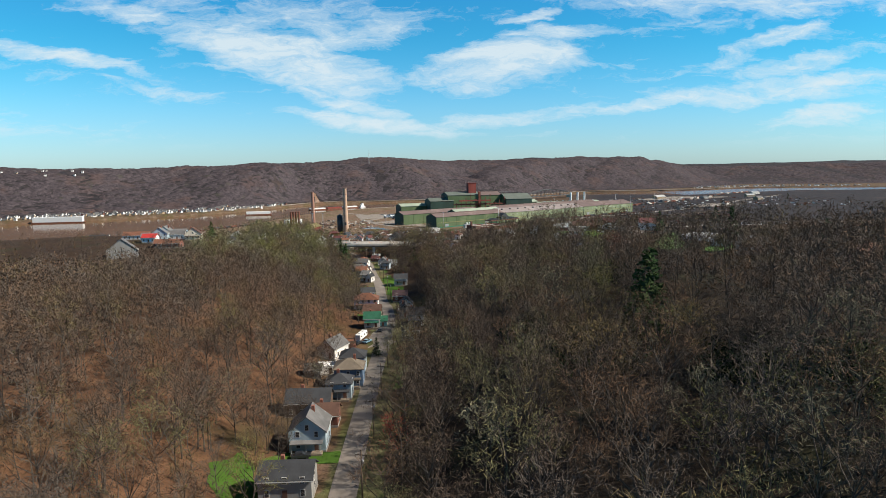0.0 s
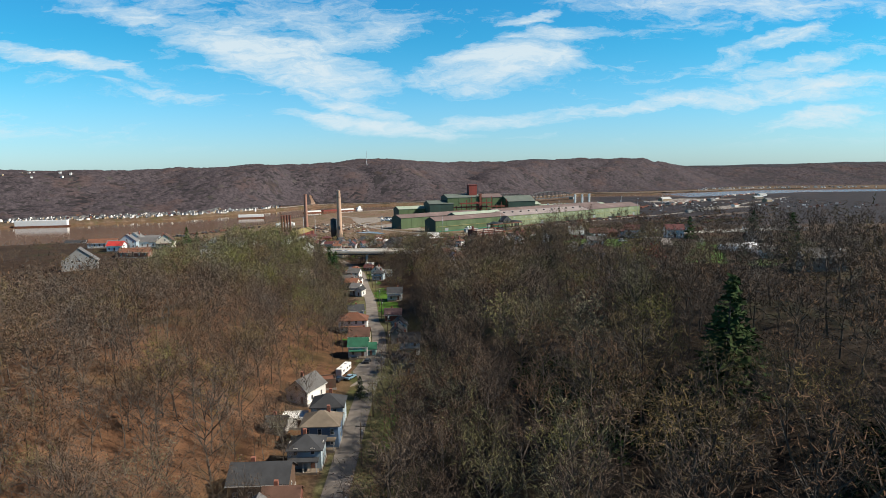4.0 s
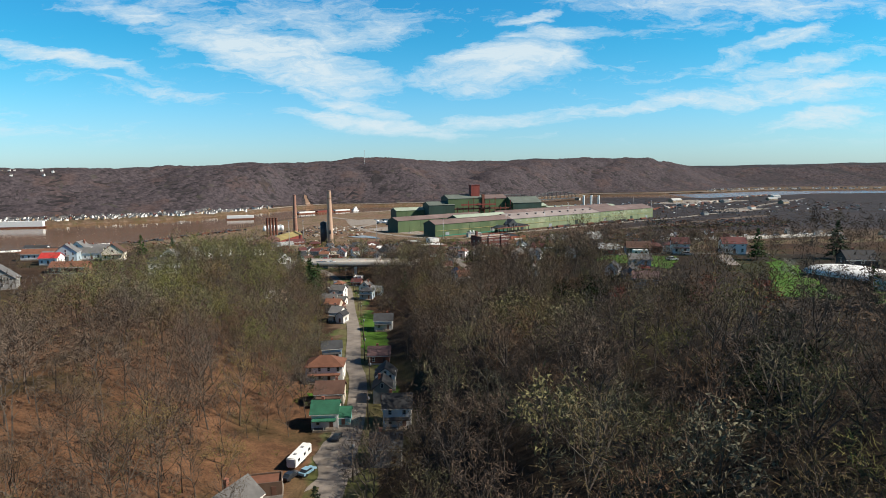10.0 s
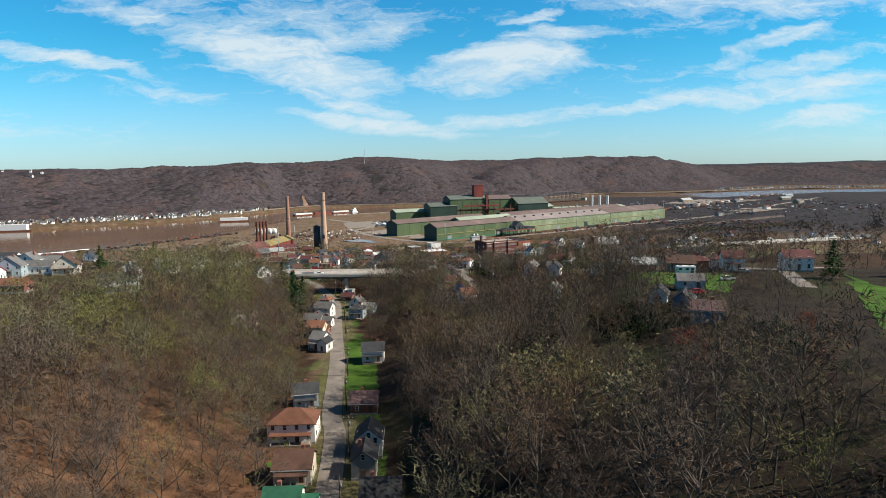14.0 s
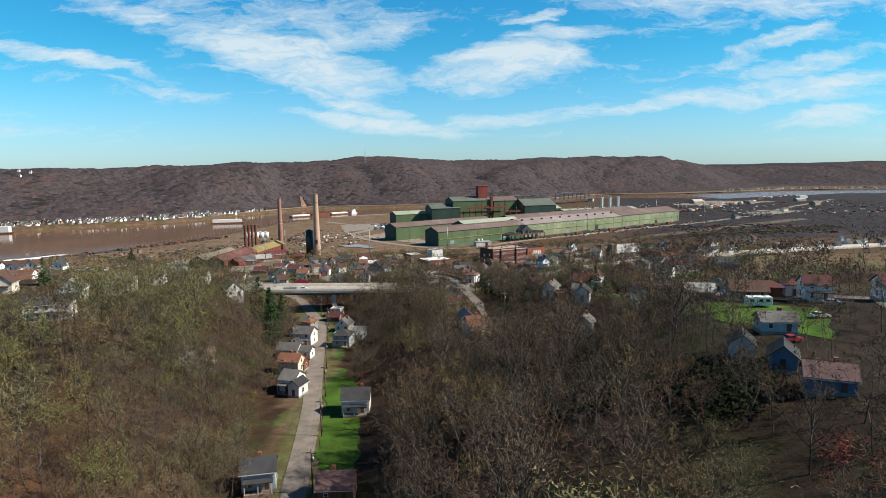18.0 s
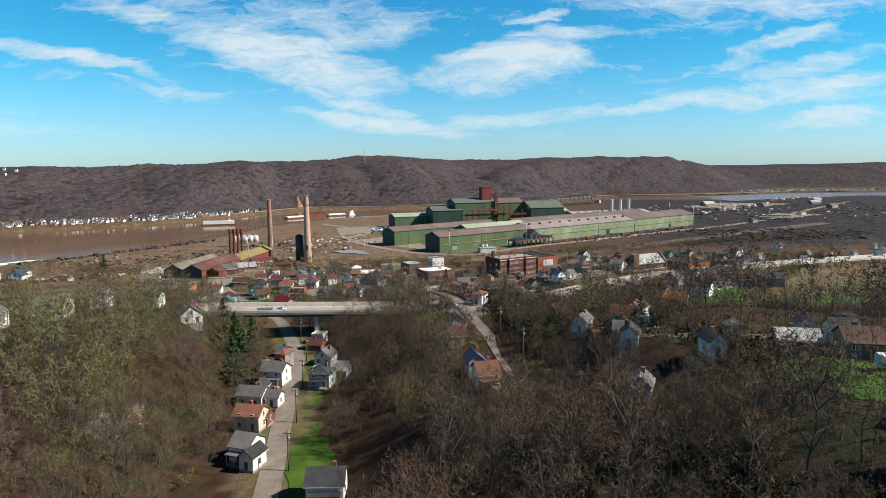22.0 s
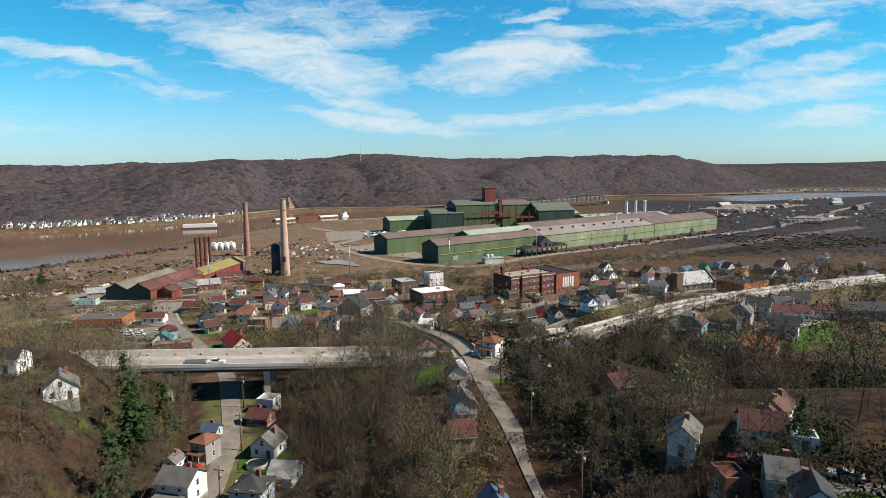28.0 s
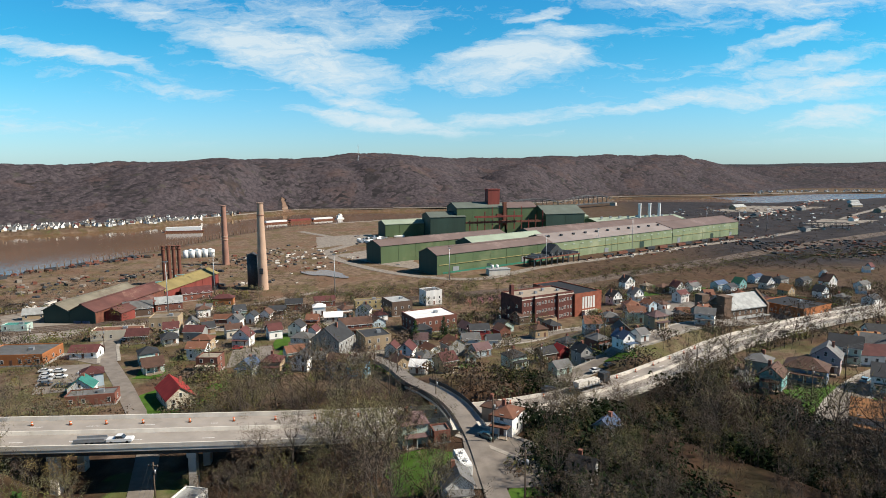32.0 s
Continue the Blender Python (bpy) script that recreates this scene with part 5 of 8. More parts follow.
ground_patch("lawn", (145.4, 374.9), (140.2, 347.9), (114.7, 285.4), (99.9, 295.4), lawn)
ground_patch("lawn", (133.8, 300.5), (147.9, 302.5), (117.9, 263.4), (117.2, 276.9), lawn)
ground_patch("lawn", (76.0, 388.6), (92.4, 392.5), (81.1, 377.4), (71.3, 379.7), lawn)
ground_patch("lawn", (167.0, 609.5), (176.8, 594.3), (162.4, 566.4), (144.0, 570.9), lawn)
ground_patch("lawn", (115.2, 582.2), (130.8, 590.8), (131.4, 581.1), (113.2, 562.9), lawn)
ground_patch("lawn", (128.8, 572.4), (141.3, 576.1), (130.9, 560.6), (119.8, 561.5), lawn)
ground_patch("lawn", (77.1, 636.4), (85.2, 625.5), (86.7, 620.8), (73.4, 623.4), lawn)
ground_patch("lawn", (62.7, 431.8), (66.3, 418.3), (64.5, 412.0), (61.1, 429.1), lawn)
ground_patch("lawn", (-40.9, 509.4), (-27.4, 509.3), (-24.8, 495.9), (-39.2, 498.1), lawn)
ground_patch("lawn", (-36.7, 318.6), (-25.4, 317.8), (-24.8, 313.5), (-36.5, 314.3), lawn)
ground_patch("lawn", (-52.7, 140.7), (-47.8, 150.0), (-41.5, 129.9), (-49.6, 127.1), lawn)
ground_patch("lawn", (-37.9, 153.2), (-26.9, 152.4), (-26.2, 146.0), (-45.3, 145.2), lawn)
ground_patch("lawn", (-28.5, 693.9), (-22.5, 699.0), (-16.3, 642.2), (-18.0, 632.8), lawn)
ground_patch("lawn", (-61.6, 701.6), (-52.9, 701.0), (-42.9, 652.9), (-49.8, 661.4), lawn)
ground_patch("lawn", (69.1, 777.5), (103.5, 807.7), (91.6, 755.6), (58.5, 750.3), lawn)
ground_patch("lawn", (171.8, 841.1), (209.3, 825.6), (197.0, 799.2), (161.8, 803.7), lawn)
for x, y, a, w_, d_ in ((-92, 640, 5, 9, 14), (-44, 640, 20, 8, 18), (-5, 640, 15, 9, 16), (22, 640, 28, 16, 12), (38, 690, 28, 18, 12), (112, 690, 30, 18, 12), (128, 664, 30, 10, 18),
                        (140, 712, 28, 20, 12), (176, 722, 28, 16, 14), (206, 742, 28, 22, 14), (-14, 712, 18, 12, 16), (8, 742, 20, 20, 12), (232, 778, 30, 26, 16), (150, 800, 30, 24, 14), (62, 664, 30, 12, 10)):
    c, sn = math.cos(radians(a)), math.sin(radians(a))
    ground_patch("lawn", *[(x + u * w_ / 2 * c - v * d_ / 2 * sn, y + u * w_ / 2 * sn + v * d_ / 2 * c) for u, v in ((-1, 1), (1, 1), (1, -1), (-1, -1))], lawn)
bare_rock = mat("bare_slope", (0.185, 0.115, 0.078), 0.95, 0.25, 0.05, 0.8, 0.4, stain=(0.30, 0.21, 0.15), stain_at=0.5)
ground_patch("landslip", (-288, 1752), (-282, 1752), (-240, 1650), (-262, 1650), bare_rock)
ground_patch("parking_lot", (-71.0, 672.2), (-56.2, 678.7), (-47.0, 649.1), (-65.2, 644.0), asphalt)
ground_patch("parking_lot", (-137.9, 650.1), (-121.1, 653.1), (-103.9, 621.7), (-122.0, 616.6), asphalt)
ground_patch("parking_lot", (125.7, 750.5), (168.8, 776.3), (164.7, 730.6), (133.0, 704.9), asphalt)
ground_patch("yard", (41.3, 502.0), (48.6, 494.3), (43.1, 481.6), (37.5, 490.9), gravel)
ground_patch("yard", (-221.3, 752.6), (-205.8, 778.7), (-148.7, 706.6), (-178.4, 687.2), gravel)
ground_patch("yard", (56.3, 434.8), (61.9, 430.4), (68.0, 424.8), (56.5, 426.6), gravel)
ground_patch("yard", (-27.9, 288.5), (-19.4, 285.6), (-17.2, 259.9), (-27.0, 251.0), gravel)
ground_patch("yard", (-75.1, 1009.2), (-23.7, 1067.3), (16.2, 912.1), (-22.3, 943.3), gravel)
ground_patch("yard", (-118.1, 1171.1), (-51.7, 1199.1), (-57.6, 1111.1), (-100.2, 1063.1), gravel)
ground_patch("parking_lot", (19.1, 571.1), (26.0, 545.7), (37.9, 517.9), (19.4, 517.6), asphalt)

# ---------- school, church and other landmarks ----------
def windows_on(parent, xs, y, zs, yaw=0, mesh=None, at=None):
    for z in zs:
        for x in xs:
            share("window", mesh or WINDOW, parent, (at or Matrix()) @ pose(x, y, z, 0, 0, yaw))


dark_brick = mat("dark_red_brick", (0.125, 0.045, 0.036), 0.9, 0.2, 0.5, 4.0, 0.15)
school = empty("school_building", pose(60, 713, 5.2, 0, 0, 29), "three-storey dark red brick school with a flat tan roof", "school")
part("wall", boxes((0, 0, -2, 34, 18, 13.2)), dark_brick, school)
roof = part("roof", boxes((0.4, 0.4, 13.1, 33.6, 17.6, 13.4)), mat("tan_gravel_roof", (0.33, 0.27, 0.21), 0.95, 0.15, 0.3, 3.0, 0.2), school)
for q in ((0, 0, 13.2, 34, 0.4, 14.1), (0, 17.6, 13.2, 34, 18, 14.1), (0, 0.4, 13.2, 0.4, 17.6, 14.1), (33.6, 0.4, 13.2, 34, 17.6, 14.1)):
    part("parapet", boxes(q), dark_brick, school)
for x0 in (7.5, 22.5):
    part("bay", boxes((x0, -1.1, -2, x0 + 4.2, -0.02, 14.2)), dark_brick, school)
    part("stone_band", boxes((x0 - 0.2, -1.25, 12.9, x0 + 4.4, -1.12, 13.5)), concrete, school, "pale stone band")
part("cornice", boxes((-0.15, -0.2, 12.6, 7.4, -0.02, 13.0), (12, -0.2, 12.6, 22.4, -0.02, 13.0), (27, -0.2, 12.6, 34.1, -0.02, 13.0)), concrete, school, "pale stone cornice")["kind"] = "stuff"
windows_on(school, (1.6, 3.6, 5.8, 13.2, 15.2, 17.2, 19.2, 21.2, 28.2, 30.2, 32.4), -0.02, (1.2, 5.2, 9.4), mesh=WINDOW)
windows_on(school, (8.9, 10.5, 23.9, 25.5), -1.12, (1.2, 5.2, 9.4))
windows_on(school, (-3.5, -8.5, -13.5), 0, (5.2, 9.4), -90, at=Matrix.Rotation(0, 4, "Z"))
for vx, vy in ((6, 9), (14, 7), (22, 11), (28, 6)):
    part("roof_vent", boxes((vx, vy, 13.4, vx + 1.4, vy + 1.4, 14.6)), steel_grey, roof)
part("chimney", boxes((1.5, 11, 13.4, 3.3, 12.8, 18.5)), dark_brick, roof, "square brick chimney")
CLEAR.append((74, 726, 24))
gym = empty("school_annex", pose(60 + 34.2 * math.cos(radians(29)), 713 + 34.2 * math.sin(radians(29)), 4.9, 0, 0, 29), "red-orange brick school annex with tall windows and black roof", "school")
annex_brick = mat("orange_red_brick", (0.27, 0.085, 0.05), 0.9, 0.2, 0.5, 4.0, 0.15)
part("wall", boxes((0, -1, -2, 19, 34, 12.0)), annex_brick, gym)
part("roof", boxes((0.3, -0.7, 11.9, 18.7, 33.7, 12.2)), roof_mat("black"), gym)
for q in ((0, -1, 12.0, 19, -0.6, 12.7), (0, 33.6, 12.0, 19, 34, 12.7), (0, -0.6, 12, 0.4, 33.6, 12.7), (18.6, -0.6, 12, 19, 33.6, 12.7)):
    part("parapet", boxes(q), annex_brick, gym)
for k in range(5):
    part("tall_window", boxes((5.2 + k * 1.9, -1.12, 4.2, 6.5 + k * 1.9, -1.0, 10.5)), trim, gym, "tall pale window")
part("entrance", boxes((5, -3.4, -2, 14.5, -1.02, 3.3)), concrete, gym, "pale stone entrance block")
CLEAR.append((98, 750, 18))

church = empty("church", pose(157, 692, ground_z(157, 686) + 0.4, 0, 0, 22), "brown brick church with a steep white roof and square towers", "church")
brown_brick = mat("brown_brick", (0.16, 0.105, 0.075), 0.9, 0.2, 0.5, 4.0, 0.15)
bm = bmesh.new()
prism(bm, [(-6.6, -2), (6.6, -2), (6.6, 7.2), (0, 12.2), (-6.6, 7.2)], -12, 13, "x")
part("nave", bm, brown_brick, church)
bm = bmesh.new()
prism(bm, [(-7.2, 6.8), (0, 12.3), (7.2, 6.8), (7.2, 7.2), (0, 12.8), (-7.2, 7.2)], -12.6, 12.4, "x")
part("roof", bm, roof_mat("pale"), church)
bm = bmesh.new()
prism(bm, [(-7.4, -2), (7.4, -2), (7.4, 8.0), (0, 13.9), (-7.4, 8.0)], 12.5, 13.6, "x")
part("gable_front", bm, brown_brick, church)
for x0 in (-16.5,):
    part("tower", boxes((x0, -8.6, -2, x0 + 4.4, -4.2, 13.5), (x0 - 0.2, -8.8, 13.5, x0 + 4.6, -4.0, 14.2)), brown_brick, church)
part("tower", boxes((-16.5, 4.2, -2, -12.1, 8.6, 12.5)), brown_brick, church)
part("aisle", boxes((-10, -10.0, -2, 11, -6.65, 3.4)), brown_brick, church)
part("aisle_roof", boxes((-10.3, -10.3, 3.4, 11.3, -6.65, 3.7)), roof_mat("pale"), church)
windows_on(church, (-8, -4.4, -0.8, 2.8, 6.4, 9.6), -6.62, (4.4,), mesh=WINDOW)
windows_on(church, (-7, -2, 3, 8), -10.02, (1.2,), mesh=WINDOW)
CLEAR.append((157, 692, 19))

# ruined works by the river
works = empty("old_works", pose(0, 0, 0), "old twin-gabled works with rusty red and ochre roofs", "factory")
ochre = mat("ochre_roofing", (0.235, 0.185, 0.075), 0.85, 0.2, 0.1, 2.0, 0.15, stain=(0.14, 0.12, 0.06), stain_at=0.6)
worn_red = mat("worn_red_roofing", (0.120, 0.052, 0.044), 0.85, 0.25, 0.1, 2.0, 0.15, stain=(0.25, 0.16, 0.12), stain_at=0.6)
shed(works, -157, 727.5, 2.0, 80, 62, 14.5, 9.5, 3.6, rust, worn_red, dark_green, rail=False)
olive_roof = mat("olive_grey_roofing", (0.185, 0.165, 0.125), 0.85, 0.22, 0.1, 2.0, 0.15, stain=(0.11, 0.09, 0.07), stain_at=0.55)
shed(works, -171.6, 730, 2.0, 80, 58, 14.5, 9.5, 3.6, dark_green, olive_roof, dark_green, rail=False)
shed(works, -186.2, 746, 2.0, 80, 60, 9, 5.5, 2.0, dark_green, pale_roof, dark_green, rail=False)
shed(works, -146, 788, 1.0, 80, 66, 15, 9.0, 3.4, red_sheet, ochre, teal_sheet, rail=False)
shed(works, -146.5, 733, 2.5, 80, 34, 9.5, 7.0, 2.0, red_sheet, worn_red, red_sheet, rail=False)
for k in range(2):
    part("loading_door", boxes((-0.05, 3 + k * 5, 0, 0.06, 7 + k * 5, 4.4)), mat("blue_steel_door", (0.05, 0.09, 0.16), 0.5, 0.2, 0.5, 4.0, 0.1), works, "blue steel loading door", at=pose(-157.2, 727.2, 2.2, 0, 0, 80))
CLEAR.append((-165, 770, 45))

# oval white roofed pavilion on the plateau
pav = empty("pavilion", pose(142, 321, 45.3, 0, 0, -60), "low oval pavilion with a smooth white roof", "pavilion")
bm = bmesh.new()
bmesh.ops.create_uvsphere(bm, u_segments=36, v_segments=14, radius=1)
bmesh.ops.delete(bm, geom=[v for v in bm.verts if v.co.z < -0.01], context="VERTS")
for v in bm.verts:
    v.co = Vector((v.co.x * 15.5, v.co.y * 8.5, v.co.z * 3.4 + 2.6))
for f in bm.faces:
    f.smooth = True
part("roof", bm, roof_mat("white"), pav)
bm = bmesh.new()
n = 24
for k in range(n):
    a = 2 * math.pi * k / n
    tube(bm, (14.2 * math.cos(a), 7.6 * math.sin(a), -1), (14.2 * math.cos(a), 7.6 * math.sin(a), 2.75), 0.16, 0.16, 6)
part("column", bm, steel_grey, pav)["kind"] = "stuff"
CLEAR.append((142, 321, 22))

# mast on the far ridge
mast_far = empty("radio_mast", pose(-158, 2100, ground_z(-158, 2100)), "tall lattice radio mast on the far ridge", "mast")
top = 143.5 - ground_z(-158, 2100)
bm = bmesh.new()
for s in range(3):
    a = s * 2.094
    tube(bm, (1.6 * math.cos(a), 1.6 * math.sin(a), 0), (0.5 * math.cos(a), 0.5 * math.sin(a), top), 0.22, 0.18, 4)
for k in range(12):
    z0, z1 = top * k / 12, top * (k + 1) / 12
    for s in range(3):
        a, b = s * 2.094, (s + 1) * 2.094
        r0, r1 = 1.6 - 1.1 * k / 12, 1.6 - 1.1 * (k + 1) / 12
        tube(bm, (r0 * math.cos(a), r0 * math.sin(a), z0), (r1 * math.cos(b), r1 * math.sin(b), z1), 0.12, 0.12, 3, False)
part("lattice", bm, steel_grey, mast_far)

# steel truss bridge over the river behind the mill
truss = empty("truss_bridge", pose(0, 0, 0), "dark steel through-truss bridge across the river", "bridge")
A, B = Vector((140, 1500, 6)), Vector((420, 1740, 6))
axis = (B - A).normalized()
side = Vector((-axis.y, axis.x, 0)) * 5
L = (B - A).length
part("deck", boxes((0, -5.5, -1.2, L, 5.5, 0)), steel_dark, truss, at=Matrix.Translation(A) @ Matrix.Rotation(math.atan2(axis.y, axis.x), 4, "Z"))
n = 22
for s in (-1, 1):
    bm = bmesh.new()
    hgt = [6 + 11 * abs(math.sin(math.pi * 2 * k / n)) ** 0.8 for k in range(n + 1)]
    pts = [(A + axis * (L * k / n) + side * s, A + axis * (L * k / n) + side * s + Vector((0, 0, hgt[k]))) for k in range(n + 1)]
    for (b0, t0), (b1, t1) in zip(pts, pts[1:]):
        tube(bm, t0, t1, 0.7, 0.7, 4, False)
        tube(bm, b0, t0, 0.5, 0.5, 4, False)
        tube(bm, b0, t1, 0.4, 0.4, 4, False)
        tube(bm, b0, b1, 0.7, 0.7, 4, False)
    part("truss", bm, steel_dark, truss)
for k in (0, 11, 22):
    q = A + axis * (L * k / n)
    part("pier", boxes((-3, -7, -18, 3, 7, 4.7)), concrete, truss, at=pose(q.x, q.y, 0, 0, 0, math.degrees(math.atan2(axis.y, axis.x))))


def barge(x, y, yaw, length, color, label, h=3.4, name="barge"):
    e = empty(name, pose(x, y, WATER, 0, 0, yaw), label, "barge", "river barges")
    bm = bmesh.new()
    prism(bm, [(-length / 2, 1.6), (-length / 2 + 4, -0.8), (length / 2 - 4, -0.8), (length / 2, 1.6), (length / 2, 2.2), (-length / 2, 2.2)], -5.3, 5.3)
    part("hull", bm, rust, e)
    part("cover", boxes((-length / 2 + 3, -4.8, 2.2, length / 2 - 3, 4.8, h + 1.2)), color, e)
    return e


tow = math.degrees(math.atan2(88.5, 109))
for k, (c, w) in enumerate(((white_paint, "white"), (red_sheet, "red"), (white_paint, "white"))):
    f = 0.16 + 0.31 * k
    barge(-248.7 + 109 * f, 1434.5 + 88.5 * f, tow, 43, c, f"long {w} covered river barge in a tow")
boat = empty("towboat", pose(-136, 1526, WATER, 0, 0, tow), "small white river towboat behind the barges", "boat")
part("hull", boxes((-7, -3.5, -0.5, 7, 3.5, 2.0)), white_paint, boat)
part("deckhouse", boxes((-5, -2.8, 2.0, 4, 2.8, 6.5)), white_paint, boat)
part("wheelhouse", boxes((-1, -2.2, 6.5, 3, 2.2, 9.2)), white_paint, boat)
barge(-333, 1321, 12, 54, white_paint, "white covered barge moored by the bank", 6.0)
barge(-665, 1190, 8, 90, white_paint, "very large white covered barge moored at the far shore", 10.0)

# far shore towns
FAR_WALLS = ("white", "white", "cream", "cream", "ltblue", "grey", "brick", "tan")
FAR_ROOFS = ("grey", "dark", "brown", "maroon", "pale", "grey")
far_protos = {}


far_rest = []


def far_house(x, y, rnd, lone=True):
    if not lone:
        far_rest.append((x, y, rnd.uniform(-0.7, 0.7), rnd.randrange(3)))
        return
    w, r, size = rnd.choice(FAR_WALLS), rnd.choice(FAR_ROOFS), rnd.choice((0, 1, 2))
    m = pose(x, y, ground_z(x, y), 0, 0, rnd.uniform(-40, 40))
    key = (w, r, size)
    if key not in far_protos:
        a, b, h = ((5.0, 4.4, 2.3), (6.6, 4.6, 1.8), (4.4, 5.2, 2.9))[size]
        e = empty("house", m, f"small distant {WALL_WORDS[w]} house with a {ROOF_WORDS[r]} roof", "house", "houses across the river")
        bm = bmesh.new()
        prism(bm, [(-b / 2, -3), (b / 2, -3), (b / 2, h), (0, h + 2.8), (-b / 2, h)], -a / 2, a / 2, "x")
        part("wall", bm, wall_mat(w), e)
        bm = bmesh.new()
        prism(bm, [(-b / 2 - 0.5, h - 0.3), (0, h + 2.85), (b / 2 + 0.5, h - 0.3), (b / 2 + 0.5, h), (0, h + 3.2), (-b / 2 - 0.5, h)], -a / 2 - 0.5, a / 2 + 0.5, "x")
        part("roof", bm, roof_mat(r), e)
        far_protos[key] = e
    else:
        copy_thing(far_protos[key], m)


rnd = random.Random(21)
for k in range(420):
    x = rnd.uniform(-960, -330)
    y = float(table(x, FAR_BANK)) + rnd.uniform(22, 135) * (0.6 if x > -420 else 1)
    far_house(x, y, rnd, k % 8 == 0)
for k in range(110):
    x = rnd.uniform(1000, 1700)
    y = float(table(x, FAR_BANK)) + rnd.uniform(25, 130)
    far_house(x, y, rnd, k % 12 == 0)
for k in range(14):
    x = rnd.uniform(-1000, -800)
    far_house(x, float(table(x, FAR_BANK)) + 430 + rnd.uniform(-40, 70), rnd, False)
# the low east end of town and the flats beyond it
for k in range(36):
    x, y = rnd.uniform(280, 520), rnd.uniform(740, 900)
    if x > 0.62 * (y - 420):
        far_house(x, y, rnd, k % 3 == 0)
bm = bmesh.new()
for x, y, a, s in far_rest:
    w, d, h = ((5.0, 4.4, 2.3), (6.6, 4.6, 1.8), (4.4, 5.2, 2.9))[s]
    z, c, sn = ground_z(x, y), math.cos(a), math.sin(a)
    spot = lambda px, py, pz: bm.verts.new((x + px * c - py * sn, y + px * sn + py * c, z + pz))
    sec = ((-d / 2, -3), (d / 2, -3), (d / 2, h), (0, h + 2.8), (-d / 2, h))
    A, B = [spot(-w / 2, q, v) for q, v in sec], [spot(w / 2, q, v) for q, v in sec]
    for k, f in enumerate([A, B[::-1]] + [(A[k], B[k], B[(k + 1) % 5], A[(k + 1) % 5]) for k in range(5)]):
        bm.faces.new(f).material_index = 1 if k in (4, 5) else (2 if s == 1 else 0)
tagged(part("far_town", bm, [wall_mat("white"), roof_mat("grey"), wall_mat("tan")]), "small pale houses crowded along the far river shore", "houses", kind="stuff")

# ---------- vehicles ----------
CARS = {"white": (0.68, 0.68, 0.67), "silver": (0.38, 0.39, 0.40), "dark": (0.025, 0.027, 0.032), "red": (0.35, 0.025, 0.03), "yellow": (0.6, 0.45, 0.02), "ltblue": (0.22, 0.38, 0.48), "green": (0.2, 0.27, 0.22)}
tyre = mat("tyre_rubber", (0.02, 0.02, 0.02), 0.9, 0.1, 2.0, 8.0, 0.0)
car_protos = {}


def car(x, y, yaw, color, z=None, pickup=False):
    m = pose(x, y, ground_z(x, y) + 0.2 if z is None else z, 0, 0, float(yaw))
    key = (color, pickup)
    if key in car_protos:
        return copy_thing(car_protos[key], m)
    e = empty("pickup_truck" if pickup else "car", m, f"{'light blue' if color == 'ltblue' else color} {'crew-cab pickup truck on the highway' if pickup else 'car parked in the open'}", "car", "parked cars")
    paint = mat("car_paint_" + color, CARS[color], 0.3, 0.05, 0.5, 5.0, 0.0, spec=0.6)
    L = 2.9 if pickup else 2.25
    bm = bmesh.new()
    if pickup:
        out = [(-L, 0.45), (L, 0.45), (L, 0.95), (L - 0.2, 1.12), (1.2, 1.15), (-L, 1.15)]
    else:
        out = [(-L, 0.4), (L, 0.4), (L, 0.78), (L - 0.25, 0.92), (1.1, 1.0), (-L + 0.1, 0.98), (-L, 0.8)]
    prism(bm, out, -0.9, 0.9)
    part("body", bm, paint, e)
    bm = bmesh.new()
    cab = [(-0.9, 1.1), (1.15, 1.1), (0.55, 1.8), (-0.85, 1.8)] if pickup else [(-1.85, 0.96), (1.05, 0.98), (0.35, 1.45), (-1.3, 1.45)]
    prism(bm, cab, -0.78, 0.78)
    cabin = part("cabin_glass", bm, glass, e)
    part("cabin_roof", boxes((-0.8, -0.76, 1.78, 0.5, 0.76, 1.86) if pickup else (-1.25, -0.76, 1.43, 0.32, 0.76, 1.5)), paint, e)
    for sx in (-1, 1):
        for sy in (-1, 1):
            bm = bmesh.new()
            tube(bm, (sx * L * 0.62, sy * 0.70, 0.33), (sx * L * 0.62, sy * 0.93, 0.33), 0.34, 0.34, 12)
            part("wheel", bm, tyre, e)
    car_protos[key] = e
    return e


def trailer(x, y, yaw, length, label, z=None):
    e = empty("travel_trailer", pose(x, y, ground_z(x, y) + 0.2 if z is None else z, 0, 0, yaw), label, "trailer")
    bm = boxes((-length / 2, -1.2, 0.55, length / 2, 1.2, 2.9))
    bmesh.ops.bevel(bm, geom=bm.edges[:], offset=0.18, segments=2, affect="EDGES")
    part("body", bm, white_paint, e)
    for s in (-1, 1):
        bm = bmesh.new()
        tube(bm, (s * 0.6, -1.1, 0.35), (s * 0.6, 1.1, 0.35), 0.35, 0.35, 12)
        part("wheel", bm, tyre, e)
    for k in (-0.3, 0.05, 0.32):
        part("window", boxes((k * length - 0.5, -1.23, 1.6, k * length + 0.5, -1.19, 2.3)), glass, e)
    for k in (-0.25, 0.2):
        part("roof_hatch", boxes((k * length - 0.35, -0.35, 2.88, k * length + 0.35, 0.35, 3.05)), steel_grey, e)
    CLEAR.append((x, y, 5))


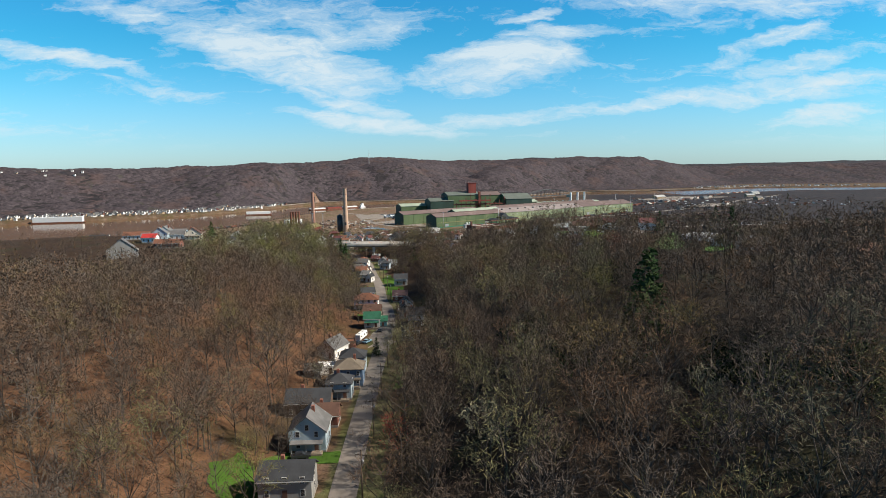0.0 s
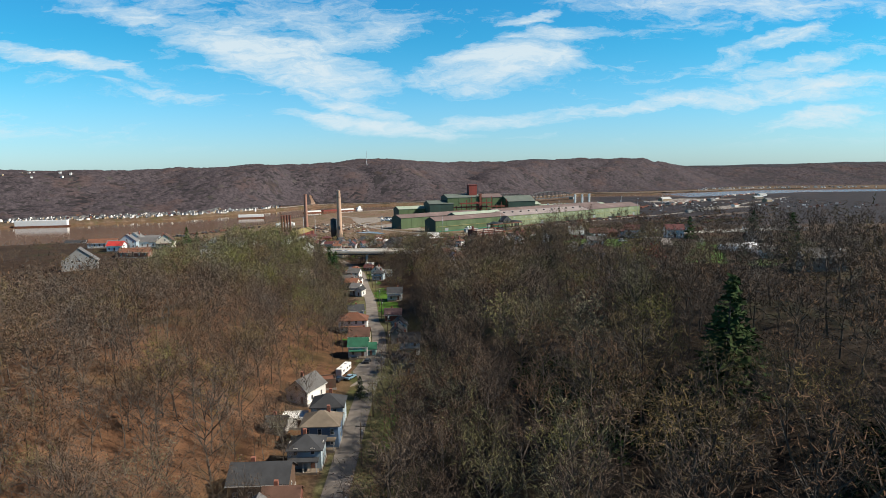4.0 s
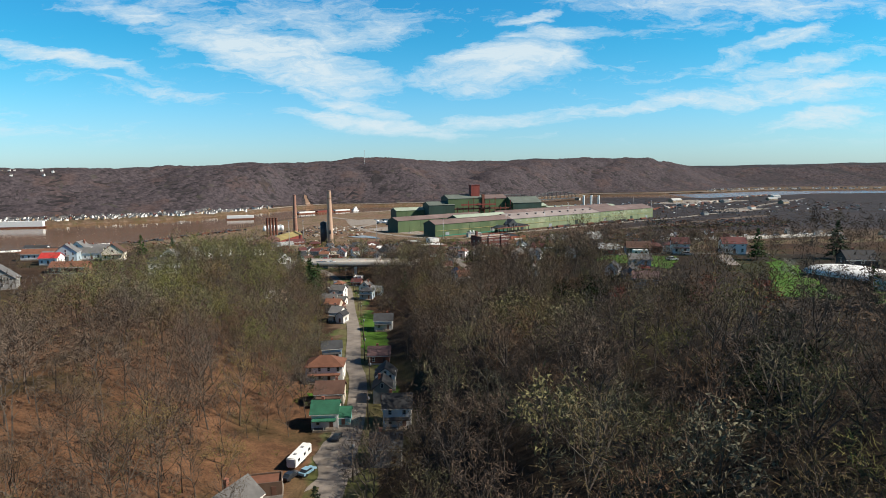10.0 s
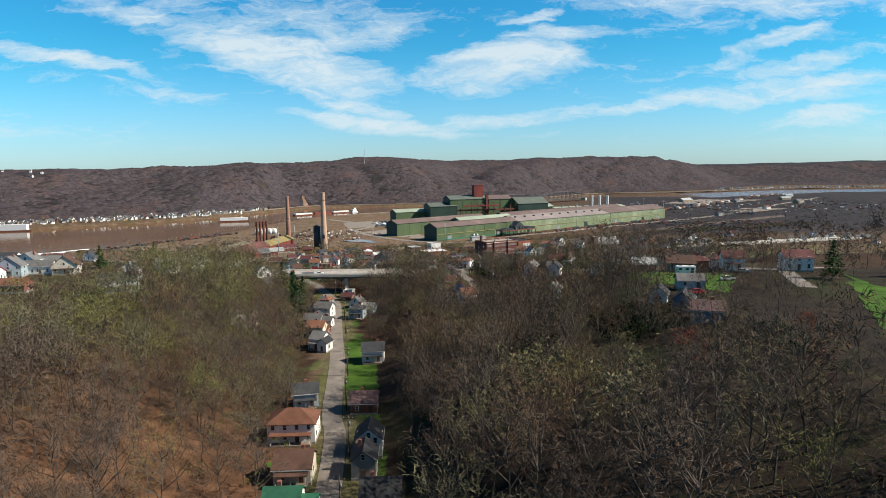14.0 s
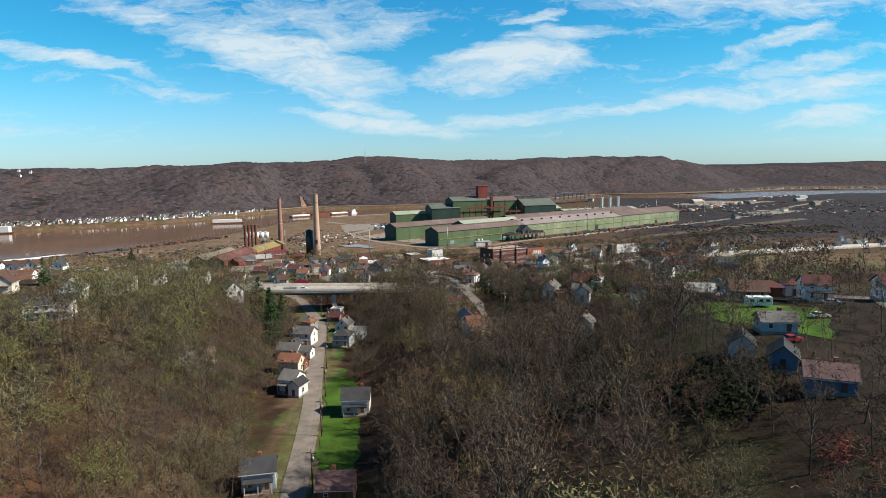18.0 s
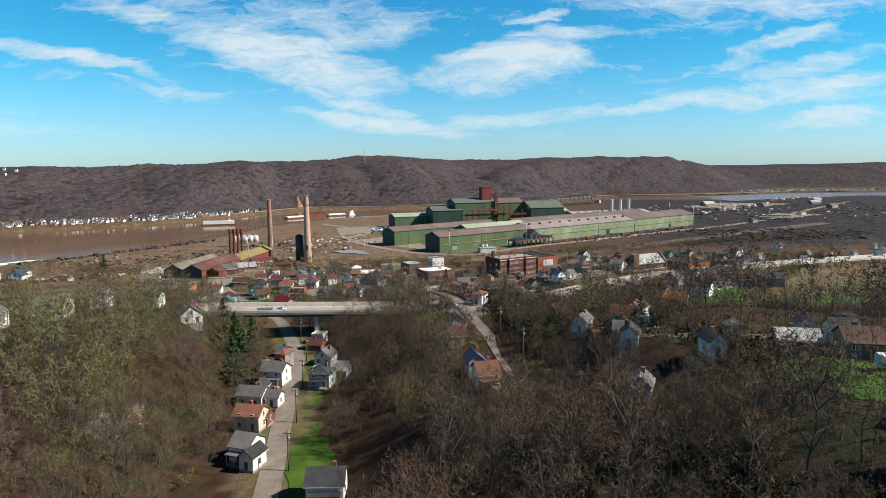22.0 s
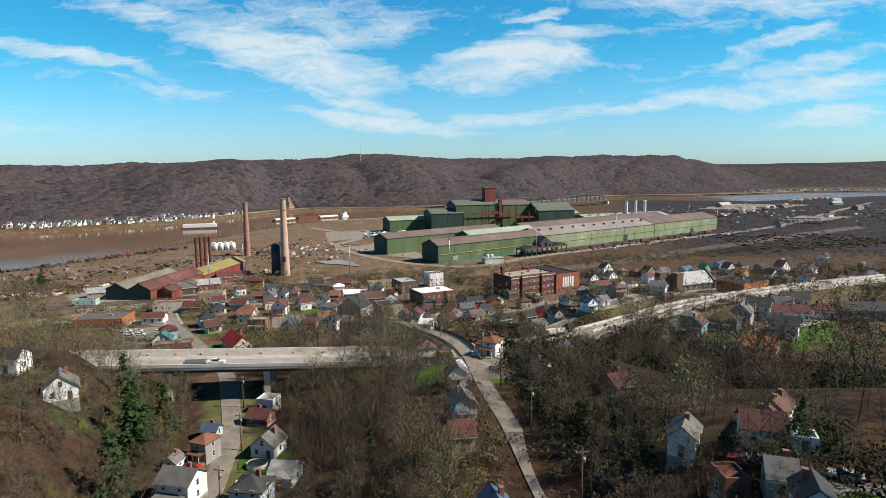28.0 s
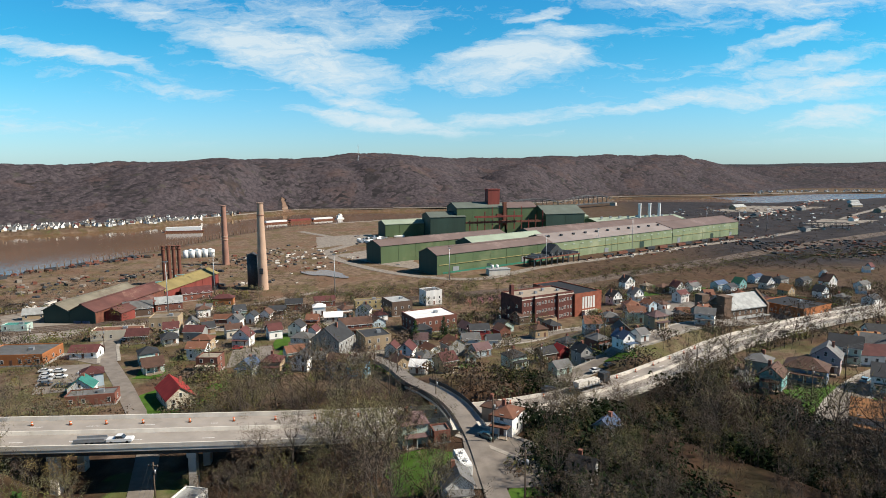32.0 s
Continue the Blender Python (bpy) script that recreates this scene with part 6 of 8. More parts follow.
trailer(-31.3, 267.0, 75, 9, "long white motorhome parked beside the street")
trailer(91.7, 379.4, -8, 6.5, "long white travel trailer standing on grass")
trailer(18.2, 526.0, 100, 7.5, "white camper parked on the roadside")
car(-60.8, 551.3, 4, "white", 20.5, True)
car(47.6, 586.2, 28, "dark", 18.3)
flat = empty("flatbed_trailer", pose(-67.5, 551, 20.55, 0, 0, 4), "low grey flatbed trailer behind the pickup", "trailer")
part("bed", boxes((-3.4, -1.1, 0.55, 3.4, 1.1, 0.85), (-3.4, -1.1, 0.85, 3.4, -1.0, 1.4), (-3.4, 1.0, 0.85, 3.4, 1.1, 1.4)), steel_grey, flat)
for s in (-0.6, 0.6):
    bm = bmesh.new()
    tube(bm, (s, -1.15, 0.3), (s, 1.15, 0.3), 0.3, 0.3, 10)
    part("wheel", bm, tyre, flat)
rig = empty("lorry", pose(62, 590, 18.2, 0, 0, 33), "lorry with a dark cab and pale load on the highway", "lorry")
part("bed", boxes((-8, -1.2, 0.8, 3, 1.2, 1.2)), steel_grey, rig)
part("load", boxes((-7.5, -1.1, 1.2, -3.6, 1.1, 2.7)), concrete, rig, "pale stacked load")
part("load", boxes((-2.8, -1.1, 1.2, 1.6, 1.1, 2.4)), concrete, rig, "pale stacked load")
part("cab", boxes((3.3, -1.2, 0.7, 6.2, 1.2, 3.4)), steel_dark, rig, "dark cab")
for s in (-6, -4.6, 4.7):
    bm = bmesh.new()
    tube(bm, (s, -1.2, 0.5), (s, 1.2, 0.5), 0.5, 0.5, 12)
    part("wheel", bm, tyre, rig)

# traffic drums along the highway
drum_mat = mat("orange_plastic", (0.6, 0.13, 0.03), 0.5, 0.1, 2.0, 8.0, 0.0)
drum = None
for i, p in enumerate(hw):
    if i % 2 or not -130 < p.x < 120:
        continue
    d = (hw[i + 1] - p).normalized()
    q = p + Vector((-d.y, d.x, 0)) * 5.4
    m = pose(q.x, q.y, q.z + 0.01)
    if drum is None:
        drum = empty("traffic_drum", m, "orange and white traffic drum on the highway", "traffic drum", "traffic drums")
        bm = bmesh.new()
        tube(bm, (0, 0, 0), (0, 0, 1.0), 0.3, 0.22, 12)
        part("barrel", bm, drum_mat, drum)
        bm = bmesh.new()
        tube(bm, (0, 0, 0.55), (0, 0, 0.72), 0.275, 0.26, 12)
        part("band", bm, white_paint, drum)
        part("base", boxes((-0.35, -0.35, 0, 0.35, 0.35, 0.08)), tyre, drum)
    else:
        copy_thing(drum, m)


# ---------- poles, masts and wires ----------
def mast(x, y, h):
    e = empty("light_mast", pose(x, y, ground_z(x, y)), "tall slim grey floodlight mast", "mast", "light masts")
    bm = bmesh.new()
    tube(bm, (0, 0, -0.5), (0, 0, h), 0.36, 0.18, 8)
    part("pole", bm, steel_grey, e)
    part("lamp_rack", boxes((-1.3, -0.25, h - 0.2, 1.3, 0.25, h + 0.35)), steel_grey, e)


pole_proto = None


def utility_pole(x, y, yaw):
    global pole_proto
    m = pose(x, y, ground_z(x, y) - 0.3, 0, 0, yaw)
    if pole_proto is None:
        pole_proto = empty("utility_pole", m, "weathered timber utility pole with a crossarm", "utility pole", "utility poles")
        bm = bmesh.new()
        tube(bm, (0, 0, 0), (0, 0, 11), 0.19, 0.13, 8)
        part("pole", bm, timber_pole, pole_proto)
        part("crossarm", boxes((-1.2, -0.07, 10.0, 1.2, 0.07, 10.16)), timber_pole, pole_proto)
        for s in (-1.1, -0.4, 0.4, 1.1):
            bm = bmesh.new()
            tube(bm, (s, 0, 10.16), (s, 0, 10.36), 0.05, 0.04, 6)
            part("insulator", bm, concrete, pole_proto)
        bm = bmesh.new()
        tube(bm, (0.32, 0, 8.3), (0.32, 0, 9.2), 0.24, 0.24, 10)
        part("transformer", bm, steel_grey, pole_proto)
    else:
        copy_thing(pole_proto, m)
    return m.translation + Vector((0, 0, 10.3))


def wires(tops, offs=(-1.0, 0.0, 1.0)):
    for a, b in zip(tops, tops[1:]):
        d = (b - a).normalized()
        s = Vector((-d.y, d.x, 0))
        e = empty("overhead_wires", Matrix.Translation(a), "thin dark overhead wires between poles", "wires", "overhead wires")
        for o in offs:
            bm = bmesh.new()
            pts = [(b - a) * (k / 6) + s * o - Vector((0, 0, 0.9 * (1 - (k / 3 - 1) ** 2))) for k in range(7)]
            rings = [[bm.verts.new(p + s * u + Vector((0, 0, v))) for u, v in ((-0.018, -0.012), (0.018, -0.012), (0, 0.02))] for p in pts]
            for p, q in zip(rings, rings[1:]):
                for k in range(3):
                    bm.faces.new((p[k], p[(k + 1) % 3], q[(k + 1) % 3], q[k]))
            part("wire", bm, steel_dark, e)


tops = []
for y in range(128, 560, 32):
    r = float(table(y, VALLEY_X))
    tops.append(utility_pole(r + 4.3, y, -10))
wires(tops)
tops = [utility_pole(x, y, 10) for x, y in ((33, 445), (30.5, 478), (28, 510), (25.8, 540), (14, 575), (2, 610), (-8, 640))]
wires(tops)
tops = [utility_pole(x, y, 40) for x, y in ((88, 541), (104, 556), (118, 572), (140, 590), (165, 606))]
wires(tops)
tops = [utility_pole(x, y, -60) for x, y in ((52, 622), (80, 640), (108, 660), (135, 678), (165, 694), (200, 712))]
wires(tops)
tops = [utility_pole(x, y, 60) for x, y in ((-70, 640), (-62, 668), (-55, 696), (-50, 725))]
wires(tops)
tops = [utility_pole(x, y, -30) for x, y in ((-125, 672), (-158, 676), (-195, 672), (-235, 664))]
wires(tops)

# above-ground pool, junk and yard clutter
pool = empty("swimming_pool", pose(-35.3, 502, 8.8), "round above-ground swimming pool on the lawn", "pool")
bm = bmesh.new()
tube(bm, (0, 0, 0), (0, 0, 1.2), 2.6, 2.6, 24, caps=False)
part("wall", bm, white_paint, pool)
bm = bmesh.new()
tube(bm, (0, 0, 0.9), (0, 0, 1.0), 2.5, 2.5, 24)
part("cover", bm, steel_dark, pool, "dark pool cover")


def clutter(name, label, n, inside, sizes, materials, seed):
    rnd = random.Random(seed)
    bm = bmesh.new()
    for k in range(n):
        x, y = inside(rnd)
        s = rnd.uniform(*sizes)
        a = rnd.uniform(0, 3.14)
        z = ground_z(x, y)
        v = box(bm, -s * rnd.uniform(0.5, 1.6), -s * rnd.uniform(0.4, 0.8), -0.3, s * rnd.uniform(0.5, 1.6), s * rnd.uniform(0.4, 0.8), s * rnd.uniform(0.3, 0.9), rnd.randrange(len(materials)))
        for q in v:
            q.co = Vector((x + q.co.x * math.cos(a) - q.co.y * math.sin(a), y + q.co.x * math.sin(a) + q.co.y * math.cos(a), z + q.co.z + rnd.uniform(-0.1, 0.25) * s))
    tagged(part(name, bm, materials), label, "scrap", kind="stuff")


clutter("scrap_heap", "heaps of rusty scrap and old machinery along the river bank", 300,
        lambda r: (lambda f: (-320 + 190 * f + r.gauss(0, 10), 850 + 260 * f * f + r.gauss(0, 22) - 60 * f))(r.random()), (0.6, 2.2), [rust, steel_dark, timber_pole, gravel], 3)
clutter("scrap_heap", "dark heaps of scrap metal in the salvage yard", 520,
        lambda r: (r.uniform(345, 520), r.uniform(960, 1085)), (0.6, 2.2), [steel_dark, rust, steel_dark, timber_pole], 4)
clutter("scrap_heap", "stacked steel and railway debris beside the mill", 160,
        lambda r: (lambda f: (150 + 300 * f + r.gauss(0, 6), 952 + 200 * f + r.gauss(0, 5)))(r.random()), (0.6, 1.7), [steel_dark, rust, concrete], 5)
clutter("scrap_heap", "rusty plates and beams strewn over the old yard", 420,
        lambda r: (lambda f, o: (-300 + 150 * f + o, 700 + 150 * f + 0.55 * o))(r.random(), r.gauss(0, 26)), (0.8, 2.6), [rust, steel_dark, timber_pole, concrete, gravel], 13)
clutter("scrap_heap", "old timbers and steel along the river wall", 260,
        lambda r: (lambda f: (-400 + 150 * f + r.gauss(0, 4), 780 + 235 * f + r.gauss(0, 5)))(r.random()), (1.0, 2.8), [timber_pole, steel_dark, rust], 14)
clutter("rubble", "pale rubble and steel parts by the chimneys", 160,
        lambda r: (r.gauss(-108, 28), r.gauss(985, 45)), (0.6, 1.8), [concrete, gravel, rust, steel_dark], 6)
clutter("yard_stock", "stacked parts and vehicles in the far freight yard", 260,
        lambda r: (r.uniform(460, 950), r.uniform(1250, 1600)), (0.8, 2.6), [steel_dark, white_paint, gravel, rust], 8)
clutter("yard_stock", "parked trailers and tanks beside the mill yard", 60,
        lambda r: (r.gauss(-40, 16), r.gauss(1120, 30)), (1.5, 4.5), [white_paint, steel_dark, steel_grey], 9)

# freight yard and works on the flats up-river
ground_patch("yard", (545, 1560), (700, 1700), (830, 1640), (640, 1500), gravel)
ground_patch("yard", (560, 1290), (640, 1370), (700, 1330), (600, 1260), gravel)
street("road", [(430, 1140), (560, 1250), (700, 1400), (860, 1560), (1000, 1700)], 9.0, "pale gravel road across the river flats", material=gravel)
for k, off in enumerate((0, 9, 18)):
    line = draped([(420, 1300 - off), (600, 1470 - off), (760, 1640 - off), (880, 1790 - off), (1010, 1880 - off)], 12.0, 0.3)
    bm = bmesh.new()
    rnd = random.Random(40 + k)
    for p0, p1 in zip(line, line[1:]):
        if rnd.random() < 0.25:
            continue
        d = (p1 - p0).normalized()
        n = Vector((-d.y, d.x, 0))
        slot, top = rnd.randrange(4), rnd.uniform(2.4, 4.2)
        lo = [p0 + d * 0.6 - n * 1.5, p1 - d * 0.6 - n * 1.5, p1 - d * 0.6 + n * 1.5, p0 + d * 0.6 + n * 1.5]
        A, B = [bm.verts.new(q + Vector((0, 0, 0.8))) for q in lo], [bm.verts.new(q + Vector((0, 0, top))) for q in lo]
        for f in (A[::-1], B, *[(A[i], A[(i + 1) % 4], B[(i + 1) % 4], B[i]) for i in range(4)]):
            bm.faces.new(f).material_index = slot
    tagged(part("wagon_row", bm, [rust, steel_dark, steel_dark, concrete]), "long row of standing freight wagons on the river flats", "railway wagons", kind="stuff")
for x, y, yaw, w_, d_, h_, wall, roof in ((620, 1600, 30, 34, 14, 5, "tan", "pale"), (720, 1560, 40, 22, 10, 4, "grey", "grey"), (820, 1490, 35, 26, 12, 5, "tan", "grey"),
                                          (560, 1420, 40, 20, 9, 4, "grey", "dark"), (880, 1640, 20, 30, 10, 4, "tan", "pale"), (500, 1190, 36, 14, 7, 4, "grey", "dark"),
                                          (660, 1330, 36, 18, 8, 4, "white", "rust"), (960, 1760, 20, 26, 10, 4, "white", "pale")):
    house(x, y, yaw, w_, d_, h_, "g", wall, roof, "I")
rail_bridge = empty("railway_bridge", pose(505, 1215, 1.5, 0, 0, -14), "low dark steel railway truss bridge on the flats", "bridge")
part("deck", boxes((0, -2.5, 0, 62, 2.5, 0.9)), steel_dark, rail_bridge)
for sy in (-2.6, 2.6):
    bm = bmesh.new()
    for k in range(8):
        x0, x1 = 3 + 7 * k, 10 + 7 * k
        tube(bm, (x0, sy, 7), (x1, sy, 7), 0.35, 0.35, 4)
        tube(bm, (x0, sy, 0.9), (x0, sy, 7), 0.3, 0.3, 4)
        tube(bm, (x0, sy, 0.9), (x1, sy, 7), 0.25, 0.25, 4)
    tube(bm, (59, sy, 0.9), (59, sy, 7), 0.3, 0.3, 4)
    part("truss", bm, steel_dark, rail_bridge)
for px in (2, 31, 60):
    part("pier", boxes((px - 1, -3, -6, px + 1, 3, 0)), concrete, rail_bridge)

# open conveyor frame in front of the mill, and the small white pump house
gantry = empty("conveyor_gantry", pose(104, 924, -2, 0, 0, MILL), "open rusty steel gantry with a gabled end before the mill", "gantry")
for k in range(9):
    for s in (0, 12):
        part("column", boxes((k * 7 - 0.4, s - 0.4, 0, k * 7 + 0.4, s + 0.4, 9 if k != 4 else 14)), steel_dark, gantry)
part("gallery", boxes((-1, -0.6, 8.2, 57, 12.6, 9.2)), rust, gantry)
bm = bmesh.new()
prism(bm, [(20, 9.2), (36, 9.2), (36, 13), (28, 19), (20, 13)], 1, 11)
part("gable_house", bm, steel_dark, gantry)
for k in range(14):
    part("girder", boxes((k * 4.2 - 0.2, -0.5, 9.2, k * 4.2 + 0.2, 12.4, 10.0 + (k % 3))), steel_grey, gantry)
pump = empty("pump_house", pose(62, 884, -1.8, 0, 0, 12), "small pale concrete pump house with tanks", "building")
part("wall", boxes((0, 0, 0, 17, 9, 6.5)), concrete, pump)
part("roof", boxes((-0.3, -0.3, 6.5, 17.3, 9.3, 6.9)), roof_mat("pale"), pump)
for s in (4, 8):
    bm = bmesh.new()
    tube(bm, (s, 5, 6.9), (s, 5, 9.6), 1.1, 1.1, 14)
    part("tank", bm, white_paint, pump)
# shallow pond on the waste ground
pond = bmesh.new()
ring = []
for k in range(28):
    a = 2 * math.pi * k / 28
    r = 1 + 0.25 * math.sin(3 * a + 1) + 0.12 * math.sin(5 * a)
    ring.append((-66 + (17 * math.cos(a) - 7 * math.sin(a)) * r, 900 + (-14 * math.cos(a) - 8 * math.sin(a)) * r, ground_z(-66, 900) + 0.55))
poly(pond, ring)
tagged(part("pond", pond, water_mat), "shallow pond on bare waste ground", "pond", kind="structure")

# white tanks behind the four stacks
for k in range(9):
    x, y = -212 + 5.6 * (k % 5) + 2 * (k // 5), 1000 + 7 * (k // 5) + 1.6 * (k % 5)
    tank = empty("tank", pose(x, y, ground_z(x, y) - 0.2), "upright white storage tank with a domed lid", "tank", "white tanks")
    bm = bmesh.new()
    tube(bm, (0, 0, 0), (0, 0, 7.2), 2.4, 2.4, 14)
    part("shell", bm, white_paint, tank)
    bm = bmesh.new()
    tube(bm, (0, 0, 7.2), (0, 0, 8.0), 2.45, 0.5, 14)
    part("lid", bm, white_paint, tank)

# ---------- parked cars, masts and single trees ----------
car(-132.5, 642.6, 8, "white")
car(-128.9, 637.2, 8, "white")
car(-126.2, 631.8, 8, "silver")
car(-123.0, 626.4, 8, "dark")
car(-127.2, 642.6, 8, "white")
car(-122.9, 635.6, 8, "white")
car(-116.7, 624.2, 8, "dark")
car(-116.7, 640.5, 8, "white")
car(-113.2, 635.4, 8, "silver")
car(-163.2, 674.8, 10, "red")
car(-159.4, 678.4, 10, "dark")
car(-165.6, 670.4, 10, "red")
car(-133.6, 675.0, 10, "dark")
car(-124.4, 689.8, 8, "white")
car(-69.3, 673.1, 15, "red")
car(-59.2, 651.1, 15, "yellow")
car(-82.3, 683.5, 90, "white")
car(143.9, 586.7, 40, "ltblue")
car(75.7, 618.7, 25, "dark")
car(70.7, 618.0, 25, "white")
car(46.0, 659.4, 80, "white")
car(47.3, 648.1, 80, "dark")
car(46.1, 622.6, 80, "dark")
car(24.8, 542.6, 130, "green")
car(-26.4, 647.8, 20, "white")
car(58.1, 437.3, 150, "white")
car(56.2, 438.7, 150, "red")
car(65.3, 428.8, 150, "silver")
car(-35.4, 511.1, 10, "silver")
car(-51.4, 502.1, -20, "red")
car(81.3, 346.8, 10, "red")
car(105.1, 383.9, 10, "dark")
car(112.2, 380.0, -10, "silver")
car(99.8, 365.9, 0, "white")
car(-31.7, 258.5, 60, "dark")
car(-28.3, 260.6, 60, "ltblue")
car(-33.9, 234.7, 30, "white")
car(-24.0, 280.2, 80, "dark")
car(-31.8, 192.7, 10, "ltblue")
car(-35.4, 149.2, 10, "dark")
car(223.8, 746.7, 30, "white")
car(145.9, 744.8, 30, "white")
car(-4.4, 746.3, 20, "silver")
mast(-128.0, 747.2, 30)
mast(-127.1, 820.9, 28)
mast(-45.2, 801.9, 28)
mast(216.9, 1014.3, 34)
mast(114.8, 928.5, 26)
mast(30.5, 869.5, 24)
mast(181.2, 1007.1, 24)
mast(381.1, 1212.1, 30)
mast(382.9, 1131.4, 30)
mast(450.7, 1192.5, 32)

# ---------- woods ----------
bark = mat("bark", (0.085, 0.070, 0.058), 0.95, 0.3, 1.5, 8.0, 0.3)


def twig_material(name, a, b):
    m = bpy.data.materials.new(name)
    m.use_nodes = True
    g = Nodes(m.node_tree)
    p = m.node_tree.nodes["Principled BSDF"]
    co = g.n("ShaderNodeTexCoord").outputs["Object"]
    r = g.n("ShaderNodeNewGeometry").outputs["Random Per Island"]
    tone = g.math("FRACT", g.math("ADD", g.n("ShaderNodeAttribute", attribute_name="tone").outputs["Fac"], g.n("ShaderNodeObjectInfo").outputs["Random"]))
    c = g.mix(g.ramp(g.noise(co, 0.045, 3), 0.38, 0.64), a, b)
    mid = sum(a) / 3
    c = g.mix(g.math("MULTIPLY", g.ramp(tone, 0.45, 0.60), 0.55), c, (mid * 1.12, mid * 1.08, mid * 1.02))
    c = g.mix(g.math("MULTIPLY", g.ramp(tone, 0.72, 0.78), 0.8), c, (a[0] * 1.5, a[1] * 1.12, a[2] * 0.8))
    c = g.mix(g.math("MULTIPLY", g.ramp(tone, 0.90, 0.93), 0.8), c, (a[0] * 1.25, a[1] * 1.38, a[2] * 0.85))
    c = g.mix(g.math("MULTIPLY", g.ramp(tone, 0.22, 0.10), 0.55), c, tuple(k * 0.55 for k in a))
    c = g.mix(g.math("MULTIPLY", r, 0.3), c, tuple(k * 1.2 for k in a))
    c = g.mix(1.0, c, (ALB, ALB, ALB), "MULTIPLY")
    g.to(c, p.inputs["Base Color"])
    p.inputs["Roughness"].default_value = 0.95
    p.inputs["Specular IOR Level"].default_value = 0.05
    return m


twig_brown = twig_material("brown_twigs", (0.090, 0.068, 0.052), (0.130, 0.094, 0.069))
twig_bud = twig_material("budding_twigs", (0.135, 0.124, 0.062), (0.190, 0.174, 0.088))
twig_green = twig_material("fresh_leaf_twigs", (0.098, 0.108, 0.038), (0.150, 0.160, 0.056))
twig_white = twig_material("white_blossom_twigs", (0.35, 0.32, 0.29), (0.5, 0.47, 0.43))
twig_pink = twig_material("pink_blossom_twigs", (0.32, 0.14, 0.17), (0.42, 0.22, 0.25))
twig_red = twig_material("red_bud_twigs", (0.17, 0.045, 0.035), (0.22, 0.07, 0.05))
needle = twig_material("dark_needles", (0.028, 0.056, 0.021), (0.046, 0.084, 0.030))
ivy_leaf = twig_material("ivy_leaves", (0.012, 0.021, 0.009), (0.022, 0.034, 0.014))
TWIGS = {"brown": twig_brown, "bud": twig_bud, "green": twig_green, "white": twig_white, "pink": twig_pink, "red": twig_red, "pine": needle}


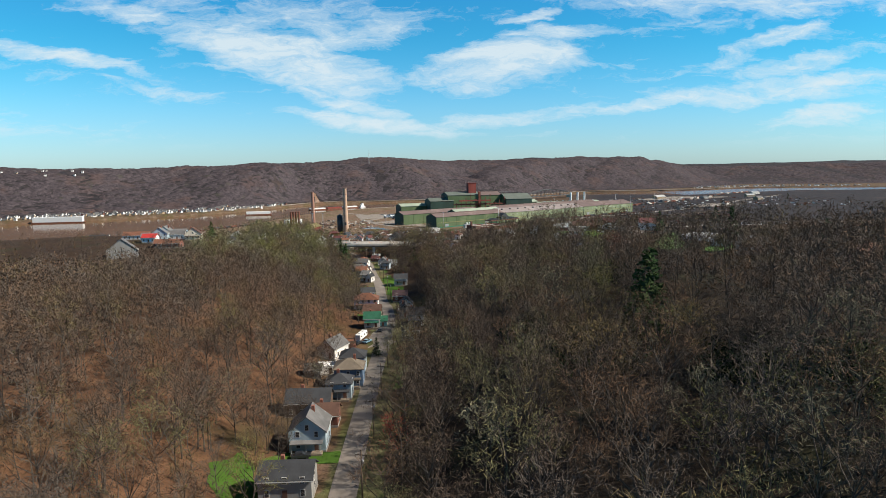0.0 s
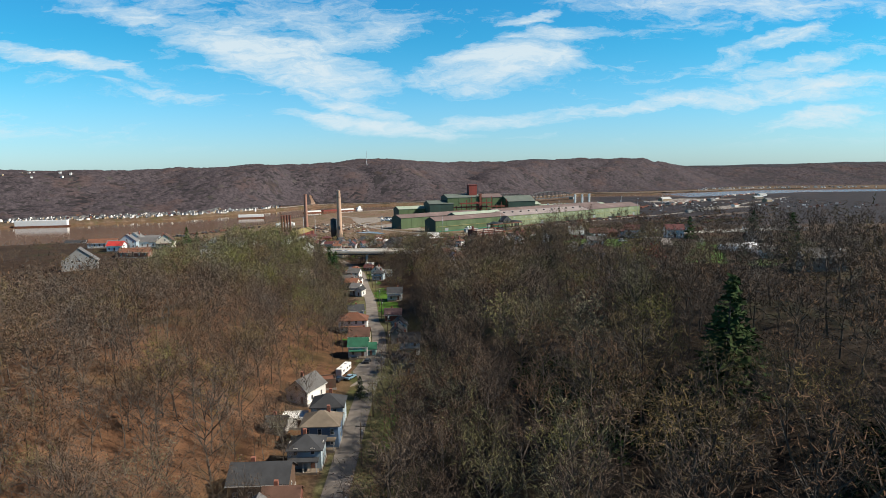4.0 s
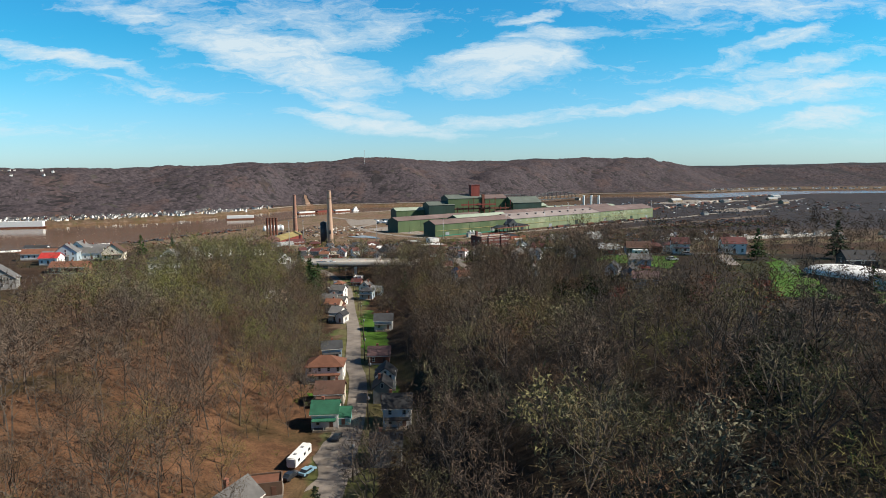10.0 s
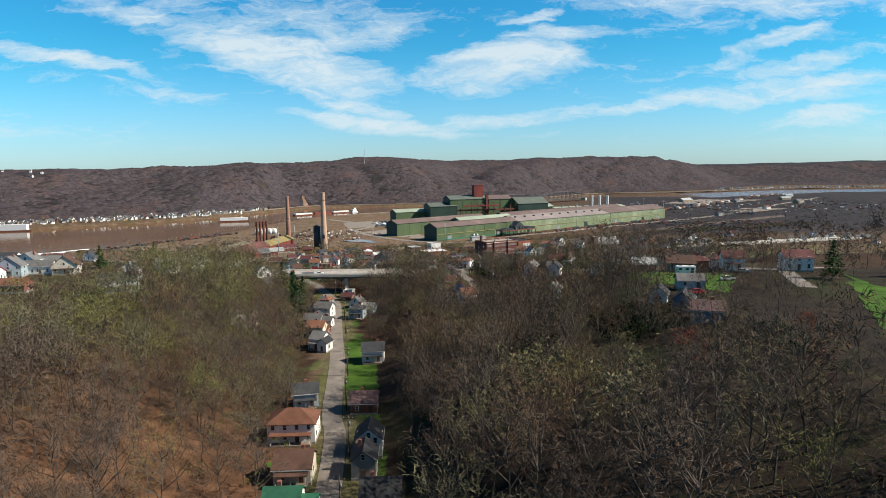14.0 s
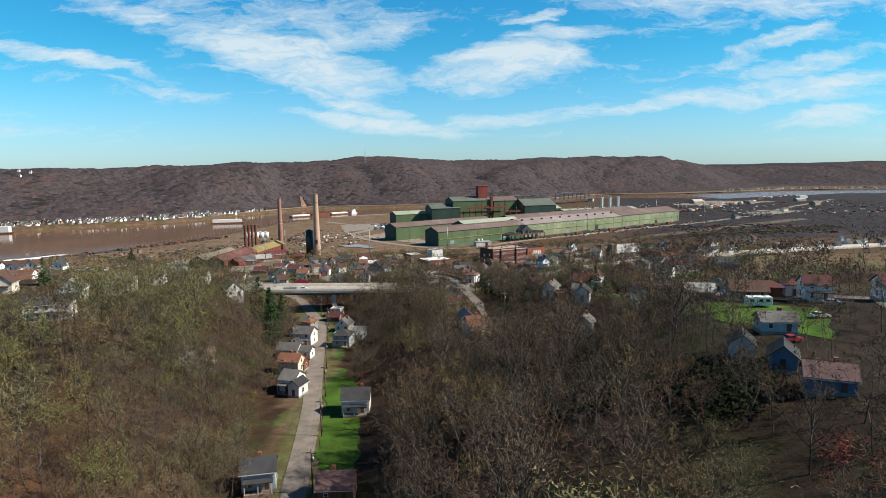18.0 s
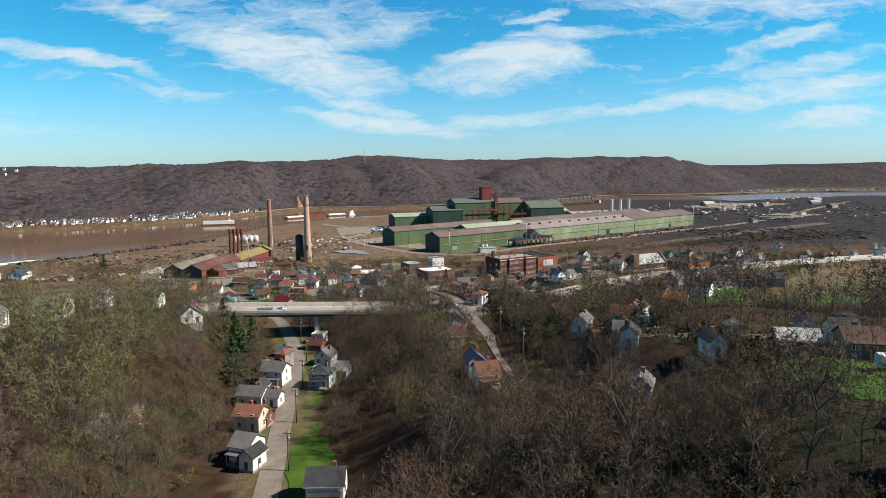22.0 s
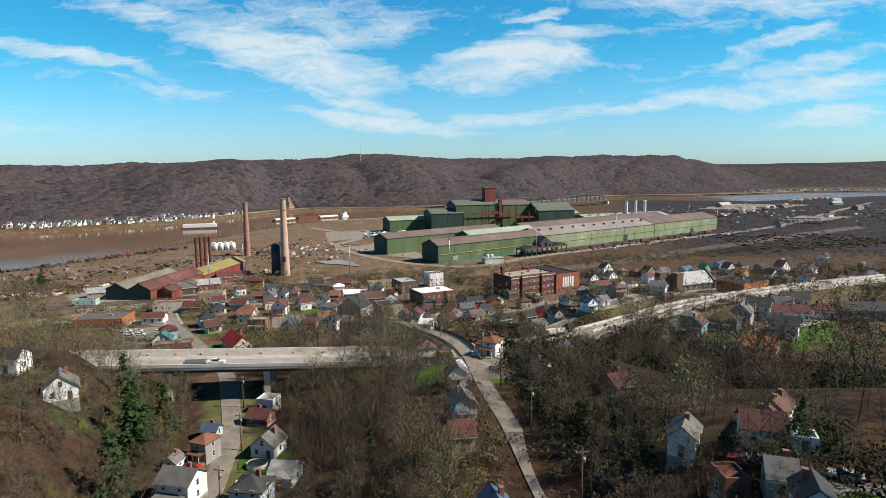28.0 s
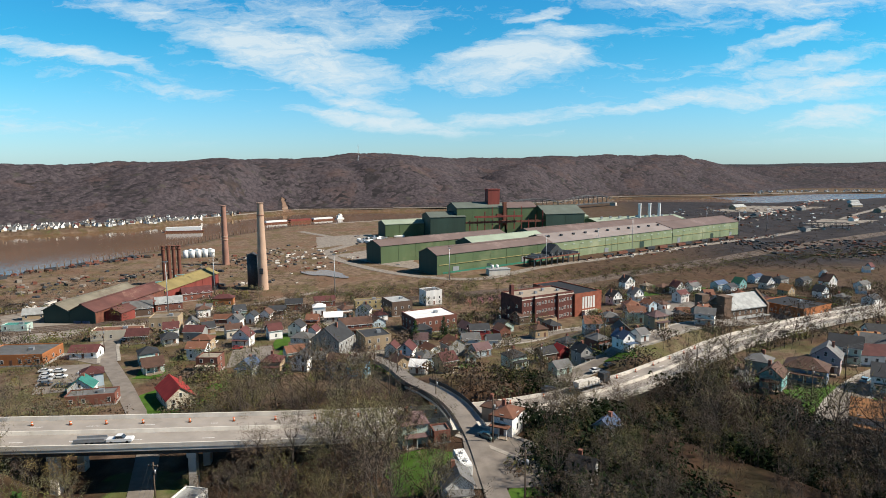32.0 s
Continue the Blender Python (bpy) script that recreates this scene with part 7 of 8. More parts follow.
def tree_arrays(rng, height, spread, limbs, twigs, width, leafy=False):
    """Trunk and crown of a bare broadleaf tree as triangle soups: (trunk verts, crown verts), three rows a triangle."""
    trunk, crown = [], []

    def limb(a, b, ra, rb, out, n=3):
        a, b = np.array(a), np.array(b)
        d = b - a
        u = np.cross(d, (0.3, 0.2, 1.0) if abs(d[2]) < 0.9 * np.linalg.norm(d) else (1.0, 0.1, 0.0))
        u /= np.linalg.norm(u) + 1e-9
        v = np.cross(d, u)
        v /= np.linalg.norm(v) + 1e-9
        ang = 2 * np.pi * np.arange(n) / n
        ring = np.cos(ang)[:, None] * u + np.sin(ang)[:, None] * v
        A, B = a + ring * ra, b + ring * rb
        for k in range(n):
            j = (k + 1) % n
            out += [A[k], A[j], B[j], A[k], B[j], B[k]]

    def sliver(a, b, w, out):
        d = b - a
        u = np.cross(d, rng.normal(size=3))
        u *= w / (np.linalg.norm(u) + 1e-9)
        out += [a - u, a + u, b]

    h = height
    p = np.zeros(3)
    r = 0.010 * h + 0.02
    tops = [p]
    lite = twigs < 500
    for k in range(4):
        q = p + np.array([rng.normal() * 0.022 * h, rng.normal() * 0.022 * h, h * (0.22, 0.20, 0.18, 0.16)[k]])
        r2 = r * 0.72
        limb(p, q, r, r2, trunk, 3 if lite or k > 1 else 5)
        p, r = q, r2
        tops.append(q)
    heart = np.array([0, 0, 0.64 * h])
    ends = []
    for k in range(limbs):
        # limbs rise in a fan and end on an uneven dome
        f = (k + rng.random()) / limbs
        i = 1 + min(2, int(f * 3))
        base = tops[i] + (tops[i + 1] - tops[i]) * rng.random()
        az = k * 2.4 + rng.random() * 0.9
        up = math.radians(-12 + 88 * f ** 0.8)
        R = spread * (0.72 + 0.4 * rng.random())
        goal = heart + np.array([math.cos(az) * math.cos(up) * R, math.sin(az) * math.cos(up) * R, math.sin(up) * 0.36 * h * (0.85 + 0.25 * rng.random())])
        if goal[2] < base[2] + 0.06 * h:
            base = tops[1] + (tops[2] - tops[1]) * rng.random() * 0.6
        mid = base + (goal - base) * 0.5 + np.array([math.cos(az), math.sin(az), -0.5]) * 0.07 * spread
        if lite:
            sliver(base, mid, 0.0060 * h, trunk)
            sliver(mid, goal, 0.0042 * h, trunk)
        else:
            limb(base, mid, 0.0062 * h, 0.0042 * h, trunk)
            limb(mid, goal, 0.0042 * h, 0.0014 * h, trunk)
        for s in range(4):
            st = mid + (goal - mid) * rng.random() * 0.9 if s else base + (mid - base) * (0.5 + 0.5 * rng.random())
            e2 = st + (goal - heart) * (0.2 + 0.25 * rng.random()) + rng.normal(size=3) * 0.19 * spread + np.array([0, 0, 0.05 * h])
            sliver(st, e2, 0.035, trunk)
            ends.append((st, e2))
        ends.append((mid, goal))
    ends.append((tops[3], tops[4] + np.array([0, 0, 0.12 * h])))
    for k in range(twigs):
        a, b = ends[k % len(ends)]
        s = a + (b - a) * (0.35 + 0.75 * rng.random()) + rng.normal(size=3) * 0.10 * spread
        out = (s - heart) / (np.linalg.norm(s - heart) + 1e-9)
        dd = out * 0.5 + rng.normal(size=3) * 0.75 + np.array([0, 0, 0.1])
        dd /= np.linalg.norm(dd)
        L = spread * (0.11 + 0.17 * rng.random())
        if leafy:
            c = s + dd * L
            sliver(c, c + rng.normal(size=3) * 0.35, 0.16, crown)
        sliver(s, s + dd * L, width, crown)
    return np.array(trunk), np.array(crown)


def pine_arrays(rng, height, spread, rows, width):
    trunk, crown = [], []
    n = 5
    ang = 2 * np.pi * np.arange(n) / n
    for (z0, r0), (z1, r1) in (((0, 0.02 * height), (0.5 * height, 0.012 * height)), ((0.5 * height, 0.012 * height), (height, 0.01))):
        A = np.stack([np.cos(ang) * r0, np.sin(ang) * r0, np.full(n, z0)], -1)
        B = np.stack([np.cos(ang) * r1, np.sin(ang) * r1, np.full(n, z1)], -1)
        for k in range(n):
            j = (k + 1) % n
            trunk += [A[k], A[j], B[j], A[k], B[j], B[k]]
    for k in range(rows):
        f = 0.14 + 0.86 * (k / rows)
        for q in range(max(4, int(13 * (1.05 - f)))):
            az = rng.random() * 6.283
            L = spread * (1.08 - f) * (0.7 + 0.45 * rng.random())
            a = np.array([0, 0, f * height])
            d = np.array([math.cos(az), math.sin(az), -0.12 + 0.35 * f + rng.normal() * 0.1])
            for s in range(5):
                c = a + d * L * (0.25 + 0.17 * s)
                e = c + d * L * 0.28 + rng.normal(size=3) * 0.35 + np.array([0, 0, -0.12])
                u = np.cross(e - c, rng.normal(size=3) * 0.4 + np.array([0, 0, 1.0]))
                u *= width * (1.2 - 0.12 * s) / (np.linalg.norm(u) + 1e-9)
                crown += [c - u, c + u, e]
    return np.array(trunk), np.array(crown)


def clump_arrays(rng, radius, height, n, size):
    """A crown or bush seen from afar: many ragged leaf-sized pieces round an uneven dome, on a short stem."""
    lobes = [(rng.normal(size=3) * (0.35 * radius, 0.35 * radius, 0.12 * height) + (0, 0, 0.5 * height), 0.5 + 0.35 * rng.random()) for _ in range(4)]
    out = []
    for k in range(n):
        c, f = lobes[k % 4]
        d = rng.normal(size=3)
        d[2] = abs(d[2]) * 1.1 - 0.25
        d /= np.linalg.norm(d)
        p = c + d * (radius * f, radius * f, 0.5 * height * f)
        u = np.cross(d, rng.normal(size=3))
        u /= np.linalg.norm(u) + 1e-9
        v = np.cross(d, u) + d * rng.normal() * 0.5
        s = size * (0.6 + 0.8 * rng.random())
        out += [p - u * s * 0.6 - v * s * 0.5, p + u * s * 0.6 - v * s * 0.4, p + v * s * 0.8 + u * s * 0.4 * rng.normal()]
    w = 0.06 * radius
    stem = [np.array(q) for q in ((-w, 0, 0), (w, 0, 0), (0, 0, 0.6 * height), (0, -w, 0), (0, w, 0), (0, 0, 0.6 * height))]
    return np.array(stem), np.array(out)


def soup(name, v, material):
    n = len(v) // 3
    return mesh_np(name, v, np.arange(n * 3).reshape(n, 3), material)


rng = np.random.default_rng(7)
NEAR = [tree_arrays(rng, 15 + 4 * rng.random(), 5.0 + 1.5 * rng.random(), 11, 820, 0.046) for _ in range(7)]
AWAY = [tree_arrays(rng, 15.5 + 4 * rng.random(), 5.2 + 1.4 * rng.random(), 8, 430, 0.080) for _ in range(6)]
MIDDLE = [tree_arrays(rng, 14.5 + 3.5 * rng.random(), 5.6 + rng.random(), 6, 150, 0.19) for _ in range(5)]
BUSH = [clump_arrays(rng, 2.2, 2.6, 44, 0.24) for _ in range(5)]
THICK = [clump_arrays(rng, 2.3, 2.8, 100, 0.24) for _ in range(5)]
IVY = [clump_arrays(rng, 3.4, 3.2, 80, 0.38) for _ in range(4)]
YOUNG = [tree_arrays(rng, 11 + 3 * rng.random(), 4.0, 7, 330, 0.045) for _ in range(4)]
SHRUB = [tree_arrays(rng, 4.0, 2.4, 2, 26, 0.09, True) for _ in range(3)]
SMALL = []
for _ in range(5):
    h = 10 + 3 * rng.random()
    SMALL.append((tree_arrays(rng, h, 4.2, 6, 1, 0.1)[0], clump_arrays(rng, 4.4, h * 1.05, 170, 0.36)[1] + (0, 0, 0.22 * h)))
PINE = [pine_arrays(rng, 18, 5.6, 22, 0.60) for _ in range(3)]
LEAFY = [tree_arrays(rng, 13 + 3 * rng.random(), 4.4, 11, 420, 0.05, True) for _ in range(3)]


def stuff(name, spots, kinds, twig, label):
    """Many trees as one mesh: spots are (x, y, scale, turn)."""
    if not len(spots):
        return
    vt, vc = [], []
    for k, (x, y, s, a) in enumerate(spots):
        t, c = kinds[k % len(kinds)]
        m = np.array([[math.cos(a), -math.sin(a), 0], [math.sin(a), math.cos(a), 0], [0, 0, 1]]).T * s
        o = np.array([x, y, ground_z(x, y) - 0.15])
        vt.append(t @ m + o)
        vc.append(c @ m + o)
    vt, vc = np.concatenate(vt), np.concatenate(vc)
    v = np.concatenate([vt, vc])
    me = soup(name, v, [bark, twig])
    idx = np.zeros(len(v) // 3, np.int32)
    idx[len(vt) // 3:] = 1
    me.polygons.foreach_set("material_index", idx)
    rs = np.random.default_rng(len(spots)).random(len(spots))
    sizes = [(len(kinds[k % len(kinds)][0]), len(kinds[k % len(kinds)][1])) for k in range(len(spots))]
    tone = np.concatenate([np.repeat(rs, [n[0] for n in sizes]), np.repeat(rs, [n[1] for n in sizes])])
    me.attributes.new("tone", "FLOAT", "POINT").data.foreach_set("value", tone.astype(np.float32))
    tagged(new(name, me), label, "trees", kind="stuff")


def free(x, y, pad=0.0):
    for cx, cy, r in CLEAR:
        if abs(x - cx) < r + pad and abs(y - cy) < r + pad and (x - cx) ** 2 + (y - cy) ** 2 < (r + pad) ** 2:
            return False
    return True


def road_dist(x, y):
    return min((p.x - x) ** 2 + (p.y - y) ** 2 for p in ROADS) ** 0.5


ROADS = [p for i, p in enumerate(upper + hw) if i % 2 == 0]


def wooded(x, y):
    r = float(table(y, VALLEY_X))
    if y < 545 and x < r - 12:
        return (0.85 if y < 330 else 1.0) if x > -125 or y < 330 else 0.3
    if y < 540 and r + (8 if y < 255 else (20 if y < 425 else 14)) < x < 74:
        return 1.0
    if y < 500 and x >= 70:
        return 1.0 if y < 205 + 0.3 * (x - 70) else (0.7 if y < 290 or x < 62 else 0.4)
    if 540 <= y < 600 and r + 12 < x < 18:
        return 0.9
    if 500 <= y < 606 and 32 < x < 62 + 0.62 * max(0, 600 - y) + 34:
        return 0.7
    if 500 <= y < 545 and x >= 80:
        return 0.5
    if x > 70 and y < 720:
        off = (float(table(x, [(p[0], p[1]) for p in HW])) - y) * 0.84
        if 6.5 < off < 24:
            return 0.9
    if 545 <= y < 600 and x < r - 14:
        return 0.5
    return 0.0


def single_tree(kind, x, y, s):
    m = Matrix.Translation((x, y, ground_z(x, y) - 0.15)) @ Matrix.Rotation(x + y, 4, "Z") @ Matrix.Scale(s, 4)
    CLEAR.append((x, y, 7.0 if kind in ("bud", "red") and y < 500 else 3.5))
    label = {"pine": "dark green conifer with drooping branches", "pink": "small tree in pink blossom", "white": "tree in white blossom",
             "bud": "tree with fresh yellow-green buds", "red": "small tree with red buds"}[kind]
    key = (kind, int(x) % 3)
    if key in protos:
        copy_thing(protos[key], Matrix()).matrix_basis = m
        return
    a = (PINE if kind == "pine" else LEAFY)[int(x) % 3]
    protos[key] = tree_thing(a, TWIGS[kind], label, "standout trees")
    protos[key].matrix_basis = m


def tree_thing(arrays, twig, label, group="woodland trees"):
    e = empty("tree", Matrix(), label, "tree", group)
    for n, v, m in (("trunk", arrays[0], bark), ("crown", arrays[1], twig)):
        ob = new(n, soup(n, v, m))
        ob.parent = e
    return e


protos = {}

# ---------- trees that stand out ----------
single_tree("pine", 49.0, 158.0, 1.3)
single_tree("pine", 54.5, 167.0, 1.15)
single_tree("pine", -69.4, 512.4, 0.95)
single_tree("pine", -61.0, 481.2, 1.0)
single_tree("pine", -76.9, 523.1, 0.9)
single_tree("pine", -66.6, 503.3, 1.1)
single_tree("pine", -65.1, 520.0, 0.9)
single_tree("pine", 168.8, 368.1, 0.9)
single_tree("pine", 134.8, 366.4, 0.75)
single_tree("pine", 125.7, 265.8, 1.1)
single_tree("pine", 112.6, 273.1, 0.6)
single_tree("pine", -23.1, 239.7, 0.42)
single_tree("pine", 64.6, 438.6, 0.5)
single_tree("pine", -168.1, 505.4, 0.7)
single_tree("pine", -260.2, 793.8, 0.8)
single_tree("pine", 7.2, 676.3, 0.62)
single_tree("pine", 19.9, 685.7, 0.6)
single_tree("pine", 91.8, 787.5, 0.3)
single_tree("pine", -8.9, 478.6, 0.6)
single_tree("pine", -4.7, 482.7, 0.55)
single_tree("pine", 164.6, 261.6, 0.8)
single_tree("pink", 36.7, 755.2, 0.4)
single_tree("pink", 43.6, 760.6, 0.45)
single_tree("pink", 49.9, 764.1, 0.4)
single_tree("pink", 56.2, 769.4, 0.4)
single_tree("white", 102.0, 578.7, 0.6)
single_tree("white", 96.7, 571.2, 0.5)
single_tree("white", -67.1, 419.7, 0.6)
single_tree("white", -69.9, 410.6, 0.7)
single_tree("white", 116.9, 315.7, 0.5)
single_tree("bud", 15.9, 629.0, 0.62)
single_tree("bud", 58.6, 646.0, 0.55)
single_tree("bud", 96.2, 582.9, 0.7)
single_tree("bud", 4.6, 115.6, 1.25)
single_tree("bud", 18.6, 285.4, 1.1)
single_tree("bud", 18.2, 213.6, 1.3)
single_tree("bud", 30.1, 261.2, 1.2)
single_tree("bud", 32.1, 189.1, 1.2)
single_tree("bud", 20.1, 275.8, 1.2)
single_tree("bud", 35.8, 265.2, 1.1)
single_tree("bud", -3.4, 431.4, 0.8)
single_tree("bud", 53.7, 451.9, 0.9)
single_tree("bud", -5.4, 563.0, 0.7)
single_tree("bud", -10.8, 559.8, 0.8)
single_tree("bud", 3.5, 559.8, 0.7)
single_tree("bud", 163.2, 851.9, 0.5)
single_tree("red", 72.0, 251.9, 0.8)
single_tree("red", -13.0, 142.0, 0.8)
single_tree("red", 54.1, 289.9, 0.7)
single_tree("red", 65.3, 266.4, 0.6)
single_tree("red", 81.3, 295.3, 0.5)


spots, extra = [], []
gap = 8.2
for iy in range(int(50 / gap), int(690 / gap)):
    for ix in range(int(-430 / gap), int(430 / gap)):
        x = (ix + 0.5 + random.uniform(-0.48, 0.48)) * gap
        y = (iy + 0.5 + random.uniform(-0.48, 0.48)) * gap
        if abs(x) > 60 + 0.80 * y or random.random() > wooded(x, y) or not free(x, y) or road_dist(x, y) < 9:
            continue
        s = random.uniform(0.62, 1.22) * (1 - (0.42 if x > 14 else 0.22) * float(S((y - 355) / 50)) * (-25 < x < 75 and (y < 515 or x > 14)))
        if y > 330:
            s *= 1 - 0.45 * float(S((-122 - x) / 30)) - 0.25 * float(S((y - 445) / 40)) * (x < -60)
        if x > 36 and 280 < y < 342:
            s *= 0.62
        elif x > 56 and 225 < y < 445:
            s *= 1 - 0.42 * float(S((x - 56) / 22)) * float(S((y - 225) / 40))
        if x > 60 and y > 480:
            off = (float(table(x, [(p[0], p[1]) for p in HW])) - y) * 0.84
            s *= 1.15 if abs(x - 62 - 0.62 * max(0, 600 - y)) < 24 else (0.85 if 5 < off < 24 else 0.5)
        rr = x - float(table(y, VALLEY_X))
        if -26 < rr < 0 or (0 < rr < 24 and y > 265):
            s *= 0.72
        spots.append((x, y, s, random.uniform(0, 6.28)))
for k in range(2100):
    x, y = random.uniform(-100, 125), random.uniform(330, 600)
    if random.random() < wooded(x, y) and free(x, y, -0.6) and road_dist(x, y) > 6.5:
        extra.append((x, y, random.uniform(0.38, 0.75) * (1.35 if y > 500 and x < 20 else 1.0), random.uniform(0, 6.28)))
near = [s for s in spots if abs(s[0]) < 125]
rest = [s for s in spots if abs(s[0]) >= 125]
near.sort(key=lambda s: abs(s[0] - 40) if s[0] > 0 else abs(s[0] + 60))
singles, near = near[:300], near[300:]


TONES = (["brown"] * 8 + ["bud"] * 2)
for k, (x, y, s, a) in enumerate(singles):
    tone = random.choice(TONES)
    key = (k % 6, tone)
    m = Matrix.Translation((x, y, ground_z(x, y) - 0.15)) @ Matrix.Rotation(a, 4, "Z") @ Matrix.Scale(s, 4)
    if key not in protos:
        protos[key] = tree_thing(NEAR[k % 6], TWIGS[tone], "tall bare grey-brown broadleaf tree" if tone == "brown" else "tall tree with yellow-green opening buds")
        protos[key].matrix_basis = m
    else:
        c = copy_thing(protos[key], Matrix())
        c.matrix_basis = m
random.shuffle(near)
away = [s for s in near if abs(s[0]) > 62 and not (s[0] > 0 and s[1] > 480)]
near = [s for s in near if abs(s[0]) <= 62 or (s[0] > 0 and s[1] > 480)]
spring = [s for s in near if s[0] < -38 and s[1] > 320 and random.random() < 0.8]
near = [s for s in near if s not in spring]
cut = int(len(near) * 0.84)
stuff("woodland", near[:cut], NEAR, twig_brown, "bare grey-brown deciduous woodland on the slopes")
stuff("woodland", near[cut:] + spring, NEAR, twig_bud, "budding yellow-green trees among the woods")
rnd = random.Random(19)
for k in range(220):
    x, y = rnd.uniform(-140, -42), rnd.uniform(75, 345)
    if -x < 50 + 0.75 * y and free(x, y):
        away.append((x, y, rnd.uniform(0.6, 0.95), rnd.uniform(0, 6.28)))
green_side = [s for s in away if s[0] < -38 and s[1] > 320 and random.random() < 0.8]
away = [s for s in away if s not in green_side]
stuff("woodland", green_side[::3], AWAY, twig_green, "trees in first green leaf above the lower street")
stuff("woodland", green_side[1::3] + green_side[2::3], AWAY, twig_bud, "budding yellow-green woods above the lower street")
stuff("woodland", away, AWAY, twig_brown, "bare deciduous woodland higher on the slopes")
stuff("woodland", rest, MIDDLE, twig_brown, "bare deciduous woods farther from the street")
under = []
rnd = random.Random(11)
for k in range(3600):
    x, y = rnd.uniform(-170, 130), rnd.uniform(110, 560)
    if abs(x) < 50 + 0.7 * y and rnd.random() < wooded(x, y) and free(x, y, -1.5) and road_dist(x, y) > 6:
        under.append((x, y, rnd.uniform(0.5, 1.15), rnd.uniform(0, 6.28)))
stuff("undergrowth", [u for u in under[::2] if u[0] < -35 and (u[1] > 300 or u[2] < 0.6)], SHRUB, twig_green, "fresh green undergrowth on the wooded slopes")
stuff("undergrowth", under[1::4], SHRUB, twig_brown, "tangled brown brush under the trees")
low = [e for e in extra if e[1] > 535 and e[0] < 20]
extra = [e for e in extra if e not in low]
stuff("woodland", low, YOUNG, twig_bud, "young budding trees beside the bridge")
stuff("woodland", extra[::3], YOUNG, twig_bud, "young budding trees on the lower slopes")
stuff("woodland", extra[1::3] + extra[2::3], YOUNG, twig_brown, "young bare trees on the lower slopes")
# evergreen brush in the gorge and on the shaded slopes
# near-black leaves also fill in shade that the bare crowns do not cast
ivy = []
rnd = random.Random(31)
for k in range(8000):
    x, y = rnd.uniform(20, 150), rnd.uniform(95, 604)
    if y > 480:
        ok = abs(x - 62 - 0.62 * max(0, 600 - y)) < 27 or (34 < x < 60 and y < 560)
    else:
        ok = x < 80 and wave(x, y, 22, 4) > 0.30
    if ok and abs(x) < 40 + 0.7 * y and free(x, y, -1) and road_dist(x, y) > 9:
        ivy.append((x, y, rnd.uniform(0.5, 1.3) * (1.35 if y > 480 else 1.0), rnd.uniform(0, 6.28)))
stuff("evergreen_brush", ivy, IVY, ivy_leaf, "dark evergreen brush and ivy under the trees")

# brush on the banks of the upper street
bank = []
for k in range(1100):
    x, y = rnd.uniform(-2, 52), rnd.uniform(395, 545)
    if free(x, y, -0.5) and road_dist(x, y) > 4.2:
        bank.append((x, y, rnd.uniform(0.45, 1.15), rnd.uniform(0, 6.28)))
stuff("brush", bank[::3], THICK, twig_bud, "budding brush on the banks of the upper street")
stuff("brush", bank[1::3] + bank[2::3], THICK, twig_brown, "dry brown brush on the banks of the upper street")


def far_canopy():
    """The closed canopy of bare woods on the far hills: one lumpy sheet of crowns."""
    rs = np.random.default_rng(4)
    gx, gy = np.meshgrid(np.arange(-1500, 2300, 8.5), np.arange(1240, 3100, 8.5))
    ny, nx = gx.shape
    gx = gx + rs.uniform(-3.2, 3.2, gx.shape)
    gy = gy + rs.uniform(-3.2, 3.2, gy.shape)
    d = gy - table(gx, FAR_BANK)
    fw = table(gx, ((-2000, 130), (-560, 110), (-330, 70), (-240, 25), (80, 25), (300, 30), (700, 60), (1100, 120), (1400, 330)))
    gz = land(gx, gy) + (rs.uniform(-2.2, 4.6, gx.shape) + 1.5 * wave(gx, gy, 40, 2)) * S((d - fw - 8) / 40)
    i = np.arange(nx * ny).reshape(ny, nx)
    keep = (d > fw + 4) & (np.abs(gx) < 0.9 * gy) & ~((np.abs(gx + 251 + 0.33 * (gy - 1650) + 4 * np.sin(gy / 11)) < 5 + 0.09 * np.maximum(0, 1750 - gy)) & (gy > 1652) & (gy < 1750))
    ok = keep[:-1, :-1] & keep[:-1, 1:] & keep[1:, 1:] & keep[1:, :-1]
    faces = np.stack([i[:-1, :-1], i[:-1, 1:], i[1:, 1:], i[1:, :-1]], -1)[ok]
    used = np.unique(faces)
    back = np.zeros(nx * ny, int)
    back[used] = np.arange(len(used))
    me = mesh_np("far_woods", np.stack([gx, gy, gz], -1).reshape(-1, 3)[used], back[faces], hazed_canopy_mat, True)
    tagged(new("far_woods", me), "closed canopy of bare mauve-brown woods on the far hills, bluish haze in the colour", "trees", kind="stuff")


hazed_canopy_mat = bpy.data.materials.new("far_canopy")
hazed_canopy_mat.use_nodes = True
g = Nodes(hazed_canopy_mat.node_tree)
p = hazed_canopy_mat.node_tree.nodes["Principled BSDF"]
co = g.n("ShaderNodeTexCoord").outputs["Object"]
# bare-wood mauve pushed bluer so that the colour carries the haze of distance
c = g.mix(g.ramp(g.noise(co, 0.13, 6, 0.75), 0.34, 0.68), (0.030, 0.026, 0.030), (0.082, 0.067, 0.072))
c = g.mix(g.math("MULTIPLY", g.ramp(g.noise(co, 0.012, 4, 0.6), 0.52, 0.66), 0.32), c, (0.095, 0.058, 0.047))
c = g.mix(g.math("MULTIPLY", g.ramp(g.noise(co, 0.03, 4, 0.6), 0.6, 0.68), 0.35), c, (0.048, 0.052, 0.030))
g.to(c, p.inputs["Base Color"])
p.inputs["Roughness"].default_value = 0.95
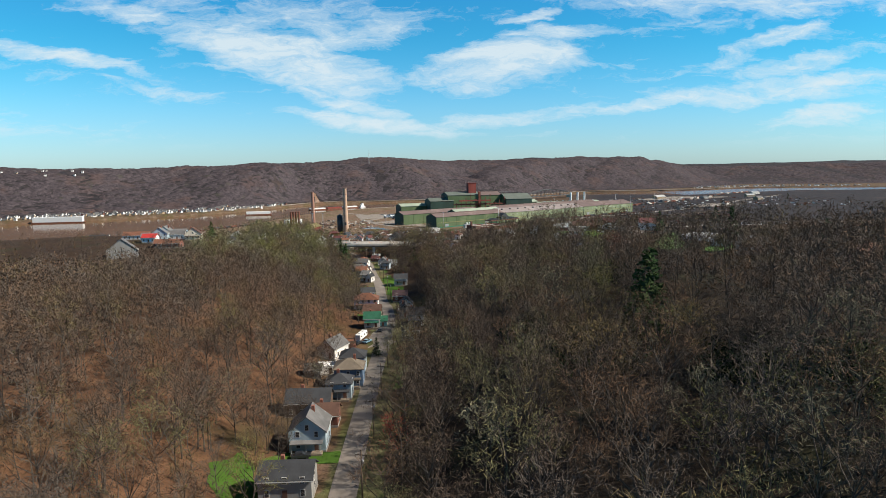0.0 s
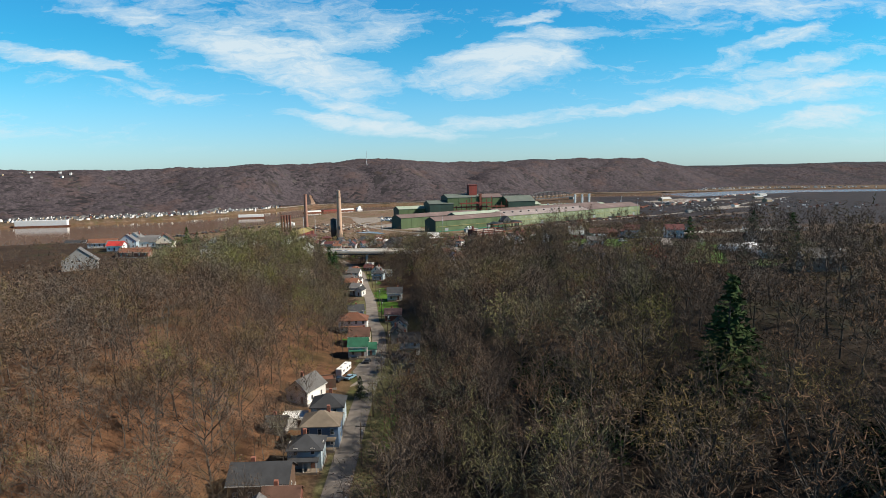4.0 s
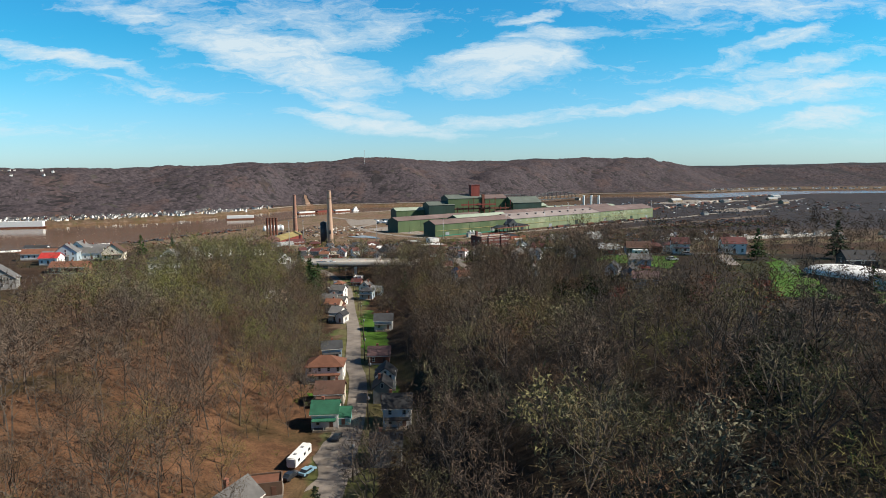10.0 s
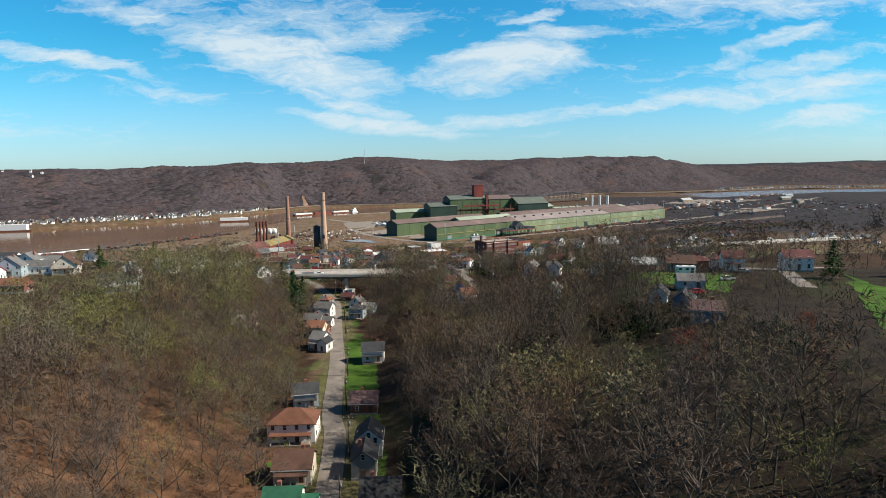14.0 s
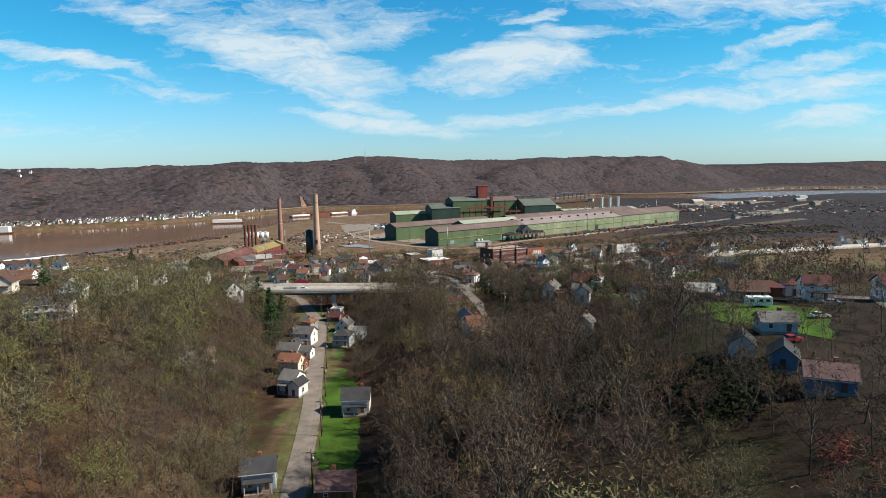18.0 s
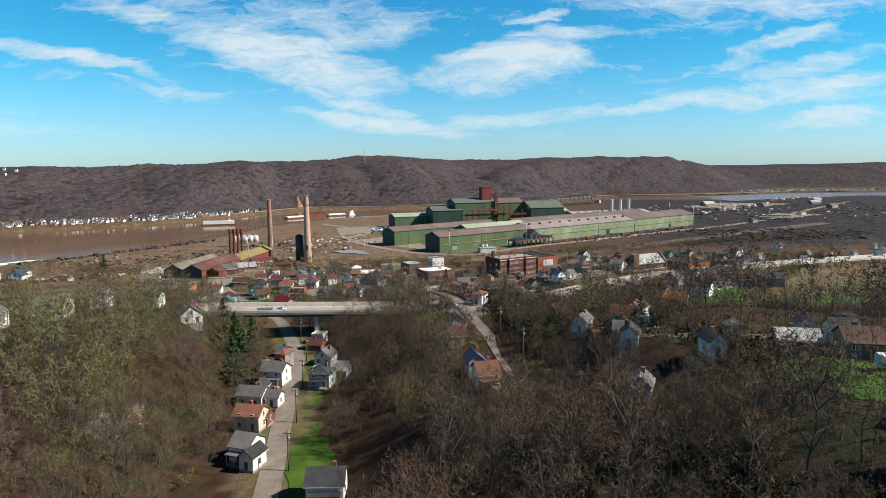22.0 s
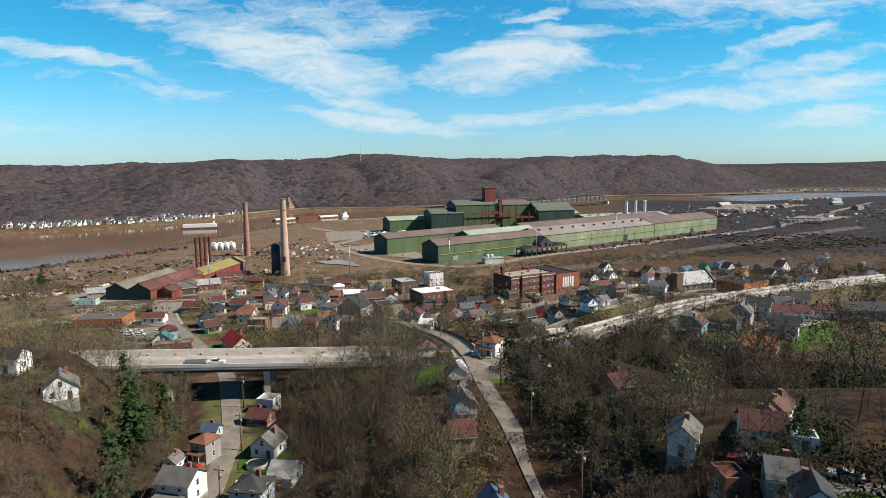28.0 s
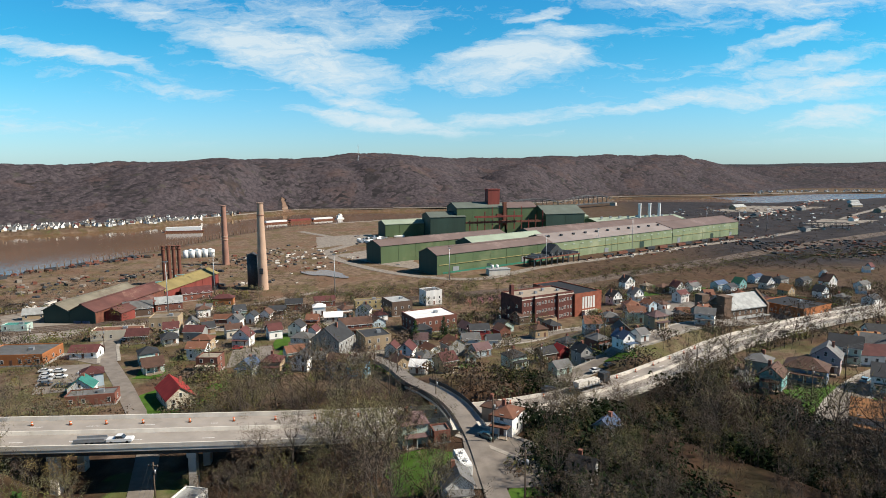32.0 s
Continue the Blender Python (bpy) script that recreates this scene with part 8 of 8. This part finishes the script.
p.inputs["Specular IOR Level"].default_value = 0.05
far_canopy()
# scrub and street trees
scrub, town = [], []
rnd = random.Random(5)
for k in range(5200):
    x, y = rnd.uniform(-330, 480), rnd.uniform(690, 1010)
    if wave(x, y, 34, 12) > -0.35 and abs(x) < 0.85 * (y - 380) and free(x, y) and (y < 890 + 0.55 * (x - 20) or x < -60) and y < float(table(x, NEAR_BANK)) - 12:
        scrub.append((x, y, rnd.uniform(0.3, 1.1), rnd.uniform(0, 6.28)))
thicket = []
lines = np.array(LINES)


def street_dist(x, y):
    return float(np.sqrt(((lines - (x, y)) ** 2).sum(1).min()))


for k in range(9000):
    x, y = rnd.uniform(-330, 480), rnd.uniform(572, 815)
    if abs(x) > 0.9 * (y - 380) or not free(x, y, -0.3) or road_dist(x, y) < 10 or street_dist(x, y) < 5:
        continue
    n = wave(x, y, 23, 3) + 0.5 * wave(x, y, 9, 6)
    if n > 0.12:
        thicket.append((x, y, rnd.uniform(0.9, 2.1), rnd.uniform(0, 6.28)))
    elif n > -0.5 and rnd.random() < 0.40:
        town.append((x, y, rnd.uniform(0.35, 0.8), rnd.uniform(0, 6.28)))
for k in range(2200):
    x, y = rnd.uniform(230, 1000), rnd.uniform(880, 1700)
    if x > 230 + 0.45 * (y - 900) and y < float(table(x, NEAR_BANK)) - 15:
        scrub.append((x, y, rnd.uniform(0.8, 1.7), rnd.uniform(0, 6.28)))
belt = []
for k in range(1500):
    u = rnd.uniform(0, 1)
    x, y = -60 + 620 * u, 815 + 215 * u + rnd.gauss(0, 13)
    if free(x, y) and street_dist(x, y) > 5:
        belt.append((x, y, rnd.uniform(0.5, 1.5), rnd.uniform(0, 6.28)))
stuff("hedge", belt[::2], BUSH, twig_green, "green scrub along the old railway bank")
stuff("hedge", belt[1::2], BUSH, twig_brown, "bare brown scrub along the old railway bank")
stuff("scrub", scrub, BUSH, twig_brown, "dry brown scrub on the waste ground")
stuff("brush", thicket[::4], THICK, twig_green, "green budding bushes between the houses")
stuff("brush", thicket[1::4] + thicket[2::4] + thicket[3::4], THICK, twig_brown, "bare brown bushes between the houses")
stuff("town_trees", town[::4], SMALL, twig_green, "garden trees in first green leaf")
stuff("town_trees", town[2::4], SMALL, twig_bud, "budding street and garden trees")
stuff("town_trees", town[1::2], SMALL, twig_brown, "bare street and garden trees")
